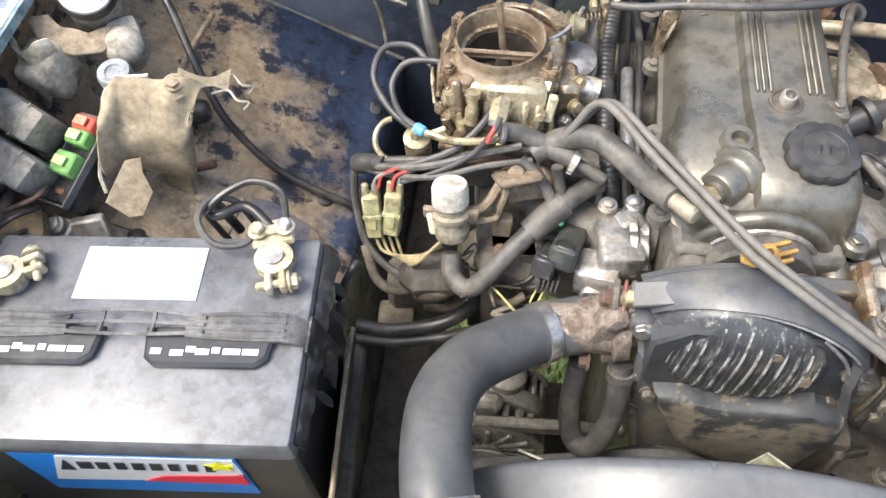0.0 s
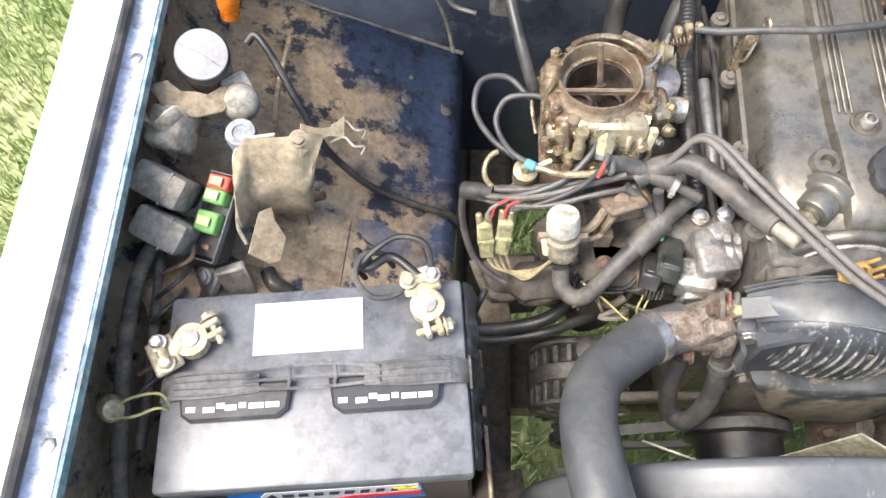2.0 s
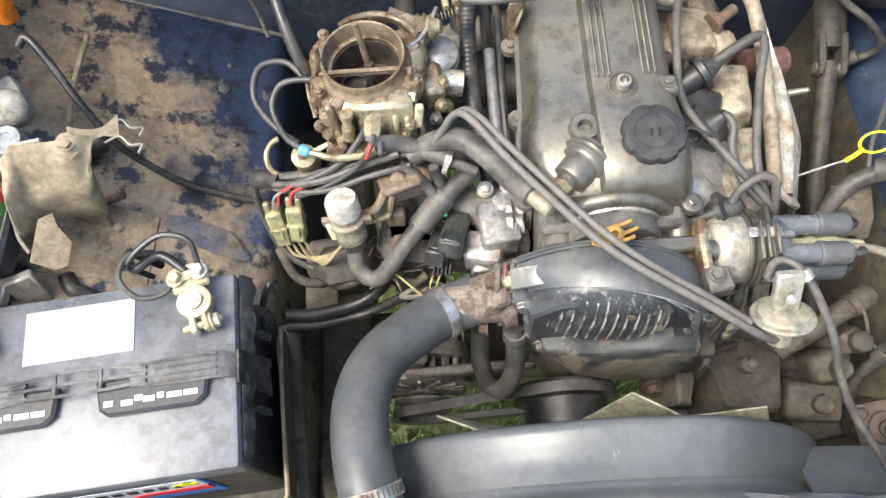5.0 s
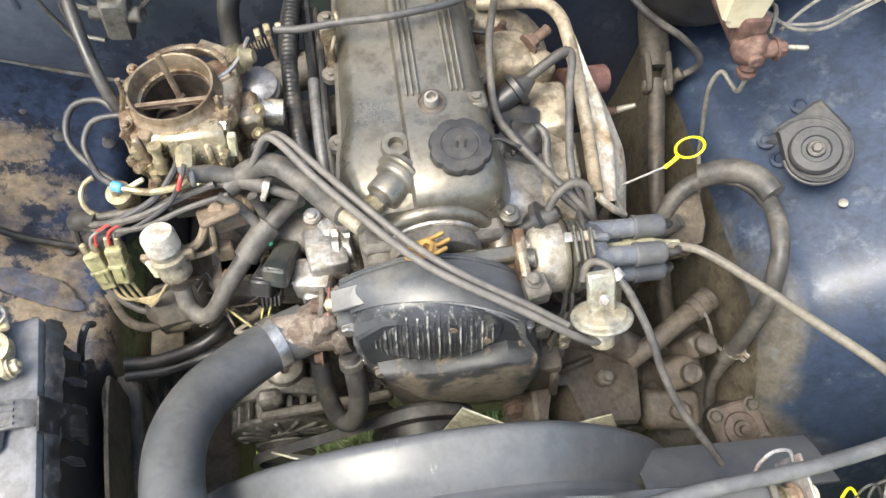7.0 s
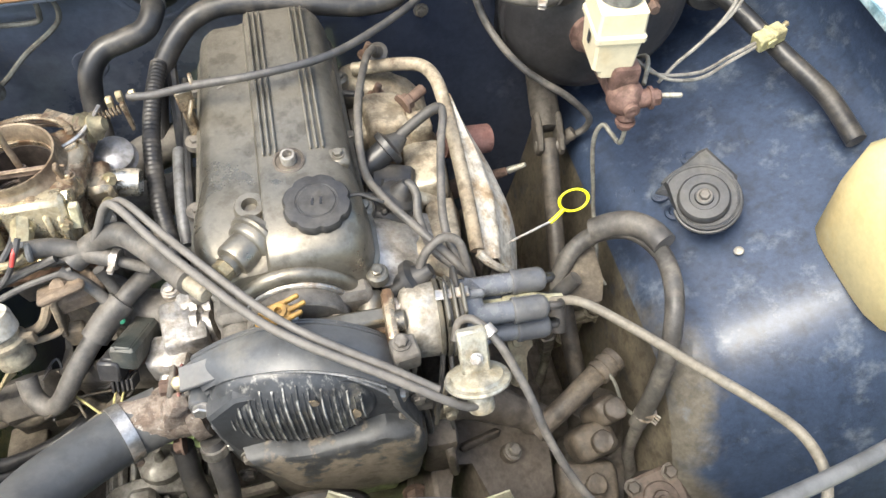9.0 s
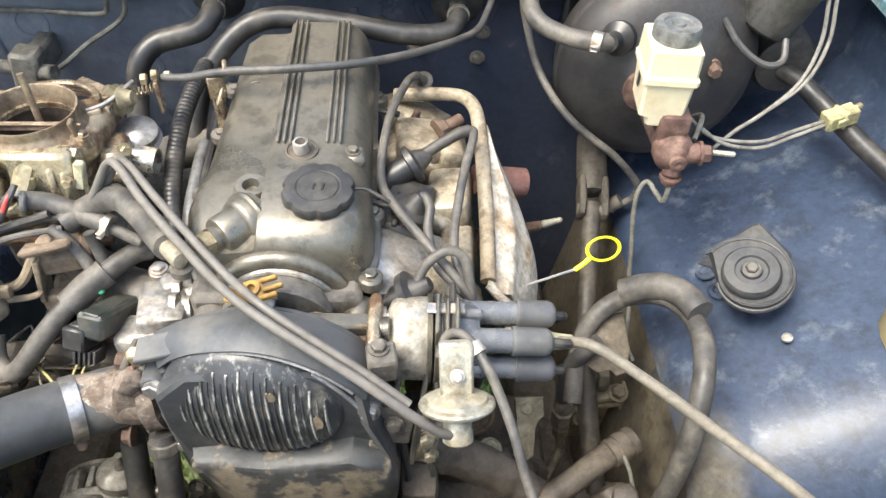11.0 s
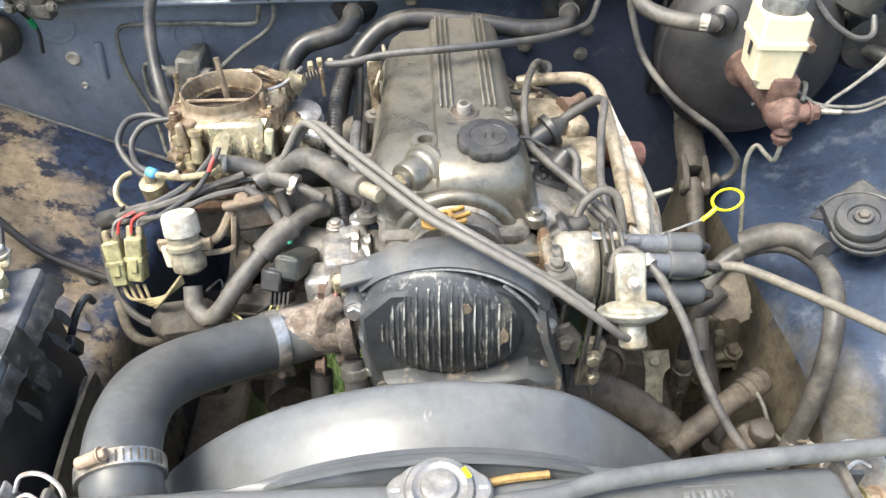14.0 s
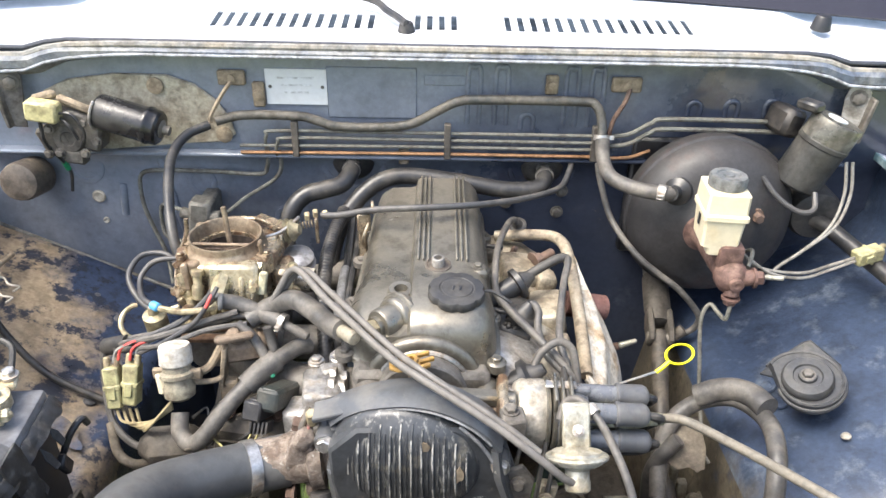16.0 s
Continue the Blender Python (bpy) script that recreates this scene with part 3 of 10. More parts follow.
def build_frame_rails():
    for side, name in ((-1, "frame_rail_left"), (1, "frame_rail_right")):
        bm = B()
        box(bm, (MID + side * 0.305, 0.35, 0.40), (0.075, 1.1, 0.12), bev=0.008)
        solid(name, bm, GRIME, "grimy steel chassis rail", "chassis", kind="structure")
    bm = B()
    box(bm, (MID, 0.07, 0.37), (1.05, 0.07, 0.08), bev=0.008)
    solid("lower_crossmember", bm, BLACK, "black radiator support crossmember", "chassis", kind="structure")
    bm = B()
    box(bm, (MID, 0.42, 0.36), (0.62, 0.12, 0.07), bev=0.01)
    solid("engine_crossmember", bm, GRIME, "oily engine crossmember", "chassis", kind="structure")
    for side, name in ((-1, "support_panel_left"), (1, "support_panel_right")):
        bm = B()
        box(bm, (MID + side * 0.48, 0.055, 0.62), (0.39, 0.012, 0.50), bev=0.003)
        solid(name, bm, NAVY_WORN if side > 0 else GRIME, "dusty painted radiator support panel", "panel", kind="structure")


build_frame_rails()


# ---- engine ----
def build_engine():
    root = thing("engine", (0.22, 0.5, 0.33), "grimy four-cylinder engine with aluminium valve cover and black timing cover", "engine")
    bm = B()
    box(bm, (0.225, 0.555, 0.60), (0.15, 0.40, 0.36), bev=0.012)
    box(bm, (0.225, 0.58, 0.39), (0.17, 0.34, 0.10), bev=0.015)
    part("block", bm, IRON, root)
    bm = B()
    box(bm, (0.226, 0.548, 0.835), (0.135, 0.345, 0.12), bev=0.006)
    cyl(bm, (0.227, 0.385, 0.868), (0.227, 0.366, 0.868), 0.046, n=28)
    part("cylinder_head", bm, IRON, root)

    # valve cover
    rows = [(0.392, 0.176, 0.288, 0.918), (0.394, 0.170, 0.292, 0.930), (0.401, 0.162, 0.297, 0.940), (0.418, 0.152, 0.302, 0.946), (0.45, 0.146, 0.303, 0.948), (0.475, 0.148, 0.300, 0.948), (0.50, 0.152, 0.298, 0.946), (0.60, 0.156, 0.297, 0.953), (0.685, 0.16, 0.297, 0.960), (0.698, 0.163, 0.294, 0.957), (0.705, 0.168, 0.288, 0.945)]
    secs = []
    for y, xl, xr, zt in rows:
        zb = 0.886 + 0.05 * (y - 0.38)
        step = 0.014 if y > 0.40 else 0.004
        prof = [(xl - 0.004, zb), (xl - 0.004, zb + 0.006), (xl, zb + 0.008), (xl + 0.003, zt - step - 0.02), (xl + 0.008, zt - step - 0.008), (xl + 0.018, zt - step - 0.001), (0.205, zt - step), (0.2115, zt - step + 0.002), (0.2145, zt - 0.002), (0.219, zt), (0.245, zt), (xr - 0.028, zt), (xr - 0.016, zt - 0.004), (xr - 0.008, zt - 0.013), (xr - 0.003, zt - 0.028), (xr, zb + 0.008), (xr + 0.004, zb + 0.006), (xr + 0.004, zb)]
        secs.append([Vector((x, y, z)) for x, z in prof])
    bm = loft(B(), secs)
    cover = part("valve_cover", bm, ALU, root, "dull oxidised aluminium valve cover", angle=42)
    for x in (0.2195, 0.2250, 0.2305, 0.2615, 0.2670, 0.2725):
        bm = B()
        box(bm, (x, 0.597, 0.9537), (0.0024, 0.185, 0.007), rot(x=4.6), bev=0.0008)
        part("rib", bm, ALU, cover)
    # round arch over the cam sprocket
    m = aim((0.228, 0.389, 0.868), (0, -1, 0.05), (1, 0, 0))
    bm = ring(B(), m, 0.0535, 0.0075, 36, 10, -25, 205)
    part("arch", bm, ALU, cover)
    bm = ring(B(), aim((0.228, 0.382, 0.868), (0, -1, 0.05), (1, 0, 0)), 0.047, 0.003, 36, 8, -25, 205)
    part("gasket", bm, STEEL, cover, "worn gasket lip")
    # breather elbow and bosses
    bm = B()
    lathe(bm, aim((0.206, 0.432, 0.925), (-0.62, -0.66, 0.10)), [(0.0225, -0.004), (0.0222, 0.012), (0.0205, 0.0145), (0.0175, 0.0155), (0.0165, 0.032), (0.0150, 0.034), (0.0105, 0.035), (0.0105, 0.040), (0, 0.040)], 32)
    part("breather_boss", bm, ALU, cover, "turned aluminium breather boss")
    bd = Vector((-0.62, -0.66, 0.10)).normalized()
    part("hex_fitting", lathe(B(), aim(Vector((0.206, 0.432, 0.925)) + bd * 0.038, bd), [(0.0085, 0), (0.0098, 0.001), (0.0098, 0.010), (0.0085, 0.0112), (0, 0.0112)], 6), BRASS, cover, "brass hexagon fitting")
    part("boss_fillet", ring(B(), aim(Vector((0.206, 0.432, 0.925)) + bd * 0.004, bd), 0.0225, 0.0035, 32, 8), ALU, cover)
    bm = B()
    lathe(bm, aim((0.203, 0.458, 0.925), (0, -0.09, 1)), [(0.0155, 0), (0.0140, 0.014), (0.0125, 0.0165), (0.0070, 0.0165), (0.0055, 0.009), (0, 0.009)], 28)
    part("bolt_boss", bm, ALU, cover)
    bm = B()
    lathe(bm, aim((0.241, 0.494, 0.9415), (0, -0.09, 1)), [(0.0140, 0.0), (0.0140, 0.0075), (0.0122, 0.0080), (0.0112, 0.0066), (0, 0.0066)], 28)
    part("recess", bm, GREASE, cover, "dark stud recess")
    bm = B()
    lathe(bm, aim((0.241, 0.494, 0.940), (0, -0.09, 1)), [(0.0068, 0), (0.0068, 0.017), (0.0062, 0.018), (0.0044, 0.018), (0.0040, 0.010), (0, 0.010)], 20)
    part("stud", bm, ALU_BRIGHT, cover)
    bm = B()
    box(bm, (0.284, 0.496, 0.938), (0.020, 0.020, 0.012), bev=0.003)
    bolt(bm, (0.284, 0.496, 0.944), r=0.0045)
    part("lug", bm, ALU, cover)
    for y in (0.395, 0.47, 0.56, 0.65):
        bm = B()
        lathe(bm, aim((0.300, y, 0.888), (0, 0, 1)), [(0.010, 0), (0.010, 0.009), (0.008, 0.011), (0, 0.011)], 18)
        bolt(bm, (0.300, y, 0.898), r=0.0055)
        part("flange_bolt", bm, ALU, cover)
    for y in (0.41, 0.50, 0.59, 0.67):
        bm = B()
        lathe(bm, aim((0.148, y, 0.888), (0, 0, 1)), [(0.010, 0), (0.010, 0.007), (0, 0.008)], 16)
        bolt(bm, (0.148, y, 0.894), r=0.005)
        part("flange_bolt", bm, IRON, cover)
    bm = B()
    for a, b in (((0.185, 0.61, 0.9405), 20), ((0.19, 0.617, 0.941), -35)):
        box(bm, a, (0.007, 0.0012, 0.0006), rot(z=b), bev=0)
    part("mark", bm, ALU_BRIGHT, cover, "pale casting mark")
    # oil filler cap
    capm = aim((0.2596, 0.4385, 0.9425), (0.02, -0.07, 1))
    part("cap_neck", lathe(B(), capm, [(0.027, -0.006), (0.0275, 0.0), (0.0245, 0.0022), (0.02, 0.0025)], 40), ALU_BRIGHT, cover, "pale worn filler neck")
    bm = lathe(B(), capm, [(0.019, 0), (0.019, 0.003), (0.0278, 0.003), (0.0290, 0.0048), (0.0290, 0.0100), (0.0276, 0.0122), (0.0180, 0.0130), (0.0174, 0.0124), (0.0160, 0.0124), (0.0154, 0.0132), (0, 0.0137)], 96, 8, 0.075)
    cap = part("oil_filler_cap", bm, surface("cap_plastic", (0.026, 0.026, 0.028), 0.40, 0, (0.075, 0.07, 0.062), 0.6, 0.15, 20, bump=0.1), cover, "black scalloped plastic oil filler cap")
    bm = B()
    for dx in (-0.0035, 0.0035):
        box(bm, capm @ Vector((dx, -0.001, 0.0138)), (0.0022, 0.0075, 0.0008), capm.to_3x3() @ rot(z=-12), bev=0.0003)
    part("cap_mark", bm, PLASTIC, root)
    part("cap_tether", tube(B(), [capm @ Vector((0.026, 0.004, 0.007)), capm @ Vector((0.036, 0.005, 0.006)), capm @ Vector((0.046, 0.002, 0.002)), capm @ Vector((0.056, 0.0, -0.004))], 0.0017, 6), PLASTIC, cover, "black plastic cap tether")
    # sprocket area and bolts
    bm = B()
    bolt(bm, (0.226, 0.366, 0.872), (0, -1, 0.1), 0.011, 0.010)
    for a in (20, 95, 165):
        bolt(bm, (0.226 + 0.034 * math.cos(radians(a)), 0.366, 0.868 + 0.034 * math.sin(radians(a))), (0, -1, 0), 0.007, 0.009)
    part("sprocket_bolts", bm, STEEL, root)
    bm = B()
    cyl(bm, (0.176, 0.385, 0.872), (0.176, 0.366, 0.872), 0.016)
    bolt(bm, (0.176, 0.366, 0.872), (0, -1, 0.2), 0.008, 0.008)
    part("head_lug", bm, IRON, root)
    bm = B()
    cyl(bm, (0.290, 0.39, 0.872), (0.290, 0.366, 0.868), 0.013)
    bolt(bm, (0.290, 0.366, 0.868), (0, -1, 0.2), 0.008, 0.008)
    part("head_lug", bm, ALU, root)
    # silver casting beside the head: front water housing
    bm = B()
    lathe(bm, aim((0.150, 0.415, 0.835), (-1, 0, -0.14)), [(0.024, 0), (0.024, 0.008), (0.030, 0.010), (0.030, 0.016), (0.024, 0.018), (0.023, 0.028)], 28, 5, 0.16)
    for c, sz, t in (((0.122, 0.408, 0.838), (0.040, 0.050, 0.040), 8), ((0.108, 0.388, 0.826), (0.040, 0.034, 0.034), -14), ((0.130, 0.428, 0.850), (0.026, 0.022, 0.020), 20), ((0.130, 0.42, 0.80), (0.05, 0.06, 0.06), 0), ((0.118, 0.374, 0.812), (0.050, 0.012, 0.030), 6)):
        box(bm, c, sz, rot(z=t, y=t * 0.5), bev=0.006, seg=2)
    roughen(bm, 0.0022, 75)
    part("water_housing", bm, surface("cast_housing", (0.40, 0.388, 0.372), 0.36, 0.7, (0.19, 0.16, 0.125), 0.55, 0.09, 50, bump=0.5), root, "rough aluminium water housing")
    bm = B()
    for p in ((0.112, 0.445, 0.855), (0.135, 0.445, 0.862)):
        cyl(bm, (p[0], p[1], p[2] - 0.02), p, 0.009)
        bolt(bm, p, r=0.006)
    part("housing_bolts", bm, STEEL, root)

    # upper timing cover: domed ribbed face below a roof that arches back to the head
    c = Vector((0.2100, 0.2970, 0.8455))
    out = Vector((-0.13, -0.985, -0.02)).normalized()
    m = aim(c, out, (1, 0, 0))
    if m.to_3x3().col[1].z < 0:
        m = m @ Matrix.Rotation(math.pi, 4, "Z")
    HW, HH = 0.0665, 0.0590

    def dome(x, z):
        return 0.0045 - 0.0150 * min(1.0, (x / HW) ** 2 + (z / HH) ** 2) ** 2

    face_mat = surface("scuffed_timing_face", (0.050, 0.053, 0.058), 0.33, 0, (0.17, 0.155, 0.125), 0.62, 0.05, 30, bump=0.25, grime=0.25, vary=0.2, third=(0.27, 0.265, 0.245), third_at=0.60, third_soft=0.06, streak=(2.4, 2.4, 0.40), alt_rough=0.7)
    edge_mat = surface("pale_cover_edge", (0.24, 0.245, 0.25), 0.4, 0, (0.10, 0.10, 0.10), 0.52, 0.10, 60, grime=0.3)
    rows = []
    for k in range(1, 13):
        q = k / 12
        rows.append([m @ Vector((HW * q * math.cos(t), HH * q * math.sin(t), dome(HW * q * math.cos(t), HH * q * math.sin(t)))) for t in [2 * math.pi * i / 72 for i in range(72)]])
    for grow, back in ((1.035, -0.0125), (1.06, -0.018), (1.05, -0.030), (1.0, -0.046)):
        rows.append([m @ Vector((HW * grow * math.cos(t), HH * grow * math.sin(t), back)) for t in [2 * math.pi * i / 72 for i in range(72)]])
    cov = part("timing_cover", loft(B(), rows), face_mat, root, "black ribbed plastic timing cover dusted with dried mud", angle=50)
    pale_rib = surface("chalky_rib", (0.070, 0.072, 0.074), 0.4, 0, (0.40, 0.39, 0.36), 0.50, 0.05, 55, grime=0.3, bump=0.3)
    dice = random.Random(8)
    for i in range(25):
        x = -0.0588 + 0.0049 * i
        pale = i % 2 == 0
        h = HH * math.sqrt(max(0.02, 1 - (x / HW) ** 2)) * (0.95 if pale else 0.88)
        w, tall = (0.0010, 0.0019) if pale else (0.0007, 0.0009)
        lean = -0.05 * x / 0.06 + dice.uniform(-0.012, 0.012)
        top_end, low_end = h * dice.uniform(0.86, 1.0), -h * dice.uniform(0.80, 1.0)
        secs = []
        for k in range(9):
            z = low_end + (top_end - low_end) * k / 8
            xx = x + lean * z + dice.uniform(-0.00025, 0.00025)
            d = dome(xx, z)
            secs.append([m @ Vector((xx - w, z, d - 0.001)), m @ Vector((xx - w * 0.7, z, d + tall)), m @ Vector((xx + w * 0.7, z, d + tall)), m @ Vector((xx + w, z, d - 0.001))])
        part("rib", loft(B(), secs), pale_rib if pale else face_mat, cov)
    for px, pz, pw, ph in ((0.052, 0.006, 0.0045, 0.011), (0.022, 0.038, 0.004, 0.007)):
        poly = [(pw * dice.uniform(0.6, 1.2) * math.cos(radians(t)), ph * dice.uniform(0.6, 1.2) * math.sin(radians(t))) for t in range(0, 360, 20)]
        part("mud_patch", prism(B(), poly, 0.0010, m @ Matrix.Translation((px, pz, dome(px, pz) + 0.0008)), 0.0002), TANMETAL, cov, "dried tan mud patch")
    # roof: from the fold above the face back to the arched rear edge
    fold = [(0.146, 0.3280, 0.872), (0.160, 0.3240, 0.886), (0.178, 0.3190, 0.898), (0.2000, 0.3140, 0.9060), (0.2175, 0.3105, 0.9095), (0.2350, 0.3060, 0.9105), (0.252, 0.3015, 0.9080), (0.268, 0.2975, 0.902), (0.283, 0.2940, 0.892), (0.296, 0.2935, 0.876)]
    back = [(0.136, 0.3480, 0.880), (0.152, 0.3490, 0.889), (0.170, 0.3500, 0.8965), (0.190, 0.3500, 0.903), (0.2100, 0.3490, 0.9075), (0.2300, 0.3470, 0.9085), (0.250, 0.3440, 0.9060), (0.270, 0.3400, 0.899), (0.290, 0.3360, 0.886), (0.304, 0.3340, 0.868)]
    fg, bg = glide(fold, 4), glide(back, 4)

    def roof(u, v):
        k = min(int(u * 36 + 0.5), 36)
        p = fg[k].lerp(bg[k], v)
        return p + Vector((0, 0, 0.0035 * math.sin(math.pi * v)))

    roof_mat = surface("cover_roof_plastic", (0.075, 0.079, 0.085), 0.30, 0, (0.135, 0.13, 0.12), 0.60, 0.10, 22, bump=0.12, grime=0.2, vary=0.12, third=(0.24, 0.225, 0.195), third_at=0.68, third_soft=0.04)
    part("roof", sheet(B(), roof, 36, 8, -0.004), roof_mat, cov, "glossy black cover roof with dust patches", angle=50)
    part("fold_line", tube(B(), [p + Vector((0, -0.0002, 0.0003)) for p in fg[3:-2]], 0.0013, 6, smooth=False), edge_mat, cov, "pale fold line")
    for d, r in (((0, 0.001, 0.001), 0.0016), ((0, 0.006, -0.002), 0.0018), ((0, 0.011, -0.006), 0.0015)):
        part("rear_lip", tube(B(), [p + Vector(d) for p in bg], r, 6, smooth=False), roof_mat, cov)
    for k in (10, 24):
        part("crease", tube(B(), [fg[k].lerp(bg[k], q) + Vector((0, 0, 0.0035 * math.sin(math.pi * q))) for q in (0.02, 0.3, 0.6, 0.98)], 0.0011, 5), edge_mat, cov)
    part("label_pad", prism(B(), [(-0.020, -0.010), (0.020, -0.010), (0.022, 0.010), (-0.018, 0.010)], 0.006, aim((0.147, 0.336, 0.8845), (-0.28, -0.25, 0.95), (1, 0, 0.3)), 0.001), roof_mat, cov)
    # side walls below the roof
    for pts in ([(0.134, 0.345, 0.880), (0.146, 0.322, 0.872), (0.146, 0.316, 0.840), (0.152, 0.312, 0.800), (0.150, 0.345, 0.800)], [(0.304, 0.334, 0.868), (0.296, 0.2935, 0.876), (0.300, 0.290, 0.845), (0.318, 0.289, 0.790), (0.322, 0.335, 0.790)]):
        bm = B()
        vs = [bm.verts.new(p) for p in pts]
        ws = [bm.verts.new((p[0] + (0.006 if p[0] < 0.2 else -0.006), p[1] + 0.004, p[2] - 0.002)) for p in pts]
        bm.faces.new(vs)
        bm.faces.new(ws[::-1])
        for i in range(5):
            bm.faces.new((vs[i], ws[i], ws[(i + 1) % 5], vs[(i + 1) % 5]))
        part("side_wall", bm, roof_mat, cov)
    for x, y, z, r in ((0.139, 0.318, 0.860, 0.0070), (0.300, 0.300, 0.852, 0.0065)):
        part("lug", cyl(B(), (x, y + 0.022, z), (x, y, z), r * 1.5), roof_mat, cov)
        part("bolt", bolt(B(), (x, y, z), (-0.1, -1, 0.25), r, 0.007), STEEL, cov, "dull zinc bolt")
    # muddy casing round and below the face
    casing_mat = surface("muddy_casing", (0.050, 0.053, 0.057), 0.5, 0, (0.185, 0.158, 0.122), 0.50, 0.03, 26, bump=0.3, grime=0.3, vary=0.2, bias=(0.3, 0, -2.2, 1.63))
    around = [(0.144, 0.866), (0.145, 0.826), (0.152, 0.795), (0.166, 0.768), (0.215, 0.755), (0.300, 0.750), (0.322, 0.752), (0.319, 0.790), (0.307, 0.832), (0.296, 0.872), (0.26, 0.895), (0.17, 0.892)]
    part("casing", prism(B(), around, 0.040, Matrix.Translation((0, 0.342, 0)) @ rot(x=90).to_4x4(), 0.003), casing_mat, cov, "black casing with dried mud along its foot")
    hull = [(0.158, 0.800), (0.166, 0.775), (0.178, 0.748), (0.196, 0.712), (0.216, 0.692), (0.262, 0.672), (0.296, 0.674), (0.313, 0.690), (0.320, 0.730), (0.323, 0.765), (0.316, 0.797), (0.286, 0.812), (0.250, 0.803), (0.214, 0.798), (0.182, 0.802)]
    secs = []
    cx, cz = 0.245, 0.750
    for y, g in ((0.345, 1.0), (0.297, 1.0), (0.2885, 0.975), (0.2835, 0.925), (0.2815, 0.84)):
        secs.append([Vector((cx + (x - cx) * g, y - 0.05 * (x - 0.245), cz + (z - cz) * g)) for x, z in hull])
    part("lower_bulge", roughen(loft(B(), secs), 0.0022, 38), casing_mat, cov, "bulging lower cover caked with tan mud", angle=40)
    # Pale tube paints the bright highlight along the right edge.
    part("cover_edge", tube(B(), [(0.262, 0.301, 0.899), (0.280, 0.297, 0.882), (0.293, 0.297, 0.860), (0.304, 0.297, 0.832), (0.314, 0.297, 0.800), (0.319, 0.297, 0.768)], 0.0018, 8, 5), edge_mat, cov, "pale edge painting a bright highlight")
    part("flange_edge", tube(B(), [(0.300, 0.318, 0.874), (0.312, 0.316, 0.838), (0.322, 0.314, 0.800), (0.327, 0.312, 0.760), (0.329, 0.310, 0.715), (0.320, 0.306, 0.675)], 0.0030, 8, 5), roof_mat, cov)
    # lower timing cover
    bm = B()
    poly = [(-0.075, -0.01), (-0.07, -0.09), (-0.045, -0.14), (-0.04, -0.24), (0.06, -0.24), (0.075, -0.14), (0.105, -0.07), (0.085, 0.0)]
    prism(bm, poly, 0.045, aim((0.215, 0.350, 0.845), (0, -1, 0), (1, 0, 0)), 0.006)
    part("lower_timing_cover", bm, TIMING, root, "black lower timing cover caked with brown dirt")

    # thermostat housing and hose neck
    bm = B()
    lathe(bm, aim((0.152, 0.345, 0.825), (-0.93, -0.10, -0.08)), [(0.022, 0), (0.022, 0.018), (0.032, 0.020), (0.033, 0.032), (0.026, 0.034), (0.024, 0.05), (0.0215, 0.062), (0.021, 0.09)], 24)
    for c, sz, tz in (((0.112, 0.328, 0.836), (0.024, 0.020, 0.042), 15), ((0.104, 0.330, 0.812), (0.030, 0.022, 0.020), -20), ((0.118, 0.326, 0.858), (0.016, 0.018, 0.020), 30)):
        box(bm, c, sz, rot(y=tz, z=tz * 0.4), bev=0.005, seg=2)
    for dy, dz in ((0.0, 0.036), (-0.015, -0.03)):
        cyl(bm, (0.136, 0.345 + dy, 0.825 + dz), (0.116, 0.343 + dy, 0.823 + dz), 0.0085)
    neck = part("thermostat_housing", roughen(bm, 0.0016, 110), surface("corroded_housing", (0.25, 0.208, 0.172), 0.6, 0.25, (0.125, 0.092, 0.070), 0.50, 0.09, 55, fine=220, third=(0.42, 0.40, 0.36), third_at=0.62, bump=0.9), root, "corroded brown thermostat housing")
    for x, mt in ((0.131, IRON), (0.124, surface("red_sealant", (0.26, 0.10, 0.085), 0.6, 0, (0.2, 0.15, 0.12), 0.52, 0.1, 60)), (0.117, IRON)):
        part("flange", box(B(), (x, 0.343, 0.832), (0.0055 if mt is IRON else 0.003, 0.030, 0.076), rot(z=-6), bev=0.0015), mt, neck)
    part("temperature_sender", cyl(B(), (0.126, 0.336, 0.868), (0.126, 0.333, 0.884), 0.006, n=6), BRASS, neck, "small brass sender")
    part("bolt", bolt(B(), (0.114, 0.342, 0.860), (-1, 0, 0.2), 0.007, 0.009), RUST, neck)
    part("bolt", bolt(B(), (0.106, 0.32, 0.79), (-1, 0, 0), 0.007, 0.009), RUST, neck)

    # water pump pulley
    bm = B()
    lathe(bm, aim((0.196, 0.291, 0.628), (0, -1, 0)), [(0.03, 0), (0.06, 0.002), (0.061, 0.006), (0.054, 0.010), (0.061, 0.015), (0.061, 0.019), (0.05, 0.021), (0.048, 0.05), (0.0, 0.05)], 44)
    part("pump_pulley", bm, BLACK, root, "dark steel water pump pulley")


build_engine()


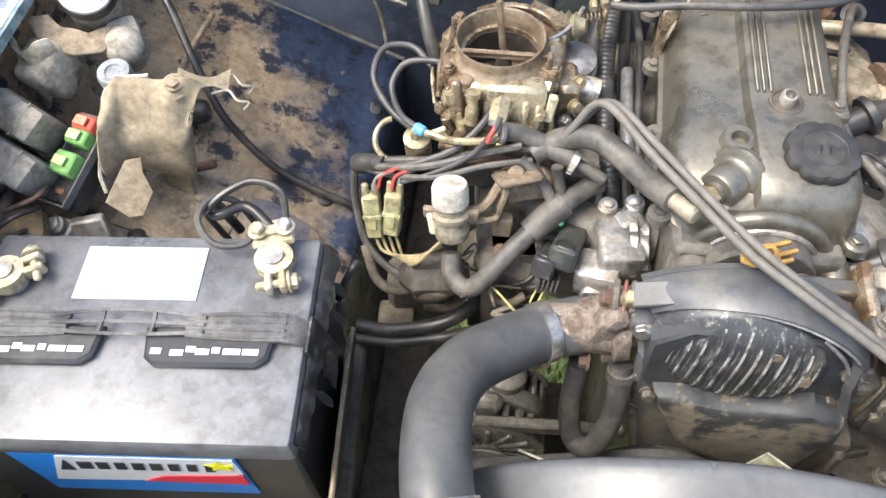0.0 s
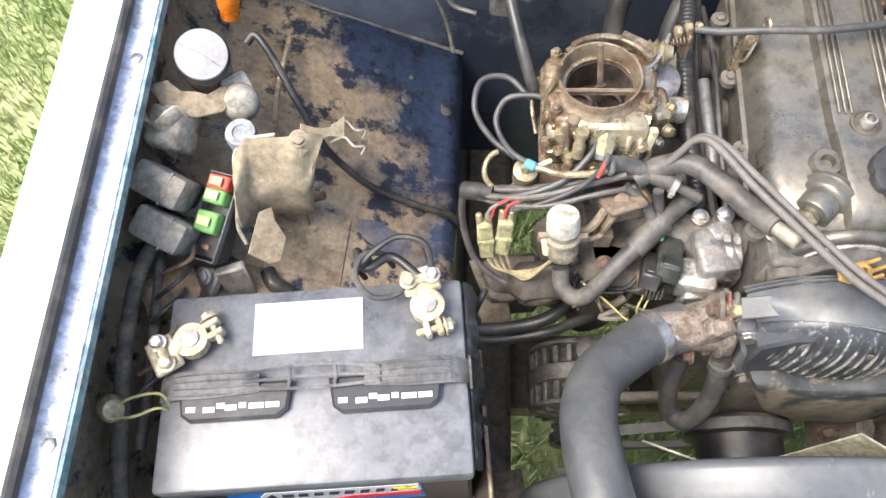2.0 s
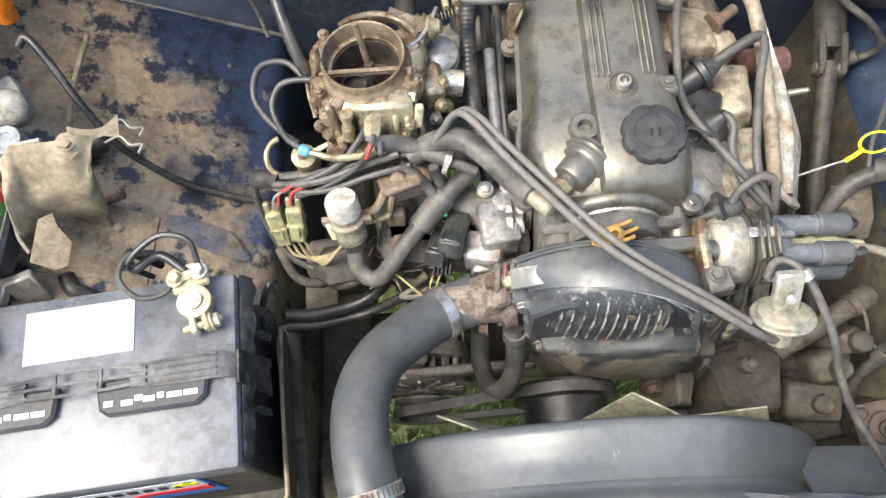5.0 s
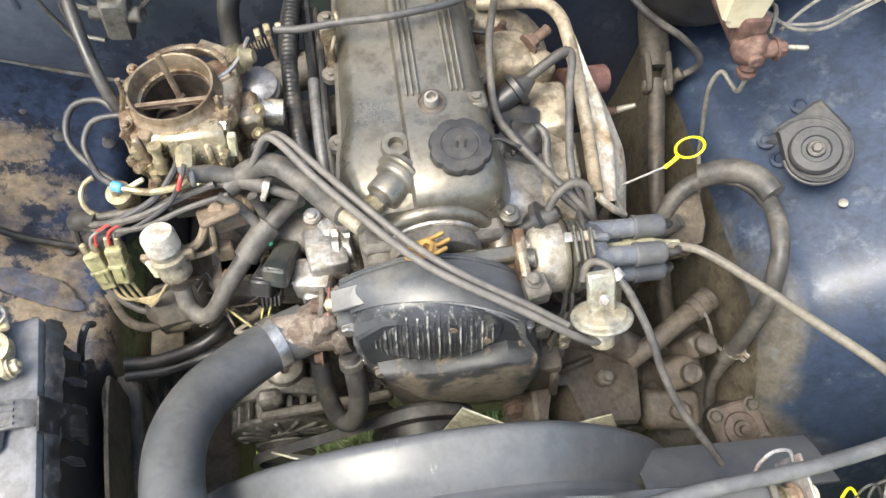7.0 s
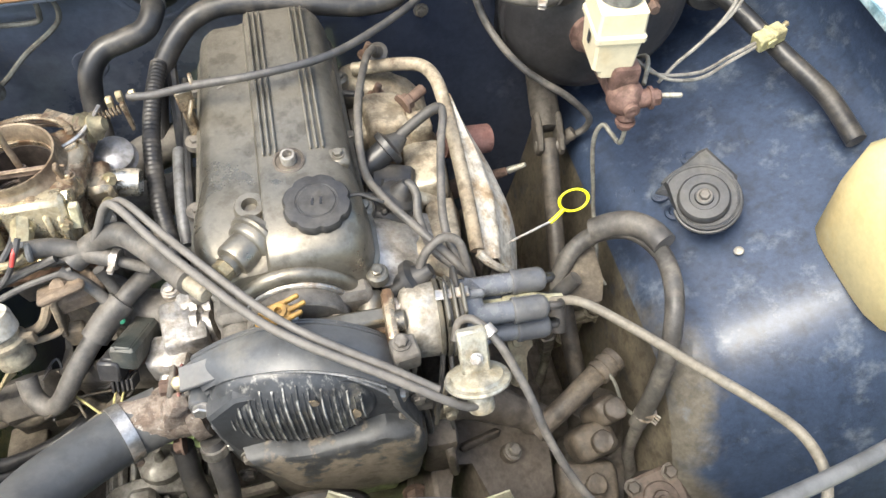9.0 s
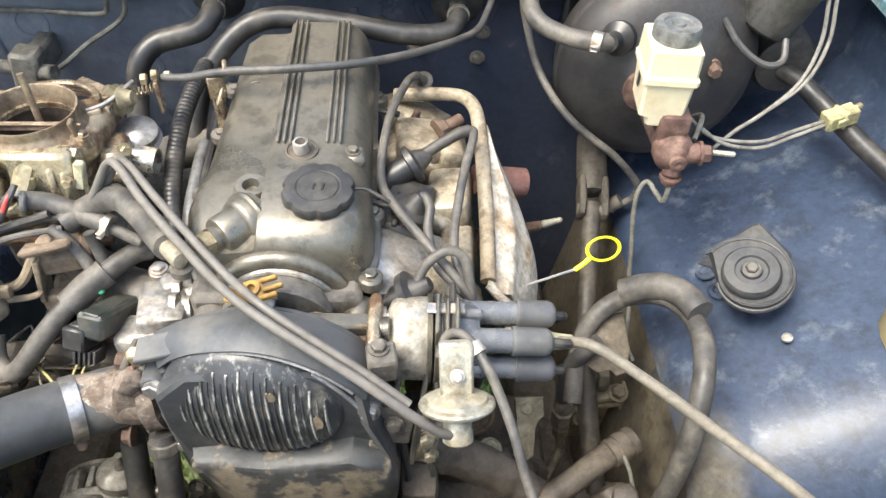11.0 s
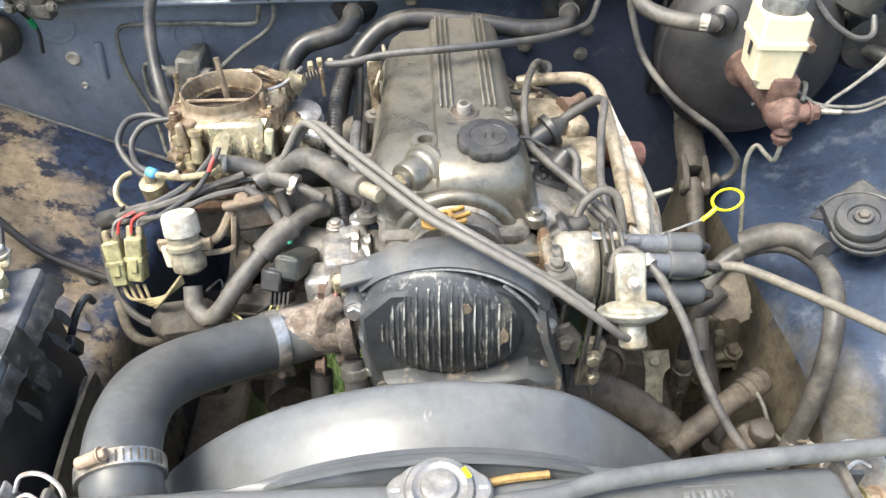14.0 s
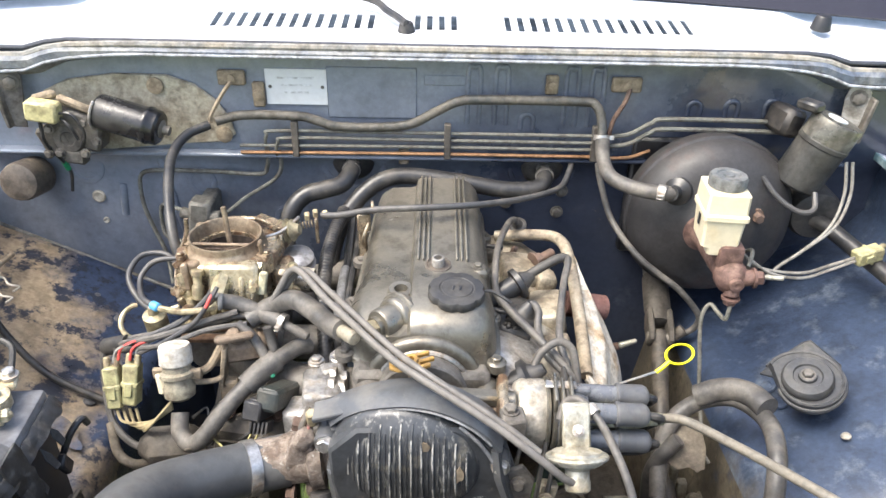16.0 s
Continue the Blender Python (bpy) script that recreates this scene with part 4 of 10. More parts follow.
def build_fan():
    root = thing("cooling_fan", (0.2, 0.22, 0.62), "pale plastic cooling fan behind its shroud", "fan")
    part("hub", cyl(B(), (0.2, 0.255, 0.628), (0.2, 0.20, 0.628), 0.035), IRON, root)
    pale = surface("pale_fan_plastic", (0.50, 0.49, 0.36), 0.5, 0, (0.30, 0.27, 0.2), 0.55, 0.12, 20)
    for i in range(7):
        a = radians(20 + i * 360 / 7)
        d = Vector((math.cos(a), 0, math.sin(a)))
        s = Vector((-math.sin(a), 0, math.cos(a)))
        c = Vector((0.2, 0.215, 0.628))

        def fn(u, v):
            return c + d * (0.03 + 0.185 * u) + s * (v - 0.5) * (0.05 + 0.03 * u) + Vector((0, 0.035, 0)) * (v - 0.5)

        part("blade", sheet(B(), fn, 6, 4, 0.002), pale, root)


build_fan()


def build_shroud():
    root = thing("fan_shroud", (0.2, 0.16, 0.45), "glossy grey-black plastic fan shroud over the radiator", "shroud")
    cz, R = 0.644, 0.262

    def ringpt(a, r, y):
        x = 0.203 + r * math.sin(a)
        return Vector((x, y, cz + r * math.cos(a) - 0.35 * max(0.0, x - 0.30)))

    def fn(u, v):
        a = radians(-118 + 236 * u)
        prof = [(R - 0.013, 0.197), (R - 0.003, 0.199), (R, 0.195), (R - 0.001, 0.188), (R - 0.006, 0.171), (R - 0.014, 0.155), (R - 0.010, 0.146), (R + 0.0, 0.138), (R + 0.004, 0.132)]
        k = v * (len(prof) - 1)
        i = min(int(k), len(prof) - 2)
        f = k - i
        r = prof[i][0] * (1 - f) + prof[i + 1][0] * f
        y = prof[i][1] * (1 - f) + prof[i + 1][1] * f
        return ringpt(a, r, y)

    part("hood", sheet(B(), fn, 60, 24, 0.003), SHROUD, root, angle=50)
    # flat flange around the ring, against the radiator
    bm = B()

    def flange(u, v):
        a = radians(-118 + 236 * u)
        p = ringpt(a, R - 0.002, 0.138)
        q = Vector((0.203 + max(-0.265, min(0.275, 0.5 * math.sin(a))), 0.132, min(0.880, cz + 0.42 * math.cos(a))))
        return p.lerp(q, v)

    sheet(bm, flange, 60, 4, 0.003)
    part("flange", bm, SHROUD, root)
    for x in (0.075, 0.335):
        bm = B()
        a = math.asin((x - 0.203) / R)
        tube(bm, [ringpt(a, R + 0.0008, 0.1955), ringpt(a, R - 0.0006, 0.187), ringpt(a, R - 0.0058, 0.171), ringpt(a, R - 0.0138, 0.155), ringpt(a, R - 0.008, 0.143)], 0.0013, 6, 3)
        part("mould_line", bm, surface("pale_mould_line", (0.34, 0.34, 0.33), 0.4), root)

    def wing(u, v):
        x = 0.385 + 0.20 * u
        return (x, 0.186 - 0.052 * v, 0.778 - 0.28 * (x - 0.385) + 0.030 * v - 0.006 * (1 - v) ** 6)

    part("side_wing", sheet(B(), wing, 16, 8, 0.003), SHROUD, root, "lower side wing of the shroud", angle=50)


build_shroud()


def build_radiator():
    root = thing("radiator", (0.21, 0.09, 0.41), "black radiator with a top tank and metal cap", "radiator")
    bm = B()
    box(bm, (0.215, 0.094, 0.64), (0.50, 0.034, 0.42), bev=0.002)
    part("core", bm, IRON, root)
    bm = B()
    box(bm, (0.2095, 0.098, 0.872), (0.491, 0.066, 0.052), bev=0.010, seg=3)
    part("top_tank", bm, surface("tank_plastic", (0.118, 0.121, 0.125), 0.30, 0, (0.10, 0.101, 0.10), 0.56, 0.2, 7, bump=0.05, vary=0.08, grime=0.15, alt_rough=0.42, third=(0.24, 0.24, 0.235), third_at=0.67, third_soft=0.03, streak=(0.5, 3.0, 2.0)), root, "black plastic top tank")
    bm = B()
    box(bm, (0.2095, 0.125, 0.850), (0.498, 0.014, 0.012), bev=0.002)
    part("crimp", bm, IRON, root)
    bm = B()
    for i in range(7):
        box(bm, (0.352 + 0.0046 * i, 0.1105 + 0.0006 * (i % 2), 0.8988), (0.0022 if i % 3 else 0.0034, 0.0052, 0.0012), rot(z=8 * (i % 3 - 1)), bev=0)
    for dy in (-0.0055, 0.0065):
        box(bm, (0.366, 0.1105 + dy, 0.8984), (0.036, 0.0007, 0.0010), bev=0)
    part("moulded_mark", bm, surface("raised_grey", (0.15, 0.15, 0.15), 0.4), root, "unreadable moulded mark")
    part("filler_neck", cyl(B(), (0.2040, 0.115, 0.885), (0.2040, 0.115, 0.906), 0.0165, n=28), BRASS, root)
    m = aim((0.2040, 0.115, 0.906), (0, -0.02, 1), (1, 0, 0))
    edge_grey = surface("stamped_grey", (0.62, 0.62, 0.62), 0.4)
    CAPM = surface("dull_cap_steel", (0.30, 0.29, 0.28), 0.36, 0.8, (0.15, 0.14, 0.125), 0.56, 0.10, 70, vary=0.1, grime=0.2)
    bm = B()
    lathe(bm, m, [(0.0215, 0.002), (0.0215, 0.0045), (0.0200, 0.0066), (0.0165, 0.0072), (0.0140, 0.0058), (0.0118, 0.0060), (0.0106, 0.0092), (0.0070, 0.0100), (0.0050, 0.0096), (0, 0.0094)], 40)
    cap = part("radiator_cap", bm, CAPM, root, "bright steel radiator pressure cap with two ears")
    skirt = []
    for t in range(0, 360, 6):
        u = abs(math.cos(radians(t)))
        r = 0.0218 + 0.0102 * max(0.0, (u - 0.78) / 0.22) ** 1.3
        skirt.append((r * math.cos(radians(t)), r * math.sin(radians(t))))
    part("ear", prism(B(), skirt, 0.0048, m @ Matrix.Translation((0, 0, -0.0008)), 0.0014), CAPM, cap, "pressed skirt with two rounded ears")
    for s in (-1, 1):
        part("stamped_mark", box(B(), m @ Vector((s * 0.0262, 0, 0.0042)), (0.005, 0.002, 0.0006), bev=0), edge_grey, cap, "unreadable stamped mark")
    part("paint_dab", box(B(), m @ Vector((0.0165, 0.0085, 0.0070)), (0.0028, 0.0075, 0.0010), rot(z=28), bev=0), YELLOW, cap, "yellow paint dab")
    # outlet neck towards the upper hose
    bm = B()
    lathe(bm, aim((0.002, 0.122, 0.835), (0, 0.62, 0.45)), [(0.0215, -0.01), (0.0215, 0.018), (0.0205, 0.024)], 24)
    part("inlet_neck", bm, PLASTIC, root)
    zinc = surface("weathered_zinc", (0.42, 0.41, 0.40), 0.4, 0.6, (0.28, 0.20, 0.15), 0.58, 0.1, 60)
    for s, e in ((-1, -0.036), (1, 0.455)):
        br = part("mounting_bracket", box(B(), (e + s * 0.030, 0.118, 0.874), (0.0028, 0.056, 0.034), rot(y=14 * s), bev=0.001), zinc, root, "bent zinc mounting bracket")
        part("wire_loop", tube(B(), [(e + s * 0.030, 0.142, 0.882), (e + s * 0.026, 0.149, 0.889), (e + s * 0.014, 0.150, 0.889), (e + s * 0.002, 0.144, 0.885), (e - s * 0.004, 0.136, 0.880)], 0.0016, 6), zinc, br)
        part("wire_loop", tube(B(), [(e + s * 0.028, 0.136, 0.882), (e + s * 0.019, 0.138, 0.885), (e + s * 0.008, 0.132, 0.882), (e, 0.126, 0.879)], 0.0014, 6), zinc, br)
        part("spacer", cyl(B(), (e + s * 0.042, 0.116, 0.874), (e + s * 0.032, 0.116, 0.874), 0.0085, n=18), CREAM, br, "cream plastic washer")
        part("bolt", bolt(B(), (e + s * 0.026, 0.116, 0.874), (-s, 0, 0.1), 0.0078, 0.010), surface("rusty_screw", (0.30, 0.22, 0.16)), br)
        part("nut", bolt(B(), (e + s * 0.016, 0.116, 0.875), (-s, 0, 0.1), 0.0070, 0.010), BRASS, br)
        part("end_flange", box(B(), (e - s * 0.002, 0.100, 0.872), (0.006, 0.070, 0.054), rot(y=6 * s), bev=0.002), IRON, root, "grey crimped tank end")
    part("overflow_nipple", tube(B(), [(0.222, 0.121, 0.900), (0.245, 0.126, 0.900), (0.272, 0.129, 0.899)], 0.0026, 8), surface("amber_pipe", (0.42, 0.27, 0.10), 0.4, 0.3, (0.25, 0.17, 0.08), 0.55, 0.1, 60), root, "amber overflow nipple")


build_radiator()

UPPER = [(0.096, 0.343, 0.813), (0.066, 0.332, 0.814), (0.034, 0.310, 0.824), (0.004, 0.282, 0.838), (-0.010, 0.248, 0.858), (-0.0125, 0.215, 0.872), (-0.008, 0.178, 0.881), (-0.001, 0.148, 0.878), (0.002, 0.136, 0.858), (0.002, 0.134, 0.835)]
hose("upper_radiator_hose", UPPER, 0.0255, BIGHOSE, "thick grey rubber upper radiator hose", n=26, sub=8)


def build_clamp(at, d, r, name="hose_clamp", label="steel worm-drive hose clamp", w=0.011, turn=0):
    root = thing(name, at, label, "clamp")
    m = aim(at, d) @ Matrix.Rotation(radians(turn), 4, "Z")
    lathe_bm = lathe(B(), m, [(r - 0.002, -w / 2), (r, -w / 2), (r, w / 2), (r - 0.002, w / 2)], 36)
    part("band", lathe_bm, STEEL, root)
    if name == "spring_clip":
        for s in (-1, 1):
            part("ear", box(B(), m @ Vector((s * 0.0022, r + 0.0022, 0)), (0.0012, 0.007, w * 0.8), m.to_3x3(), bev=0.0003), STEEL, root)
        return
    for i in range(9):
        a = radians(25 + 9 * i)
        bm = B()
        box(bm, m @ Vector((r * math.cos(a), r * math.sin(a), 0)), (0.0014, 0.0012, w * 0.7), m.to_3x3() @ rot(z=math.degrees(a)), bev=0)
        part("slot", bm, GRIME, root)
    a = radians(5)
    bm = B()
    c = m @ Vector(((r + 0.004) * math.cos(a), (r + 0.004) * math.sin(a), 0))
    t = m.to_3x3() @ Vector((-math.sin(a), math.cos(a), 0))
    cyl(bm, c - t * 0.008, c + t * 0.008, 0.0042)
    bolt(bm, c + t * 0.008, t, 0.0040, 0.005)
    part("screw", bm, surface("rusty_screw", (0.30, 0.22, 0.16), 0.5, 0.5, (0.17, 0.10, 0.07), 0.5, 0.12, 60), root, "rusty clamp screw")


UP = glide(UPPER, 8)
build_clamp(UP[54], UP[53] - UP[55], 0.0285, turn=-25)
build_clamp(UP[9], UP[8] - UP[10], 0.0272, label="weathered steel clamp at the thermostat end of the hose", turn=150)


# ---- battery ----
def build_battery():
    T = Matrix.Translation((-0.2545, 0.2565, 0.0)) @ Matrix.Rotation(radians(5.4), 4, "Z")
    R = T.to_3x3()
    root = thing("car_battery", T @ Vector((0, 0, 0.69)), "dusty black car battery with brass clamps and a carrying strap", "battery")
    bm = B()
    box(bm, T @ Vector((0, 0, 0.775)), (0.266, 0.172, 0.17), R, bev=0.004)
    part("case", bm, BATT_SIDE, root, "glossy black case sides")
    bm = B()
    box(bm, T @ Vector((0, 0, 0.872)), (0.272, 0.178, 0.032), R, bev=0.005, seg=2)
    part("lid", bm, BATT, root, "scuffed black lid, greyed for dust and sky reflection")
    bm = B()
    box(bm, T @ Vector((-0.006, 0.051, 0.8885)), (0.100, 0.050, 0.0012), R, bev=0)
    lab = part("label", bm, LABEL, root, "faded white paper label")
    bm = B()
    prism(bm, [(-0.040, -0.010), (0.006, -0.010), (0.006, 0.012), (-0.010, 0.002), (-0.030, -0.004)], 0.0005, T @ Matrix.Translation((0.036, 0.040, 0.8893)), 0)
    part("print", bm, PALEBLUE, lab)
    for i in range(6):
        bm = B()
        box(bm, T @ Vector((0.004 + 0.0075 * i, 0.0275, 0.8895)), (0.005, 0.0022, 0.0006), R, bev=0)
        part("print", bm, PALEBLUE, lab)
    # two vent cap blocks
    for x0, s in ((-0.068, 1), (0.064, 1)):
        bm = B()
        poly = [(-0.050, 0.012), (-0.046, -0.014), (-0.038, -0.020), (0.038, -0.020), (0.047, -0.013), (0.050, 0.012)]
        prism(bm, poly, 0.008, T @ Matrix.Translation((x0, -0.012, 0.8878)), 0.0025)
        vc = part("vent_cap", bm, BATT_SIDE, root, "black vent cap block")
        for k, w, dy in ((-0.037, 0.008, 0), (-0.021, 0.010, -0.001), (-0.011, 0.007, 0.002), (-0.002, 0.010, 0.0), (0.008, 0.006, 0.0015), (0.020, 0.013, 0.0005), (0.034, 0.012, 0.0005)):
            bm = B()
            box(bm, T @ Vector((x0 + k, -0.0215 + dy, 0.8962)), (w, 0.0048, 0.0006), R, bev=0)
            part("print", bm, WHITEMARK, vc, "white unreadable print")
    # strap: sagging band with a cut-out lattice in the middle
    def strap(x):
        return 0.8975 if abs(x) < 0.118 else 0.8975 - 0.012 * ((abs(x) - 0.118) / 0.019) ** 1.5

    band = surface("strap_plastic", (0.085, 0.085, 0.088), 0.28, 0, (0.20, 0.195, 0.185), 0.52, 0.16, 16, bump=0.05)
    for s in (-1, 1):
        half = part("carrying_strap", sheet(B(), lambda u, v: T @ Vector((s * (0.046 + 0.091 * u), (v - 0.5) * (0.019 + 0.006 * math.sin(2.6 * u)) * s, strap(0.046 + 0.091 * u))), 20, 6, 0.0035), band, root, "black plastic carrying strap with raised ribs")
        for y in (-0.0085, -0.003, 0.003, 0.0085):
            bm = tube(B(), [T @ Vector((s * (0.046 + 0.0125 * k), y * (0.92 + 0.2 * math.sin(0.45 * k)), strap(0.046 + 0.0125 * k) + 0.0004)) for k in range(7)], 0.0014, 6, 2)
            part("strap_rib", bm, band, half)
    for y in (-0.0105, 0.0, 0.0105):
        part("lattice_bar", tube(B(), [T @ Vector((x, y * (1.0 - 0.45 * (abs(x) / 0.06) ** 2) + 0.0015 * math.cos(x * 30), 0.8985)) for x in (-0.060, -0.042, -0.02, 0.0, 0.02, 0.042, 0.060)], 0.0016, 6, 3), band, root)
    for x in (-0.020, 0.020):
        part("lattice_bar", tube(B(), [T @ Vector((x, -0.0098, 0.8985)), T @ Vector((x + 0.001, 0, 0.8990)), T @ Vector((x, 0.0098, 0.8985))], 0.0018, 6, 3), band, root)
    # front sticker
    st = part("sticker", box(B(), T @ Vector((0.002, -0.0870, 0.811)), (0.172, 0.0012, 0.088), R, bev=0), INKBLUE, root, "blue white and red front sticker")
    face = T @ Matrix.Translation((0.002, -0.0876, 0.811)) @ rot(x=90).to_4x4()
    part("print", prism(B(), [(-0.074, -0.016), (-0.050, 0.042), (0.084, 0.042), (0.085, 0.010), (0.050, -0.004), (0.0, -0.012)], 0.0008, face, 0), PAPER, st, "white panel")
    bm = B()
    for i, w in enumerate((0.013, 0.011, 0.010, 0.011, 0.011, 0.010, 0.009, 0.009)):
        prism(bm, [(-0.40 * w - 0.0015, -0.008), (0.40 * w - 0.0015, -0.008), (0.40 * w + 0.0015, 0.008), (-0.40 * w + 0.0015, 0.008)], 0.0006, face @ Matrix.Translation((-0.034 + 0.0138 * i, 0.024, 0.0010)), 0)
    part("print", bm, INK, st, "row of dark blocks in place of lettering")
    part("print", prism(B(), [(-0.012, 0), (0, 0.024), (0.0, 0)], 0.0006, face @ Matrix.Translation((-0.046, 0.012, 0.0010)), 0), INK, st)
    part("print", prism(B(), [(0.0, 0), (0.020, 0.014), (0.084, 0.020), (0.084, -0.002)], 0.0006, face @ Matrix.Translation((0.0, -0.012, 0.0010)), 0), INKRED, st, "red stripe")
    part("print", prism(B(), [(0.0, 0.010), (0.004, 0.003), (0.011, 0.004), (0.006, -0.002), (0.008, -0.009), (0, -0.005), (-0.008, -0.009), (-0.006, -0.002), (-0.011, 0.004), (-0.004, 0.003)], 0.0006, face @ Matrix.Translation((0.072, 0.030, 0.0014)), 0), YELLOW, st, "yellow star")
    # posts
    for x, y in ((-0.108, 0.040), (0.104, 0.058)):
        bm = B()
        lathe(bm, T @ Matrix.Translation((x, y, 0.888)), [(0.0125, 0), (0.0115, 0.003), (0.0092, 0.004), (0.0082, 0.020), (0, 0.020)], 20)
        part("post", bm, surface("lead", (0.42, 0.41, 0.40), 0.55, 0.6), root, "grey lead post")
    return T


BAT = build_battery()


def build_terminal(x, y, turn, name_label):
    m = BAT @ Matrix.Translation((x, y, 0.893)) @ Matrix.Rotation(radians(turn), 4, "Z")
    r3 = m.to_3x3()
    root = thing("battery_terminal", m.translation, name_label, "terminal clamp")
    bm = B()
    lathe(bm, m, [(0.0085, 0), (0.0155, 0.001), (0.0155, 0.012), (0.0085, 0.013)], 24)
    for s in (-1, 1):
        box(bm, m @ Vector((s * 0.0055, -0.021, 0.0065)), (0.006, 0.016, 0.012), r3, bev=0.0015)
    part("clamp_ring", bm, TERM, root)
    bm = B()
    cyl(bm, m @ Vector((-0.016, -0.022, 0.0065)), m @ Vector((0.020, -0.022, 0.0065)), 0.0032)
    bolt(bm, m @ Vector((0.0095, -0.022, 0.0065)), r3 @ Vector((1, 0, 0)), 0.0065, 0.008)
    part("pinch_bolt", bm, TERM, root, "brass pinch bolt")
    bm = B()
    box(bm, m @ Vector((0, 0.026, 0.008)), (0.034, 0.026, 0.006), r3, bev=0.002)
    box(bm, m @ Vector((0, 0.026, 0.0135)), (0.030, 0.009, 0.005), r3, bev=0.002)
    part("saddle", bm, TERM, root, "brass cable saddle")
    for s in (-1, 1):
        bm = B()
        bolt(bm, m @ Vector((s * 0.011, 0.026, 0.013)), r3 @ Vector((0, 0, 1)), 0.006, 0.008)
        part("bolt", bm, STEEL if s > 0 else TERM, root)
    return m


TR = build_terminal(0.104, 0.058, 12, "corroded brass battery terminal with cable saddle")
build_terminal(-0.108, 0.040, 118, "brass battery terminal with rusty bolts and cable saddle")
hose("battery_cable", [TR @ Vector((-0.012, 0.028, 0.012)), TR @ Vector((-0.024, 0.018, 0.010)), TR @ Vector((-0.046, 0.020, 0.014)), TR @ Vector((-0.056, 0.038, 0.024)), TR @ Vector((-0.046, 0.056, 0.026)), TR @ Vector((-0.028, 0.060, 0.014)), TR @ Vector((-0.02, 0.07, -0.04))], 0.0030, HOSE, "thin grey wire looped beside the battery terminal", "cable", 8)
hose("battery_cable", [TR @ Vector((0.012, 0.028, 0.014)), TR @ Vector((0.012, 0.05, 0.03)), TR @ Vector((-0.01, 0.062, 0.034)), TR @ Vector((-0.035, 0.056, 0.03)), TR @ Vector((-0.05, 0.05, 0.02)), TR @ Vector((-0.056, 0.062, 0.0)), TR @ Vector((-0.05, 0.07, -0.05))], 0.0030, HOSE_DARK, "thin black wire looped behind the battery terminal", "cable", 8)
hose("battery_cable", [TR @ Vector((0.0, 0.03, 0.008)), TR @ Vector((-0.02, 0.055, 0.012)), TR @ Vector((-0.045, 0.05, 0.012)), TR @ Vector((-0.05, 0.075, 0.0)), TR @ Vector((-0.04, 0.08, -0.05))], 0.0045, HOSE_DARK, "black cable running down behind the battery", "cable", 10)


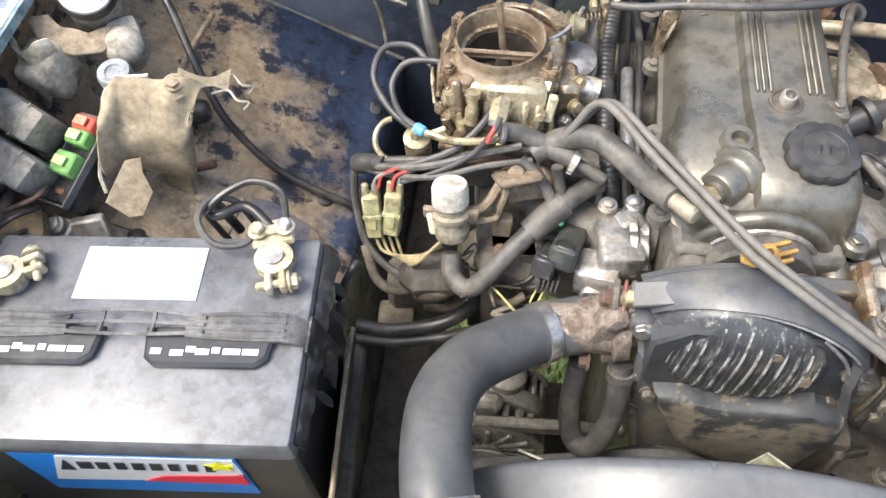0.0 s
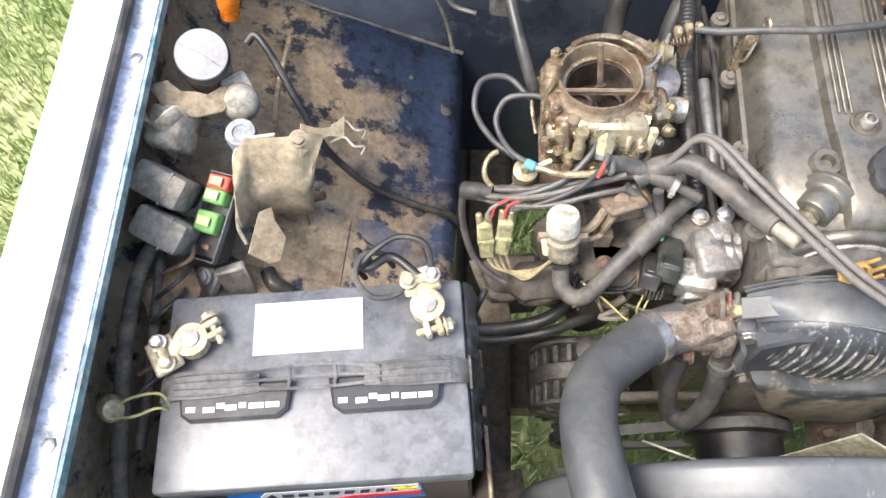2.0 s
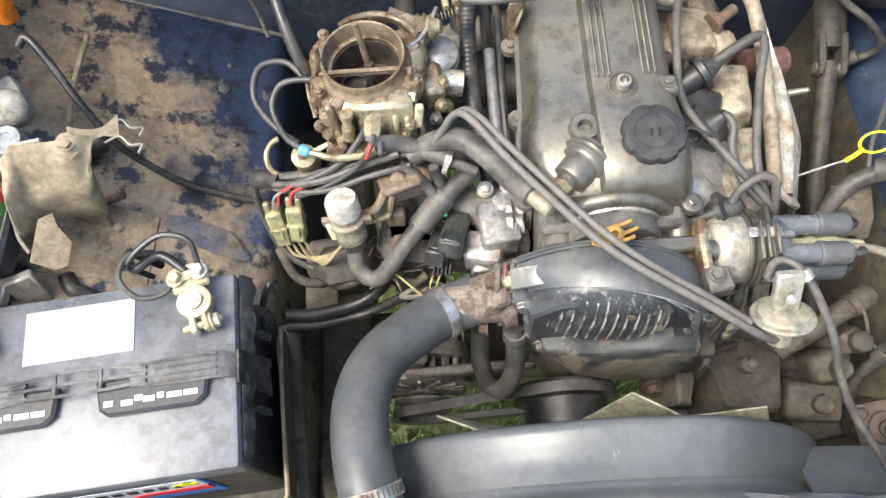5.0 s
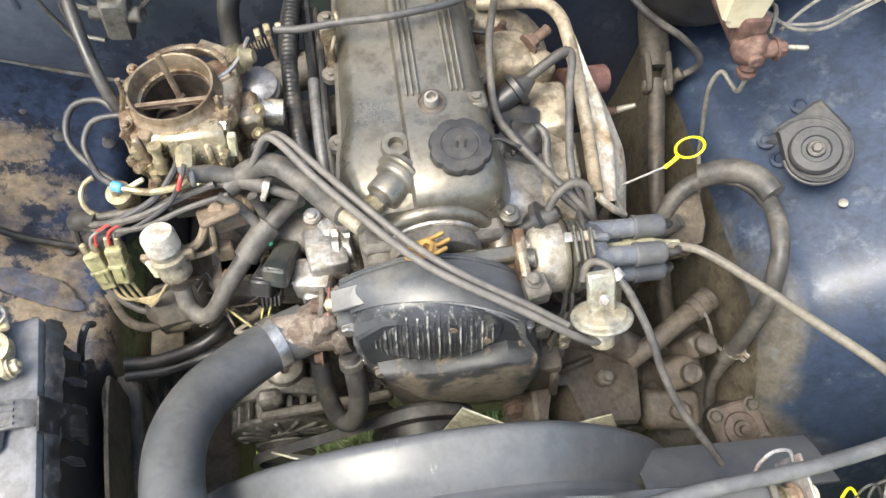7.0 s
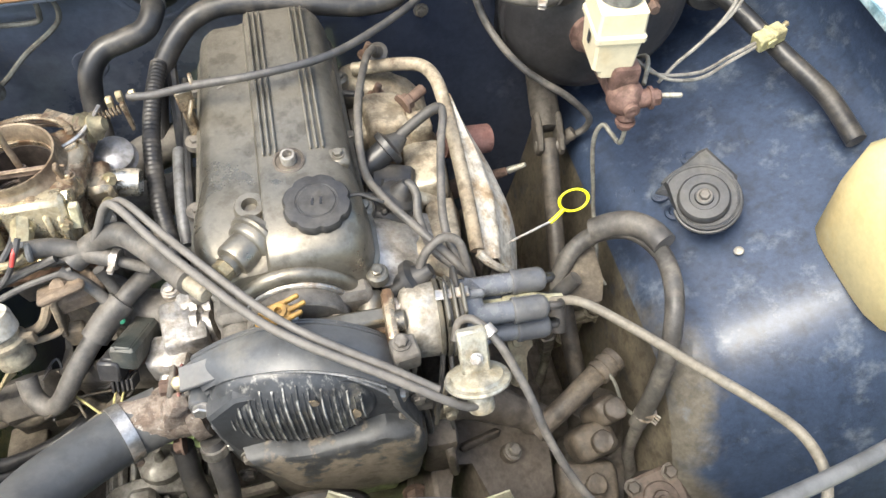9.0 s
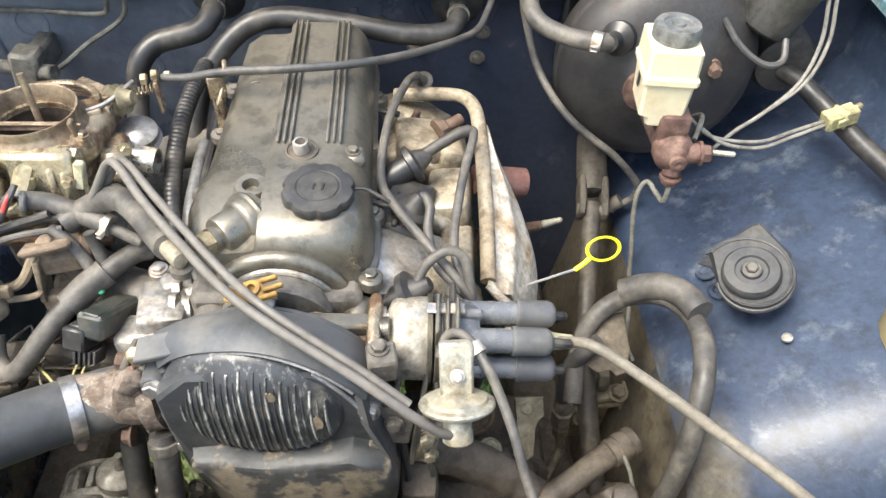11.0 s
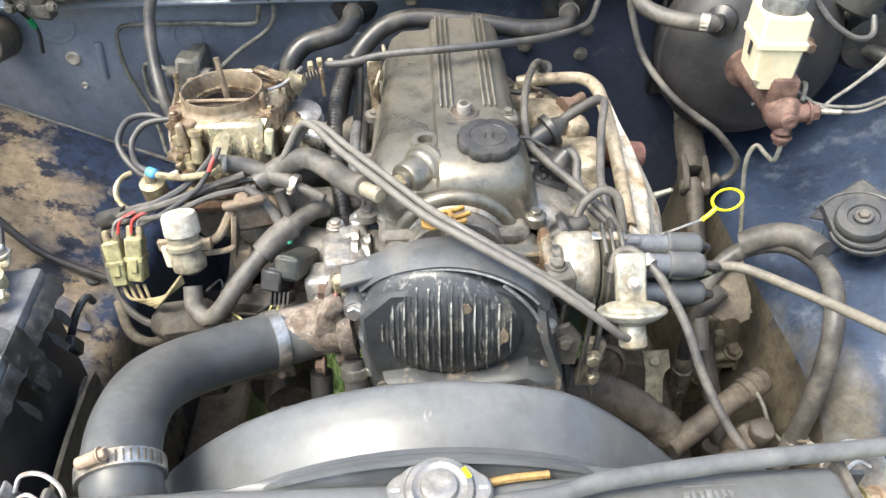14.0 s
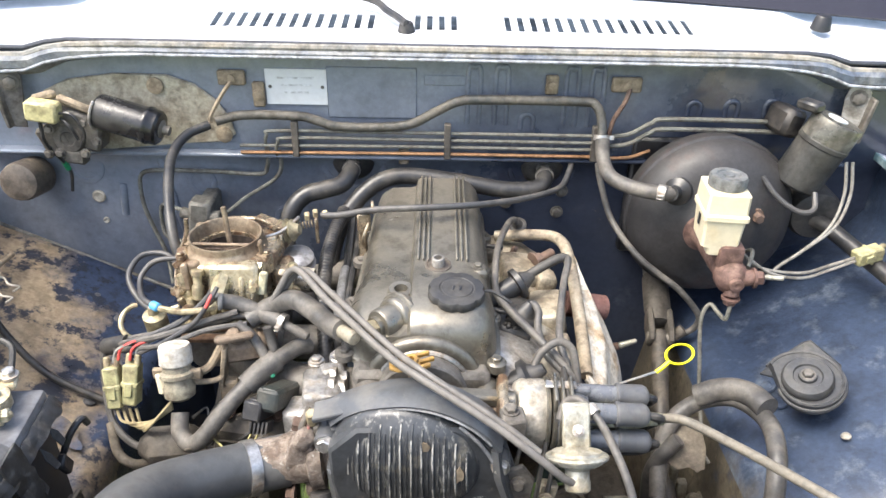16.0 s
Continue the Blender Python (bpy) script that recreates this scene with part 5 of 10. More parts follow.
def build_tray():
    root = thing("battery_tray", (-0.25, 0.256, 0.55), "grimy steel battery tray with a torn plastic side guard", "tray")
    bm = B()
    box(bm, BAT @ Vector((0, 0, 0.680)), (0.300, 0.205, 0.012), BAT.to_3x3(), bev=0.003)
    part("base", bm, GRIME, root)
    bm = B()

    def guard(u, v):
        y = -0.104 + 0.172 * u
        top = 0.785 + 0.004 * math.sin(9 * u) - 0.02 * max(0.0, u - 0.88) / 0.12
        bow = 0.002 * noise.noise(Vector((7 * u, 3 * v, 0.4)))
        return BAT @ Vector((0.1385 + 0.012 * v ** 0.7 + bow, y, 0.690 + (top - 0.690) * v))

    sheet(bm, guard, 20, 8, 0.003)
    part("side_guard", bm, GREASE, root, "black plastic side guard with worn tan edge")
    bm = B()
    tube(bm, [BAT @ Vector((0.146, -0.106, 0.775)), BAT @ Vector((0.1505, -0.098, 0.786)), BAT @ Vector((0.1505, -0.03, 0.789)), BAT @ Vector((0.1505, 0.035, 0.785)), BAT @ Vector((0.1505, 0.060, 0.780)), BAT @ Vector((0.146, 0.068, 0.765))], 0.0022, 6)
    part("edge", bm, TANMETAL, root, "worn tan edge")
    # torn strap ladder hanging down the side
    torn = surface("torn_strap", (0.030, 0.030, 0.031), 0.35, 0, (0.12, 0.114, 0.104), 0.59, 0.06, 60)
    def torn_rim(u, v):
        y = 0.088 - 0.172 * u
        rag = 0.5 + 0.9 * noise.noise(Vector((u * 14, 0.3, 1.7)))
        w = (0.009 + 0.004 * rag) * (1 - 0.4 * u)
        return BAT @ Vector((0.1375 + w * v, y + 0.002 * noise.noise(Vector((u * 20, v * 4, 0.2))), 0.880 - 0.012 * v ** 1.4 + 0.0015 * noise.noise(Vector((u * 18, v * 3, 5.0)))))

    part("torn_rim", sheet(B(), torn_rim, 60, 6, 0.002), torn, root, "ragged torn black plastic rim beside the lid", angle=50)
    part("torn_strap", sheet(B(), lambda u, v: BAT @ Vector((0.137 + 0.012 * u ** 0.7, 0.012 - 0.030 * v + 0.004 * noise.noise(Vector((u * 6, v * 5, 2.0))), 0.892 - 0.055 * u - 0.01 * u * v)), 14, 10, 0.0025), torn, root, "torn black strap end", angle=50)
    for k in range(5):
        part("torn_shred", prism(B(), [(-0.003, -0.010), (0.004, -0.008 - 0.002 * (k % 2)), (0.005, 0.004), (0.001, 0.012 + 0.003 * (k % 3)), (-0.004, 0.003)], 0.0018, aim(BAT @ Vector((0.147 + 0.0015 * (k % 2), 0.060 - 0.024 * k, 0.852 - 0.006 * (k % 3))), (0.9, 0.1 * (k - 2), 0.5), (0, 1, 0)), 0.0005), torn, root)
    for y, z in ((0.062, 0.815),):
        part("buckle", box(B(), BAT @ Vector((0.1455, y, z)), (0.008, 0.014, 0.024), BAT.to_3x3() @ rot(x=28), bev=0.002), PLASTIC, root)
    part("splayed_clip", tube(B(), [BAT @ Vector((0.142, 0.070, 0.82)), BAT @ Vector((0.150, 0.078, 0.838)), BAT @ Vector((0.158, 0.090, 0.846)), BAT @ Vector((0.160, 0.096, 0.835))], 0.0035, 8), PLASTIC, root, "splayed black plastic clip")
    bm = B()
    box(bm, BAT @ Vector((0, 0.0, 0.62)), (0.16, 0.12, 0.12), BAT.to_3x3(), bev=0.01)
    part("stand", bm, GRIME, root)
    bm = B()
    tube(bm, [BAT @ Vector((-0.12, -0.115, 0.71)), BAT @ Vector((-0.06, -0.12, 0.70)), BAT @ Vector((0.05, -0.115, 0.705)), BAT @ Vector((0.13, -0.105, 0.72))], 0.006, 8)
    part("front_rail", bm, TANMETAL, root, "dust-coated rail along the front")


build_tray()


# ---- intake side ----
def build_carburettor():
    root = thing("carburettor", (0.004, 0.541, 0.86), "dusty two-barrel carburettor with brass fittings and open air horn", "carburettor")
    horn_mat = surface("dusty_air_horn", (0.30, 0.24, 0.168), 0.34, 0.55, (0.155, 0.105, 0.066), 0.52, 0.12, 40)
    bright = surface("bright_bowl", (0.56, 0.50, 0.37), 0.26, 0.75, (0.32, 0.25, 0.14), 0.55, 0.12, 40)
    up = Matrix.Translation((0.002, 0.543, 0.9365))
    part("air_horn", lathe(B(), up, [(0.0345, -0.0395), (0.0352, -0.014), (0.0462, 0.002), (0.0440, 0.006), (0.0415, 0.0085), (0.0404, 0.0115), (0.0410, 0.0165), (0.0402, 0.0185), (0.0384, 0.018), (0.0366, 0.014), (0.0350, 0.004), (0.0338, -0.020), (0.0336, -0.0385)], 56), horn_mat, root, "dusty tan air horn funnel with a rolled rim")
    # Brown barrel wall with the shade inside the bore painted in.
    part("bore", lathe(B(), Matrix.Translation((0.004, 0.541, 0.8955)), [(0.0334, 0.0), (0.0334, 0.040), (0.0324, 0.040), (0.0324, 0.002), (0, 0.002)], 40), surface("shaded_brown_bore", (0.05, 0.04, 0.034), 0.6, 0.3, (0.13, 0.10, 0.08), 0.55, 0.12, 40), root, "brown barrel, darkened for the shade inside")
    part("divider", box(B(), (0.002, 0.530, 0.9455), (0.068, 0.0018, 0.0080), rot(x=-12), bev=0.0006), surface("choke_plate", (0.36, 0.27, 0.20), 0.5, 0.4, (0.18, 0.13, 0.10), 0.55, 0.12, 40), root, "brown choke plate across the horn")
    part("choke_shaft", cyl(B(), (-0.040, 0.5285, 0.948), (0.050, 0.5285, 0.948), 0.0015, n=10), horn_mat, root)
    part("vent_post", tube(B(), [(0.006, 0.545, 0.925), (0.003, 0.551, 0.95), (-0.001, 0.558, 0.980)], 0.0031, 10, 4), horn_mat, root, "dirty vent post")
    part("post_foot", lathe(B(), aim((0.006, 0.545, 0.918), (0, 0.1, 1)), [(0.008, 0), (0.007, 0.008), (0.0055, 0.012), (0.0042, 0.018), (0, 0.018)], 16), surface("shaded_brown_bore", (0.05, 0.04, 0.034)), root)
    bore_dark = surface("shaded_brown_bore", (0.05, 0.04, 0.034))
    # Dark disc stands for the shade deep in the bore.
    part("bore_floor", lathe(B(), Matrix.Translation((0.002, 0.543, 0.899)), [(0.0328, 0), (0.0328, 0.002), (0.016, 0.0025), (0.012, 0.004), (0, 0.004)], 40), bore_dark, root, "brown barrel floor, darkened for the shade inside")
    for x in (-0.013, 0.017):
        part("venturi", ring(B(), Matrix.Translation((x, 0.545, 0.908)), 0.0125, 0.0022, 24, 8), bore_dark, root)
    # top casting: uneven plate with screw bosses
    def edge_ring(z, grow, hole):
        row = []
        for k in range(48):
            a = 2 * math.pi * k / 48
            ca, sa = math.cos(a), math.sin(a)
            r = 0.0338 if hole else min(0.056 / max(abs(ca), 0.01), 0.047 / max(abs(sa), 0.01), 0.060) * (1 + 0.05 * math.sin(3 * a)) + grow
            row.append(Vector((0.004 + r * ca, 0.541 + r * sa, z)))
        return row

    rows = [edge_ring(0.893, -0.004, False), edge_ring(0.916, -0.004, False), edge_ring(0.921, 0.0, False), edge_ring(0.934, -0.001, False), edge_ring(0.9385, -0.006, False), edge_ring(0.9395, -0.010, False), edge_ring(0.9395, 0, True), edge_ring(0.893, 0, True)]
    bm = loft(B(), rows + [rows[0]], caps=False)
    part("top_casting", roughen(bm, 0.0018, 55), CARB, root, "stained zinc top casting", angle=60)
    bm = B()
    box(bm, (0.002, 0.545, 0.877), (0.092, 0.086, 0.034), bev=0.005)
    box(bm, (-0.034, 0.520, 0.900), (0.026, 0.040, 0.034), bev=0.005)
    part("main_body", bm, CARB, root, "brown-stained zinc body")
    part("base_flange", box(B(), (0.002, 0.545, 0.856), (0.104, 0.100, 0.008), bev=0.002), CARB, root)
    part("insulator", box(B(), (0.006, 0.538, 0.848), (0.108, 0.106, 0.006), bev=0.001), surface("brown_insulator", (0.22, 0.12, 0.07), 0.6, 0, (0.14, 0.09, 0.06), 0.5, 0.12, 40), root, "brown phenolic insulator")
    # float bowl cover with its raised ribs
    bowl = part("bowl_cover", box(B(), (0.020, 0.498, 0.917), (0.054, 0.024, 0.050), rot(x=-10), bev=0.004), bright, root, "shiny yellow-zinc float bowl cover")
    for x, h in ((0.008, 0.030), (0.030, 0.036), (0.041, 0.030)):
        part("rib", box(B(), (x, 0.4865, 0.914), (0.0055, 0.011, h), rot(x=-14), bev=0.002), bright, bowl)
    for x, z in ((0.014, 0.921), (0.036, 0.890), (0.043, 0.918), (0.000, 0.892)):
        part("screw", bolt(B(), (x, 0.4850 - 0.25 * (0.914 - z), z + 0.002), (0, -1, 0.2), 0.0044, 0.006), BRASS, bowl)
    part("pad", lathe(B(), aim((0.0365, 0.4815, 0.896), (0.1, -1, 0.3)), [(0.0085, 0), (0.0085, 0.004), (0.006, 0.006), (0.003, 0.006), (0, 0.005)], 16), bright, bowl)
    # idle cut-off solenoid lying forward, with its grey end
    a, b = Vector((0.010, 0.494, 0.930)), Vector((0.005, 0.470, 0.911))
    idle = part("idle_solenoid", lathe(B(), aim(a, b - a), [(0.006, -0.004), (0.0088, 0.0), (0.0092, 0.004), (0.0092, 0.017), (0.0085, 0.019), (0.0085, 0.022)], 6), surface("dull_brass", (0.46, 0.41, 0.27), 0.3, 0.65, (0.27, 0.22, 0.14), 0.55, 0.12, 40), root, "dull brass idle solenoid")
    part("end_cap", lathe(B(), aim(a, b - a), [(0.0072, 0.0215), (0.0078, 0.023), (0.0070, 0.027), (0.003, 0.028), (0, 0.028)], 20), PLASTIC_GREY, idle, "grey end cap")
    # brass unions and jets at the front corner
    for x, y, z, r, h, dx, dy in ((-0.031, 0.490, 0.912, 0.0060, 0.040, -0.30, 0.20), (-0.016, 0.490, 0.914, 0.0050, 0.036, -0.2, 0.15), (-0.024, 0.480, 0.892, 0.0055, 0.034, -0.1, 0.1), (0.010, 0.480, 0.888, 0.0060, 0.026, 0.1, 0.1), (-0.042, 0.496, 0.898, 0.0050, 0.030, -0.5, 0.2), (-0.040, 0.508, 0.925, 0.0044, 0.026, -0.6, 0.1)):
        bm = lathe(B(), aim((x, y, z), (dx, dy, 1)), [(r * 0.8, -h / 2), (r * 0.8, -h / 4), (r, -h / 4 + 0.002), (r, 0.0), (r * 0.7, 0.001), (r * 0.7, h / 4), (r * 0.95, h / 4 + 0.001), (r * 0.85, h / 2), (0, h / 2)], 6 if r > 0.006 else 14)
        part("fitting", bm, BRASS if r > 0.0052 else CARB, root, "dirty brass jet fitting")
    for x, y, z in ((-0.036, 0.484, 0.915), (-0.046, 0.50, 0.905), (-0.026, 0.474, 0.900)):
        part("plug", lathe(B(), aim((x, y, z), (-0.4, -0.8, 0.35)), [(0.0048, -0.004), (0.0052, 0.002), (0.004, 0.006), (0, 0.006)], 12), CARB, root)
    part("nipple", cyl(B(), (-0.057, 0.478, 0.892), (-0.040, 0.484, 0.896), 0.0026), CREAM, root, "cream nipple")
    # right side: fuel union, cream sensor and linkage
    part("fuel_union", lathe(B(), aim((0.024, 0.512, 0.931), (1, -0.25, 0.05)), [(0.006, 0), (0.008, 0.003), (0.008, 0.012), (0.0055, 0.013), (0.0055, 0.018), (0.0075, 0.019), (0.0075, 0.027), (0, 0.028)], 6), bright, root, "bright fuel union")
    part("sensor", box(B(), (0.0515, 0.4925, 0.922), (0.0085, 0.009, 0.025), rot(x=-12, y=8), bev=0.0015), surface("cream_cap", (0.55, 0.52, 0.36), 0.4, 0, (0.35, 0.31, 0.2), 0.56, 0.12, 50), root, "cream sensor body")
    part("fuel_line", tube(B(), [(0.053, 0.492, 0.910), (0.054, 0.488, 0.900), (0.050, 0.486, 0.888), (0.040, 0.484, 0.880), (0.0, 0.482, 0.876), (-0.04, 0.478, 0.878)], 0.0024, 8), BRASS, root, "thin brass fuel line")
    part("outlet_pipe", hollow(B(), (0.060, 0.551, 0.897), (0.096, 0.548, 0.892), 0.0134, 0.002, 26), surface("outlet_zinc", (0.60, 0.57, 0.50), 0.22, 0.85, (0.40, 0.33, 0.22), 0.58, 0.1, 40), root, "bright metal outlet pipe")
    part("side_casting", box(B(), (0.064, 0.540, 0.903), (0.024, 0.040, 0.034), rot(z=8), bev=0.005), CARB, root)
    for p in ((0.072, 0.515, 0.905), (0.078, 0.523, 0.892), (0.066, 0.512, 0.888), (0.075, 0.535, 0.916)):
        part("bolt", bolt(B(), p, (0.6, -0.7, 0.3), 0.0052, 0.007), BRASS if p[0] > 0.07 else STEEL, root)
    m = aim((0.072, 0.580, 0.892), (0.1, -0.25, 1))
    part("diaphragm", lathe(B(), m, [(0.016, 0), (0.0205, 0.003), (0.0220, 0.006), (0.0195, 0.009), (0.0195, 0.016), (0.014, 0.020), (0, 0.021)], 30), surface("pressed_steel", (0.34, 0.34, 0.36), 0.36, 0.7, (0.25, 0.23, 0.20), 0.55, 0.14, 30), root, "grey pressed-steel choke diaphragm")
    part("bellows", lathe(B(), aim((0.053, 0.586, 0.934), (1, -0.15, 0.25)), [(0.006, -0.004), (0.010, 0), (0.0150, 0.003), (0.0105, 0.006), (0.0150, 0.010), (0.0105, 0.013), (0.0135, 0.017), (0.009, 0.020), (0.006, 0.026), (0, 0.026)], 24), surface("olive_metal", (0.36, 0.32, 0.20), 0.4, 0.5, (0.22, 0.18, 0.12), 0.53, 0.14, 40), root, "ribbed olive metal bellows")
    # throttle cam behind the horn: stacked curved plates
    for r, z, k in ((0.047, 0.944, 0), (0.052, 0.935, 1), (0.043, 0.952, 2)):
        part("throttle_cam", ring(B(), Matrix.Translation((0.010, 0.556, z)) @ Matrix.Rotation(radians(-8), 4, "X"), r, 0.0034, 26, 8, 25 - 6 * k, 128 + 4 * k, 0.7), CARB, root, "curved throttle cam plate")
    part("throttle_lever", box(B(), (0.046, 0.588, 0.946), (0.044, 0.013, 0.005), rot(y=8, z=-24), bev=0.0015), CARB, root)
    part("throttle_lever", box(B(), (0.060, 0.577, 0.930), (0.006, 0.026, 0.024), rot(z=-14), bev=0.0015), CARB, root)
    part("link_rod", tube(B(), [(0.044, 0.556, 0.944), (0.056, 0.566, 0.944), (0.066, 0.58, 0.946), (0.074, 0.60, 0.947)], 0.0019, 6), STEEL, root)
    for k, p in enumerate(((0.080, 0.604, 0.946), (0.090, 0.606, 0.949), (0.101, 0.609, 0.946))):
        part("cable_nut", lathe(B(), aim(p, (1, 0.2, 0)), [(0.0045, 0), (0.006, 0.001), (0.006, 0.0055), (0.0045, 0.0065)], 6), BRASS, root)
    part("cable_anchor", box(B(), (0.094, 0.604, 0.930), (0.004, 0.016, 0.034), rot(z=12), bev=0.001), CARB, root)
    bm = B()
    for k in range(7):
        ring(bm, aim((0.072 + 0.0035 * k, 0.597 + 0.0006 * k, 0.936 + 0.0006 * k), (1, 0.2, 0.1)), 0.0042, 0.0008, 12, 5)
    part("return_spring", bm, CARB, root)
    for x, y in ((-0.040, 0.512), (0.056, 0.575), (-0.038, 0.580), (0.052, 0.520)):
        bm = B()
        cyl(bm, (x, y, 0.930), (x, y, 0.943), 0.0055)
        bolt(bm, (x, y, 0.943), r=0.0042, h=0.0045)
        part("cover_screw", bm, CARB, root)
    for k, (a, z, sz) in enumerate(((205, 0.936, (0.012, 0.016, 0.018)), (238, 0.930, (0.014, 0.012, 0.024)), (262, 0.935, (0.010, 0.012, 0.014)), (292, 0.937, (0.012, 0.010, 0.012)), (335, 0.935, (0.016, 0.012, 0.016)), (160, 0.936, (0.010, 0.018, 0.014)), (25, 0.936, (0.014, 0.014, 0.014)))):
        q = Vector((0.003 + 0.049 * math.cos(radians(a)), 0.542 + 0.047 * math.sin(radians(a)), z))
        part("web", roughen(box(B(), q, sz, rot(z=a, x=9 * (k % 3 - 1)), bev=0.003, seg=2), 0.0012, 90), (CARB, horn_mat, BRASS)[k % 3], root, "stained cast web", angle=60)
    part("accelerator_arm", box(B(), (-0.030, 0.494, 0.928), (0.008, 0.010, 0.030), rot(x=-14, y=-10), bev=0.002), horn_mat, root)
    part("pump_plunger", lathe(B(), aim((-0.016, 0.486, 0.930), (0.05, 0.2, 1)), [(0.0062, -0.022), (0.0062, -0.008), (0.0046, -0.006), (0.0046, 0.004), (0.0066, 0.005), (0.0066, 0.010), (0, 0.011)], 12), BRASS, root, "brass pump plunger")
    part("rim_tab", box(B(), (0.047, 0.520, 0.948), (0.005, 0.008, 0.026), rot(x=14), bev=0.0015), horn_mat, root)
    bm = B()
    box(bm, (-0.048, 0.535, 0.920), (0.004, 0.040, 0.020), rot(y=12), bev=0.001)
    tube(bm, [(-0.050, 0.515, 0.905), (-0.050, 0.530, 0.930), (-0.040, 0.538, 0.955), (-0.038, 0.540, 0.974)], 0.0026, 8)
    tube(bm, [(-0.055, 0.52, 0.89), (-0.060, 0.545, 0.908), (-0.054, 0.565, 0.925)], 0.0022, 8)
    part("linkage", bm, CARB, root)


build_carburettor()


def build_intake():
    root = thing("intake_manifold", (0.06, 0.54, 0.80), "brown grimy intake manifold bolted to the cylinder head", "manifold")
    bm = B()
    box(bm, (0.01, 0.545, 0.828), (0.11, 0.11, 0.056), bev=0.01)
    part("plenum", bm, IRON, root)
    for y in (0.43, 0.51, 0.59, 0.67):
        bm = B()
        tube(bm, [(0.02, 0.54 + (y - 0.54) * 0.4, 0.82), (0.08, 0.54 + (y - 0.54) * 0.85, 0.825), (0.16, y, 0.83)], 0.022, 14)
        part("runner", bm, IRON, root)
    bm = B()
    box(bm, (0.035, 0.452, 0.868), (0.05, 0.03, 0.03), rot(z=15), bev=0.008)
    box(bm, (0.028, 0.443, 0.886), (0.040, 0.034, 0.008), rot(x=-30, z=20), bev=0.003)
    cyl(bm, (0.035, 0.452, 0.87), (0.026, 0.441, 0.892), 0.008)
    part("egr_valve", bm, surface("rusty_egr", (0.25, 0.185, 0.125), 0.7, 0.2, (0.15, 0.115, 0.085), 0.5, 0.12, 40), root, "brown rusty valve body")
    bm = B()
    box(bm, (0.055, 0.415, 0.79), (0.12, 0.05, 0.04), rot(z=-10), bev=0.012)
    box(bm, (-0.045, 0.41, 0.765), (0.07, 0.045, 0.04), rot(z=8), bev=0.015)
    part("water_passage", bm, GRIME, root)
    for p in ((0.02, 0.41, 0.812), (0.06, 0.395, 0.815), (0.075, 0.405, 0.815)):
        part("bolt", bolt(B(), p, (0, -0.3, 1), 0.007, 0.008), RUST, root)
    bm = B()
    box(bm, (0.02, 0.50, 0.74), (0.06, 0.2, 0.14), rot(z=8), bev=0.01)
    part("support_bracket", bm, GRIME, root)


build_intake()


def build_solenoid():
    root = thing("vacuum_solenoid", (-0.03, 0.425, 0.83), "grimy vacuum solenoid valve with a white cap on its bracket", "valve")
    m = aim((-0.0265, 0.412, 0.838), (-0.06, 0.30, 0.95))
    bm = lathe(B(), m, [(0.010, -0.008), (0.0155, -0.004), (0.0165, 0.006), (0.0145, 0.010), (0.0145, 0.016), (0.018, 0.018), (0.018, 0.022), (0.0145, 0.024), (0.0140, 0.036)], 26)
    part("body", bm, surface("grimy_valve", (0.33, 0.30, 0.22), 0.5, 0.3, (0.18, 0.15, 0.11), 0.53, 0.12, 50), root, "dirty yellow-zinc valve body")
    bm = lathe(B(), m, [(0.0150, 0.030), (0.0168, 0.032), (0.0165, 0.048), (0.0150, 0.0515), (0, 0.052)], 26)
    part("cap", bm, surface("dirty_white_cap", (0.50, 0.48, 0.43), 0.5, 0, (0.36, 0.32, 0.25), 0.52, 0.12, 60, grime=0.4), root, "dirty white plastic cap")
    bm = B()
    cyl(bm, m @ Vector((0.0, -0.016, 0.0)), m @ Vector((0.0, -0.018, 0.022)), 0.0045)
    part("nozzle", bm, CREAM, root)
    bm = B()
    r3 = m.to_3x3()
    box(bm, m @ Vector((0.0, 0.0, 0.02)), (0.05, 0.006, 0.012), None, bev=0.001)
    tube(bm, [(-0.02, 0.425, 0.85), (0.0, 0.43, 0.855), (0.012, 0.44, 0.872), (0.018, 0.448, 0.882)], 0.0045, 8)
    tube(bm, [(-0.02, 0.42, 0.843), (0.012, 0.428, 0.843), (0.014, 0.44, 0.86)], 0.003, 8)
    box(bm, (0.016, 0.438, 0.855), (0.005, 0.02, 0.05), rot(y=10), bev=0.001)
    box(bm, (0.018, 0.437, 0.82), (0.02, 0.012, 0.03), bev=0.002)
    part("bracket", bm, TANMETAL, root, "rusty dust-coated bracket")


build_solenoid()


def build_connector(at, turn, label, size=(0.016, 0.017, 0.046)):
    root = thing("wiring_connector", at, label, "connector", "cream wiring connectors")
    R = turn
    c = Vector(at)
    bm = B()
    box(bm, c, size, R, bev=0.0018)
    part("housing", bm, CONN, root)
    bm = B()
    box(bm, c + R @ Vector((0, -size[1] * 0.56, -size[2] * 0.1)), (size[0] * 0.5, 0.003, size[2] * 0.32), R, bev=0.0008)
    part("latch", bm, CONN, root)
    bm = B()
    box(bm, c + R @ Vector((0, 0, size[2] * 0.02)), (size[0] * 1.12, size[1] * 1.12, size[2] * 0.12), R, bev=0.001)
    part("collar", bm, CONN, root)
    bm = B()
    for dx in (-0.3, 0.3):
        cyl(bm, c + R @ Vector((dx * size[0], 0, size[2] * 0.45)), c + R @ Vector((dx * size[0], 0.002, size[2] * 0.72)), 0.0035)
    part("seal", bm, BRASS, root, "wire seals")


build_connector((-0.1045, 0.432, 0.826), rot(x=-20, y=-4, z=4), "dusty cream two-way wiring connector")
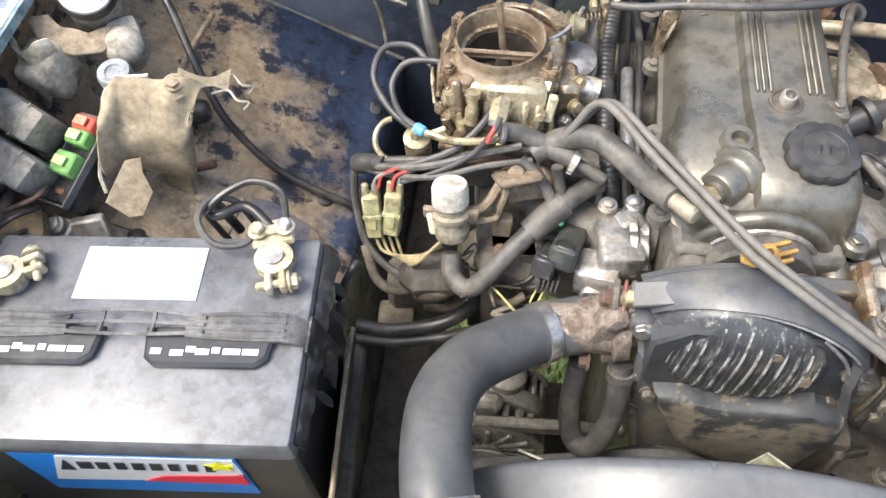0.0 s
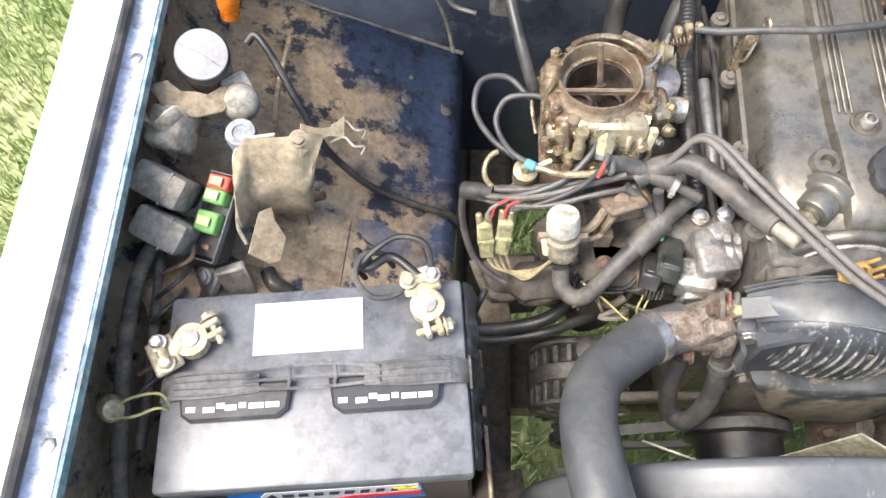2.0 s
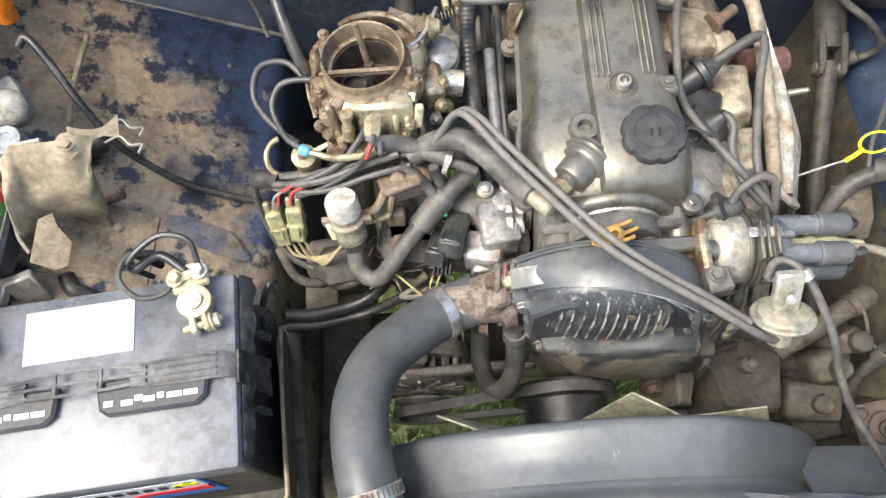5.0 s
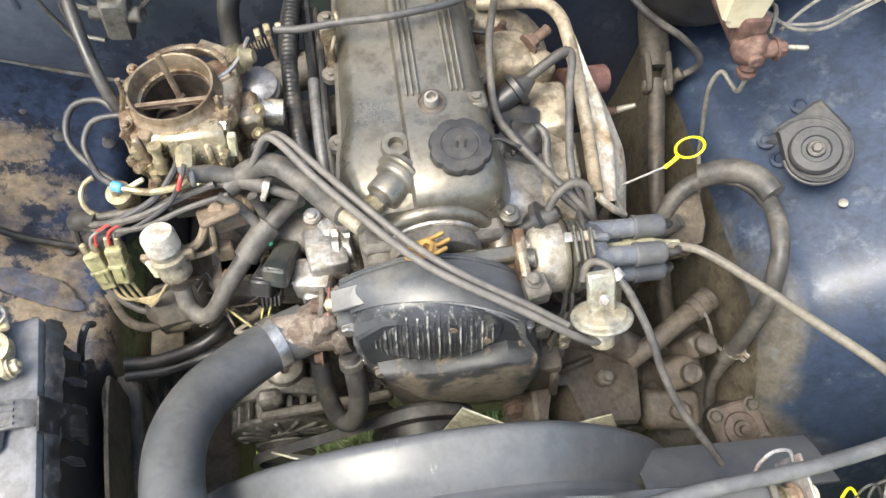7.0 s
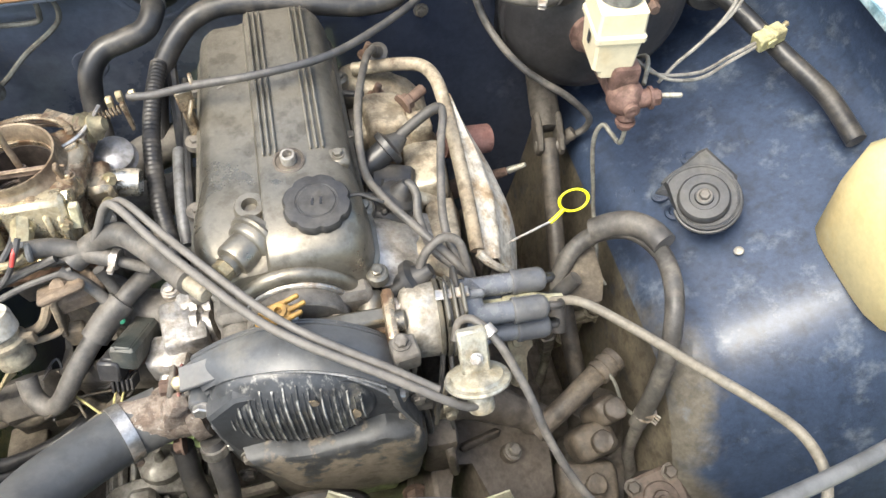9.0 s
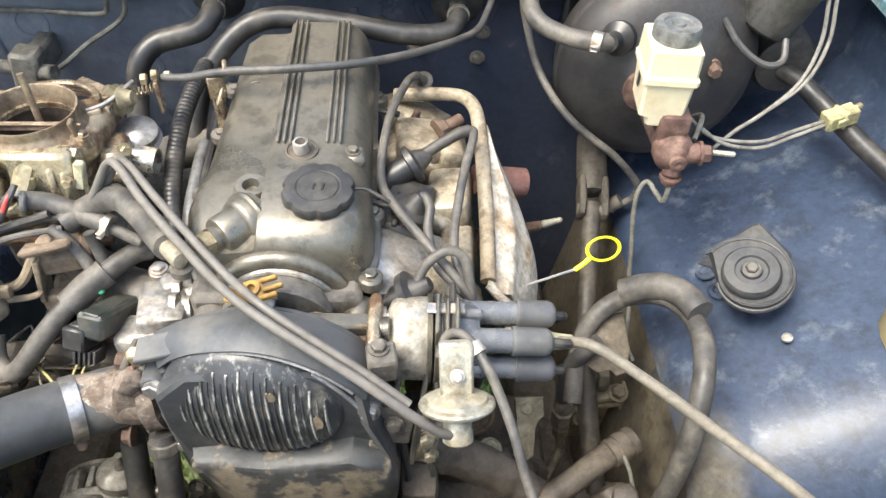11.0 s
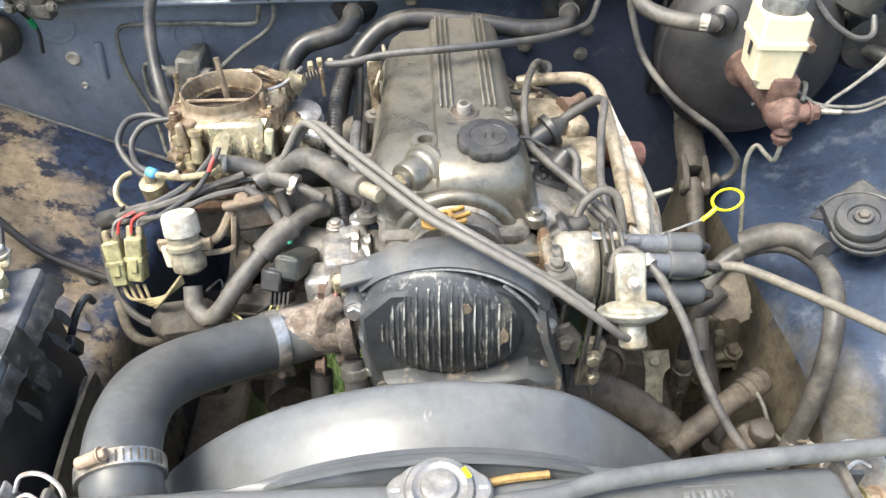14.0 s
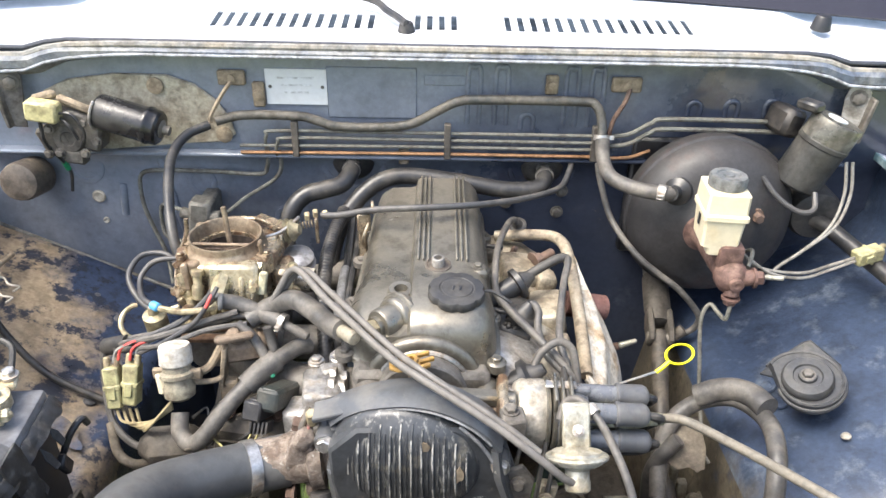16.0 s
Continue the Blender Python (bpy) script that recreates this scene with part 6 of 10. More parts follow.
build_connector((-0.0855, 0.434, 0.829), rot(x=-20, y=3, z=-4), "dusty cream two-way wiring connector")


def build_igniter():
    root = thing("sensor_plug", (0.068, 0.404, 0.82), "dark green-grey sensor plug with two thin wires", "connector")
    R = rot(x=-28, z=-16)
    bm = B()
    box(bm, (0.079, 0.404, 0.842), (0.024, 0.060, 0.022), R, bev=0.003)
    box(bm, (0.0795, 0.402, 0.854), (0.014, 0.042, 0.004), R, bev=0.001)
    roughen(bm, 0.0012, 120)
    part("body", bm, surface("green_grey_plastic", (0.032, 0.037, 0.034), 0.4, 0, (0.10, 0.09, 0.072), 0.55, 0.12, 30), root)
    bm = B()
    box(bm, (0.062, 0.392, 0.836), (0.020, 0.042, 0.020), R, bev=0.002)
    box(bm, (0.062, 0.392, 0.847), (0.012, 0.022, 0.004), R, bev=0.001)
    part("housing", bm, PLASTIC, root)
    part("mark", cyl(B(), (0.070, 0.420, 0.853), (0.070, 0.419, 0.857), 0.003), surface("green_seal", (0.05, 0.35, 0.2), 0.4), root, "green seal")
    for k in range(5):
        part("pin", box(B(), (0.057 + 0.004 * k, 0.374, 0.826), (0.0024, 0.014, 0.012), R, bev=0.0004), PLASTIC, root)


build_igniter()
for dx in (0.0, 0.007):
    hose("sensor_wire", [(0.056 + dx, 0.372, 0.822), (0.05 + dx, 0.36, 0.81), (0.055 + dx, 0.352, 0.80), (0.045, 0.353, 0.795), (0.02, 0.375, 0.80), (0.0, 0.395, 0.795)], 0.0011, surface("yellow_wire", (0.40, 0.36, 0.15), 0.5), "thin yellow sensor wire", "wire", 6)

# hoses and wires between carburettor and valve cover
hose("breather_hose", [(0.040, 0.463, 0.894), (0.062, 0.472, 0.905), (0.088, 0.466, 0.919), (0.112, 0.444, 0.922), (0.132, 0.418, 0.924), (0.150, 0.392, 0.934)], 0.0106, HOSE, "thick dusty rubber breather hose to the valve cover", n=14)
bmx = cyl(B(), (0.147, 0.396, 0.932), (0.164, 0.374, 0.938), 0.0068)
solid("hose_joiner", bmx, surface("tan_joiner", (0.31, 0.275, 0.21), 0.5, 0.3), "tan metal joiner at the breather hose end", "fitting")
hose("vacuum_hose", [(0.008, 0.468, 0.915), (0.03, 0.472, 0.908), (0.055, 0.466, 0.900), (0.078, 0.458, 0.895)], 0.0085, HOSE, "dusty rubber vacuum hose", n=12)
build_clamp((0.077, 0.4585, 0.8953), (0.9, -0.3, -0.2), 0.0095, "spring_clip", "small zinc spring clip on a vacuum hose", 0.006)
solid("tee_fitting", cyl(B(), (0.078, 0.458, 0.893), (0.105, 0.449, 0.883), 0.005), IRON, "grey metal tee fitting", "fitting")
hose("coolant_hose", [(0.102, 0.462, 0.862), (0.09, 0.452, 0.866), (0.068, 0.432, 0.860), (0.045, 0.412, 0.848), (0.022, 0.393, 0.828), (0.002, 0.378, 0.806), (-0.012, 0.378, 0.797), (-0.024, 0.388, 0.803), (-0.026, 0.402, 0.818)], 0.009, HOSE, "bent grey coolant hose", n=14)
hose("hose_sleeve", [(0.072, 0.436, 0.862), (0.058, 0.424, 0.856), (0.044, 0.411, 0.847)], 0.0125, HOSE, "thicker rubber sleeve over the coolant hose", n=16)
hose("vacuum_hose", [(0.062, 0.452, 0.893), (0.066, 0.448, 0.875), (0.070, 0.440, 0.858)], 0.0055, HOSE, "short vertical vacuum hose", n=10)
hose("vacuum_hose", [(0.030, 0.455, 0.895), (0.045, 0.448, 0.885), (0.058, 0.438, 0.870), (0.064, 0.43, 0.86)], 0.0055, HOSE, "short sloping vacuum hose", n=10)
LEADGREY = surface("grey_lead_sleeve", (0.12, 0.113, 0.105), 0.42, 0, (0.165, 0.15, 0.13), 0.53, 0.18, 30, bump=0.12, vary=0.15, grime=0.2)
hose("vacuum_line", [(0.058, 0.466, 0.902), (0.072, 0.470, 0.925), (0.086, 0.474, 0.948), (0.100, 0.462, 0.956), (0.128, 0.425, 0.951), (0.164, 0.383, 0.9455), (0.200, 0.345, 0.938), (0.235, 0.318, 0.932), (0.29, 0.290, 0.912), (0.330, 0.272, 0.890), (0.352, 0.268, 0.872), (0.366, 0.272, 0.862)], 0.0036, LEADGREY, "long grey vacuum line crossing the engine to the distributor", "cable", 10, sub=8)
hose("vacuum_line", [(0.062, 0.472, 0.898), (0.078, 0.477, 0.925), (0.092, 0.480, 0.944), (0.107, 0.466, 0.954), (0.135, 0.431, 0.951), (0.171, 0.389, 0.9455), (0.207, 0.351, 0.938), (0.241, 0.324, 0.931), (0.295, 0.296, 0.910), (0.330, 0.279, 0.891)], 0.0034, LEADGREY, "second grey line tied along the first across the engine", "cable", 10, sub=8)
bmx = B()
mclip = aim((0.217, 0.354, 0.925), (0, -0.25, 1), (1, 0.1, 0))
prism(bmx, [(-0.020, -0.006), (-0.012, -0.010), (-0.002, -0.009), (0.008, -0.006), (0.010, 0.002), (0.004, 0.009), (-0.010, 0.007), (-0.020, 0.001)], 0.005, mclip, 0.0015)
for y0, dx in ((-0.006, 0.010), (0.001, 0.014), (0.008, 0.010)):
    box(bmx, mclip @ Vector((dx, y0, 0.003)), (0.016, 0.0036, 0.005), mclip.to_3x3() @ rot(z=14), bev=0.001)
lathe(bmx, mclip, [(0.0062, 0.004), (0.0062, 0.008), (0.003, 0.0085), (0.0025, 0.005), (0, 0.005)], 14)
solid("cable_clip", bmx, OCHRE, "ochre plastic cable clip holding the lines", "clip")
RNDW = random.Random(5)
WIRES = [
    ([(-0.118, 0.474, 0.848), (-0.09, 0.458, 0.866), (-0.05, 0.452, 0.880), (0.0, 0.458, 0.897), (0.03, 0.462, 0.905)], 0.0045, HOSE),
    ([(-0.120, 0.478, 0.850), (-0.08, 0.466, 0.868), (-0.04, 0.462, 0.880), (0.01, 0.464, 0.896), (0.05, 0.466, 0.898)], 0.004, HOSE),
    ([(-0.121, 0.482, 0.846), (-0.085, 0.472, 0.862), (-0.03, 0.470, 0.874), (0.02, 0.475, 0.888)], 0.004, HOSE_DARK),
    ([(-0.116, 0.470, 0.846), (-0.085, 0.452, 0.862), (-0.045, 0.444, 0.874), (0.0, 0.447, 0.892), (0.04, 0.455, 0.895)], 0.0035, HOSE),
    ([(-0.112, 0.466, 0.850), (-0.07, 0.456, 0.874), (-0.03, 0.462, 0.893), (-0.005, 0.480, 0.912), (0.002, 0.492, 0.926)], 0.0042, RUBBER),
    ([(-0.085, 0.447, 0.856), (-0.05, 0.447, 0.874), (-0.015, 0.452, 0.897), (0.004, 0.459, 0.922), (0.010, 0.468, 0.932)], 0.003, RUBBER),
]
for pts, r, mt in WIRES:
    hose("wire_loom", pts, r * 0.84, mt, "grey wiring running from the loom to the carburettor", "wire", 8)
hose("wire_loom", [(-0.121, 0.478, 0.848), (-0.130, 0.472, 0.835), (-0.128, 0.455, 0.80), (-0.115, 0.43, 0.775), (-0.085, 0.41, 0.762), (-0.05, 0.405, 0.765)], 0.004, RUBBER, "dark loom dropping beside the connectors", "wire", 8)
hose("loom_tape", [(-0.128, 0.480, 0.842), (-0.112, 0.474, 0.850), (-0.095, 0.467, 0.858)], 0.010, HOSE_DARK, "black tape wrapped loom end", "wire", 12)
for k, (p0, mt) in enumerate((((-0.104, 0.440, 0.852), surface("grey_wire", (0.22, 0.21, 0.185), 0.5)), ((-0.099, 0.442, 0.854), REDWIRE), ((-0.086, 0.441, 0.855), REDWIRE), ((-0.081, 0.443, 0.854), surface("grey_wire", (0.3, 0.28, 0.24), 0.5)))):
    hose("connector_wire", [p0, (p0[0] + 0.004, p0[1] + 0.006, p0[2] + 0.012), (p0[0] + 0.02, p0[1] + 0.012, p0[2] + 0.018)], 0.0016, mt, "thin wire leaving a cream connector", "wire", 6)
for k in range(4):
    hose("connector_wire", [(-0.104 + 0.007 * k, 0.424, 0.803), (-0.092 + 0.006 * k, 0.410, 0.796 - 0.003 * k), (-0.06, 0.405 - 0.003 * k, 0.802), (-0.036, 0.408, 0.818 + 0.003 * k)], 0.0016, surface("tan_wire", (0.34, 0.28, 0.16), 0.5), "thin tan wire from connector to solenoid", "wire", 6)
hose("red_sleeve", [(0.000, 0.452, 0.916), (0.004, 0.458, 0.924), (0.008, 0.466, 0.928)], 0.0019, REDWIRE, "short red plastic wire sleeve", "wire", 8)
solid("hose_ferrule", cyl(B(), (0.010, 0.464, 0.916), (0.015, 0.465, 0.915), 0.0088), PLASTIC_GREY, "grey plastic ferrule on a vacuum hose", "fitting")
hose("vacuum_line", [(-0.063, 0.475, 0.902), (-0.080, 0.490, 0.900), (-0.092, 0.512, 0.898), (-0.096, 0.53, 0.905), (-0.085, 0.545, 0.915), (-0.06, 0.545, 0.92), (-0.045, 0.54, 0.92)], 0.0031, RUBBER, "black vacuum line looping beside the carburettor", n=10)
hose("vacuum_line", [(-0.075, 0.50, 0.875), (-0.10, 0.52, 0.88), (-0.118, 0.545, 0.895), (-0.112, 0.575, 0.905), (-0.085, 0.580, 0.905), (-0.065, 0.562, 0.90), (-0.05, 0.55, 0.893)], 0.0034, RUBBER, "second black vacuum line curling beside the carburettor", n=10)
solid("blue_clip", cyl(B(), (-0.067, 0.477, 0.9025), (-0.057, 0.4715, 0.9015), 0.0050), BLUE, "small blue plastic hose clip", "clip")
solid("brass_pipe", tube(B(), [(-0.057, 0.472, 0.901), (-0.03, 0.463, 0.903), (0.0, 0.462, 0.908), (0.01, 0.463, 0.914)], 0.0035, 8), BRASS, "brass vacuum pipe with blue clip", "pipe")
bmx = B()
ring(bmx, aim((-0.088, 0.487, 0.872), (0.25, -0.6, 0.75)), 0.020, 0.0028, 26, 8, 0, 250)
solid("fuel_pipe_loop", bmx, BRASS, "curved brass fuel pipe", "pipe")
bmx = lathe(B(), aim((-0.066, 0.482, 0.862), (0, -0.2, 1)), [(0.006, 0), (0.0125, 0.003), (0.0125, 0.028), (0.006, 0.031), (0.004, 0.04), (0, 0.04)], 20)
solid("fuel_filter", bmx, BRASS, "small yellow-zinc fuel filter below the carburettor", "filter")
hose("corrugated_conduit", [(0.115, 0.70, 0.905), (0.108, 0.65, 0.900), (0.104, 0.60, 0.888), (0.106, 0.54, 0.868), (0.115, 0.49, 0.845), (0.12, 0.45, 0.82)], 0.0088, HOSE_DARK, "corrugated black wiring conduit beside the valve cover", "conduit", 14, ribs=0.045, pitch=0.005)
hose("wire_loom", [(0.135, 0.70, 0.88), (0.138, 0.62, 0.885), (0.137, 0.53, 0.872), (0.14, 0.46, 0.85), (0.142, 0.42, 0.83)], 0.004, HOSE_DARK, "dark wire running down beside the cylinder head", "wire", 8)
hose("wire_loom", [(0.125, 0.72, 0.90), (0.126, 0.62, 0.86), (0.128, 0.53, 0.84), (0.135, 0.45, 0.83)], 0.006, HOSE_DARK, "black loom beside the cylinder head", "wire", 8)
solid("fuel_rail_pipe", tube(B(), [(0.127, 0.60, 0.875), (0.127, 0.56, 0.872), (0.128, 0.515, 0.866), (0.13, 0.49, 0.858)], 0.0065, 12), surface("grey_pipe", (0.20, 0.20, 0.20), 0.45, 0.5), "grey metal pipe beside the cylinder head", "pipe")
hose("black_vacuum_pipe", [(-0.062, 0.737, 1.010), (-0.085, 0.715, 1.004), (-0.094, 0.68, 0.992), (-0.086, 0.63, 0.975), (-0.070, 0.575, 0.945), (-0.058, 0.553, 0.915), (-0.052, 0.55, 0.885)], 0.0063, HOSE_DARK, "black rubber vacuum hose from firewall pipe to carburettor", n=14)


# throttle cable and its clips
CABLE = [(0.428, 0.772, 0.957), (0.420, 0.75, 0.945), (0.403, 0.72, 0.935), (0.35, 0.66, 0.948), (0.29, 0.602, 0.967), (0.222, 0.586, 0.9695), (0.167, 0.590, 0.964), (0.125, 0.600, 0.951), (0.10, 0.608, 0.946)]
hose("throttle_cable", CABLE, 0.0040, RUBBER, "black throttle cable crossing the valve cover", "cable", 10, sub=8)
bmx = B()
box(bmx, (0.152, 0.596, 0.945), (0.016, 0.010, 0.024), rot(z=10), bev=0.0015)
tube(bmx, [(0.158, 0.593, 0.945), (0.152, 0.585, 0.93), (0.15, 0.593, 0.915)], 0.0018, 6)
ring(bmx, aim((0.163, 0.596, 0.9635), (1, 0.15, 0)), 0.0065, 0.002, 16, 6)
box(bmx, (0.150, 0.600, 0.920), (0.010, 0.012, 0.05), bev=0.002)
solid("cable_bracket", bmx, CARB, "small zinc bracket holding the throttle cable", "bracket")


# ---- exhaust side ----
def build_exhaust():
    root = thing("exhaust_manifold", (0.36, 0.54, 0.78), "cream-brown exhaust manifold with rusty heat shields", "manifold")
    bm = B()
    box(bm, (0.345, 0.555, 0.80), (0.075, 0.28, 0.06), bev=0.02, seg=2)
    part("log", bm, RUST, root)
    for y in (0.440, 0.530, 0.610, 0.680):
        bm = B()
        secs = []
        for x, w, z0, z1 in ((0.304, 0.050, 0.822, 0.872), (0.316, 0.052, 0.820, 0.876), (0.332, 0.044, 0.812, 0.874), (0.354, 0.048, 0.805, 0.872), (0.378, 0.054, 0.795, 0.856), (0.396, 0.056, 0.785, 0.835)):
            secs.append([Vector((x, y - 0.25 * (x - 0.30) + a, (z0 + z1) / 2 + b)) for a, b in oval(w, z1 - z0, 28, 5.0)])
        loft(bm, secs)
        part("port_casting", roughen(bm, 0.0016, 70), SHIELD, root, "cream-brown cast port", angle=60)
        part("nut", bolt(B(), (0.336, y + 0.034, 0.866), (0.5, 0, 1), 0.0075, 0.012), RUST, root)
        part("stud", cyl(B(), (0.336, y + 0.034, 0.872), (0.342, y + 0.034, 0.886), 0.004), RUST, root)
    for c, sz, t in (((0.339, 0.604, 0.868), (0.044, 0.056, 0.040), 8), ((0.371, 0.532, 0.858), (0.042, 0.062, 0.036), -10), ((0.372, 0.590, 0.862), (0.026, 0.030, 0.040), 14), ((0.376, 0.470, 0.842), (0.030, 0.050, 0.040), -6)):
        part("cast_boss", roughen(box(B(), c, sz, rot(y=t, z=t * 0.6), bev=0.007, seg=2), 0.0016, 60, 2), SHIELD, root, "tan cast boss of the manifold", angle=60)
    # bright front cover plate beside the valve cover
    bm = B()

    def front(u, v):
        x = 0.303 + 0.058 * u
        y = 0.388 + 0.080 * v + 0.012 * u
        return (x, y, 0.884 - 0.026 * u ** 1.6 + 0.004 * math.sin(3 * v) + 0.0022 * noise.noise(Vector((x, y, 0.3)) * 60))

    part("front_plate", sheet(bm, front, 18, 16, 0.003), ALU_BRIGHT, root, "bright bare-metal front plate", angle=60)
    # outer shield: narrow dented sheet that widens forward, with a turned-down flange
    near = glide([(0.402, 0.602, 0.895), (0.404, 0.545, 0.886), (0.403, 0.480, 0.867), (0.400, 0.425, 0.849)], 8)
    far = glide([(0.412, 0.602, 0.880), (0.431, 0.552, 0.854), (0.449, 0.500, 0.826), (0.438, 0.432, 0.803)], 8)

    def fn(u, v):
        k = min(int(u * 24 + 0.5), 24)
        a, b = near[k], far[k]
        wob = Vector((0.0012, 0, 0.0022)) * noise.noise(Vector((u * 5, v * 2, 0.7)))
        if v < 0.62:
            q = v / 0.62
            ridge = 0.0055 * math.exp(-((q - 0.5) / 0.12) ** 2) + 0.003 * math.sin(math.pi * q)
            return a.lerp(b, q) + Vector((0.3 * ridge, 0, ridge)) + wob
        q = (v - 0.62) / 0.38
        return b + Vector((0.010 * math.sin(1.57 * q), 0.0, -0.050 * q)) + wob * 1.5

    white_shield = surface("white_shield", (0.60, 0.56, 0.48), 0.5, 0.2, (0.33, 0.245, 0.155), 0.55, 0.08, 30, third=(0.17, 0.095, 0.06), third_at=0.64, third_soft=0.05, streak=(1.6, 0.6, 1.6), bump=0.35, grime=0.45)
    part("heat_shield", sheet(B(), fn, 24, 20, -0.0022), white_shield, root, "dented whitish heat shield with rust streaks", angle=50)
    part("curled_lip", tube(B(), [(0.401, 0.428, 0.850), (0.410, 0.422, 0.842), (0.420, 0.420, 0.832), (0.432, 0.424, 0.816), (0.440, 0.430, 0.800)], 0.0042, 8), white_shield, root, "curled front lip")
    bm = hollow(B(), (0.400, 0.590, 0.836), (0.455, 0.600, 0.823), 0.0165, 0.003, 24)
    part("stub_pipe", bm, surface("red_rust", (0.18, 0.10, 0.088), 0.8, 0.1, (0.13, 0.06, 0.05), 0.5, 0.12, 40, bump=0.3), root, "rust-red hollow stub pipe")
    part("sensor_nut", bolt(B(), (0.452, 0.602, 0.750), (1, -0.25, 0.55), 0.011, 0.010), RUST, root)
    part("oxygen_sensor", cyl(B(), (0.456, 0.601, 0.752), (0.482, 0.5945, 0.767), 0.0075, 0.005), RUST, root, "rusty sensor stem")
    part("sensor_tip", cyl(B(), (0.482, 0.5945, 0.767), (0.502, 0.589, 0.780), 0.0045, 0.003), surface("pale_zinc", (0.44, 0.425, 0.36), 0.36, 0.5, (0.28, 0.24, 0.16), 0.55, 0.12, 40), root, "pale sensor tip")
    part("sensor_boss", cyl(B(), (0.41, 0.604, 0.735), (0.455, 0.6015, 0.7515), 0.012), RUST, root)
    part("pipe_union", bolt(B(), (0.360, 0.604, 0.888), (1, 0.6, 0.2), 0.009, 0.012), RUST, root)
    part("union_stem", cyl(B(), (0.367, 0.608, 0.889), (0.386, 0.620, 0.893), 0.006), RUST, root)
    bm = B()
    tube(bm, [(0.36, 0.56, 0.77), (0.37, 0.58, 0.65), (0.37, 0.62, 0.5), (0.35, 0.66, 0.36)], 0.026, 14)
    part("down_pipe", bm, RUST, root)


build_exhaust()
hose("air_pipe", [(0.318, 0.676, 0.884), (0.340, 0.668, 0.890), (0.367, 0.661, 0.895), (0.389, 0.648, 0.900), (0.399, 0.625, 0.902), (0.402, 0.595, 0.898), (0.403, 0.545, 0.886), (0.403, 0.485, 0.866), (0.401, 0.432, 0.850)], 0.0072, SHIELD, "bent cream-tan steel air pipe along the manifold", "pipe", 16)


def build_lead(pts, boot_at, boot_dir, label, k=1.0):
    root = thing("spark_plug_lead", boot_at, label, "ignition lead", "spark plug leads")
    part("lead", tube(B(), pts, 0.0042, 10, 8), HOSE, root)
    m = aim(boot_at, boot_dir) @ Matrix.Scale(k, 4)
    part("boot", lathe(B(), m, [(0.012, -0.05), (0.0125, -0.004), (0.0185, -0.003), (0.019, 0.003), (0.012, 0.006), (0.0075, 0.016), (0.0055, 0.020), (0, 0.02)], 22), HOSE_DARK, root, "black rubber boot")


TAIL = [(0.384, 0.390, 0.868), (0.392, 0.378, 0.852)]
build_lead([(0.335, 0.392, 0.887), (0.345, 0.403, 0.903), (0.362, 0.410, 0.911), (0.375, 0.407, 0.905), (0.380, 0.398, 0.888)] + TAIL, (0.331, 0.392, 0.880), (0.80, 0.05, 0.55), "grey front spark plug lead with a black boot")
build_lead([(0.338, 0.478, 0.902), (0.344, 0.478, 0.910), (0.349, 0.466, 0.907), (0.347, 0.447, 0.897), (0.353, 0.416, 0.890), (0.370, 0.399, 0.880)] + TAIL, (0.334, 0.478, 0.893), (0.45, 0.05, 0.9), "short grey spark plug lead with a black boot")
build_lead([(0.340, 0.540, 0.903), (0.357, 0.548, 0.911), (0.378, 0.557, 0.919), (0.391, 0.560, 0.921), (0.391, 0.546, 0.920), (0.384, 0.522, 0.915), (0.374, 0.475, 0.905), (0.369, 0.440, 0.895), (0.372, 0.412, 0.885)] + TAIL, (0.334, 0.537, 0.898), (0.85, 0.35, 0.40), "grey spark plug lead bent over the manifold")
build_lead([(0.346, 0.676, 0.903), (0.340, 0.670, 0.912), (0.329, 0.645, 0.917), (0.312, 0.580, 0.917), (0.306, 0.507, 0.908), (0.320, 0.468, 0.906), (0.345, 0.430, 0.900), (0.371, 0.400, 0.886)] + TAIL, (0.347, 0.680, 0.898), (-0.2, -0.4, 0.7), "long grey spark plug lead running along the valve cover", 0.62)
hose("lead_sleeve", [(0.340, 0.540, 0.903), (0.357, 0.548, 0.911), (0.378, 0.557, 0.919), (0.389, 0.560, 0.921)], 0.0055, HOSE_DARK, "black rubber sleeve on a spark plug lead", n=12)
for y, x in ((0.478, 0.318), (0.62, 0.316)):
    solid("lead_holder", box(B(), (x - 0.008, y, 0.9), (0.03, 0.006, 0.005), rot(z=-15), bev=0.001), HOSE_DARK, "black plastic lead holder clipped to the valve cover", "clip")


bmx = B()
box(bmx, (0.328, 0.496, 0.878), (0.044, 0.070, 0.018), rot(z=-14, y=10), bev=0.004)
box(bmx, (0.330, 0.488, 0.889), (0.024, 0.030, 0.006), rot(z=-14, y=10), bev=0.002)
for k in range(3):
    cyl(bmx, (0.318 + 0.008 * k, 0.468, 0.884 - 0.002 * k), (0.318 + 0.008 * k, 0.466, 0.892 - 0.002 * k), 0.003)
solid("lead_clip_block", bmx, PLASTIC, "glossy black plastic block between the plug leads", "clip")


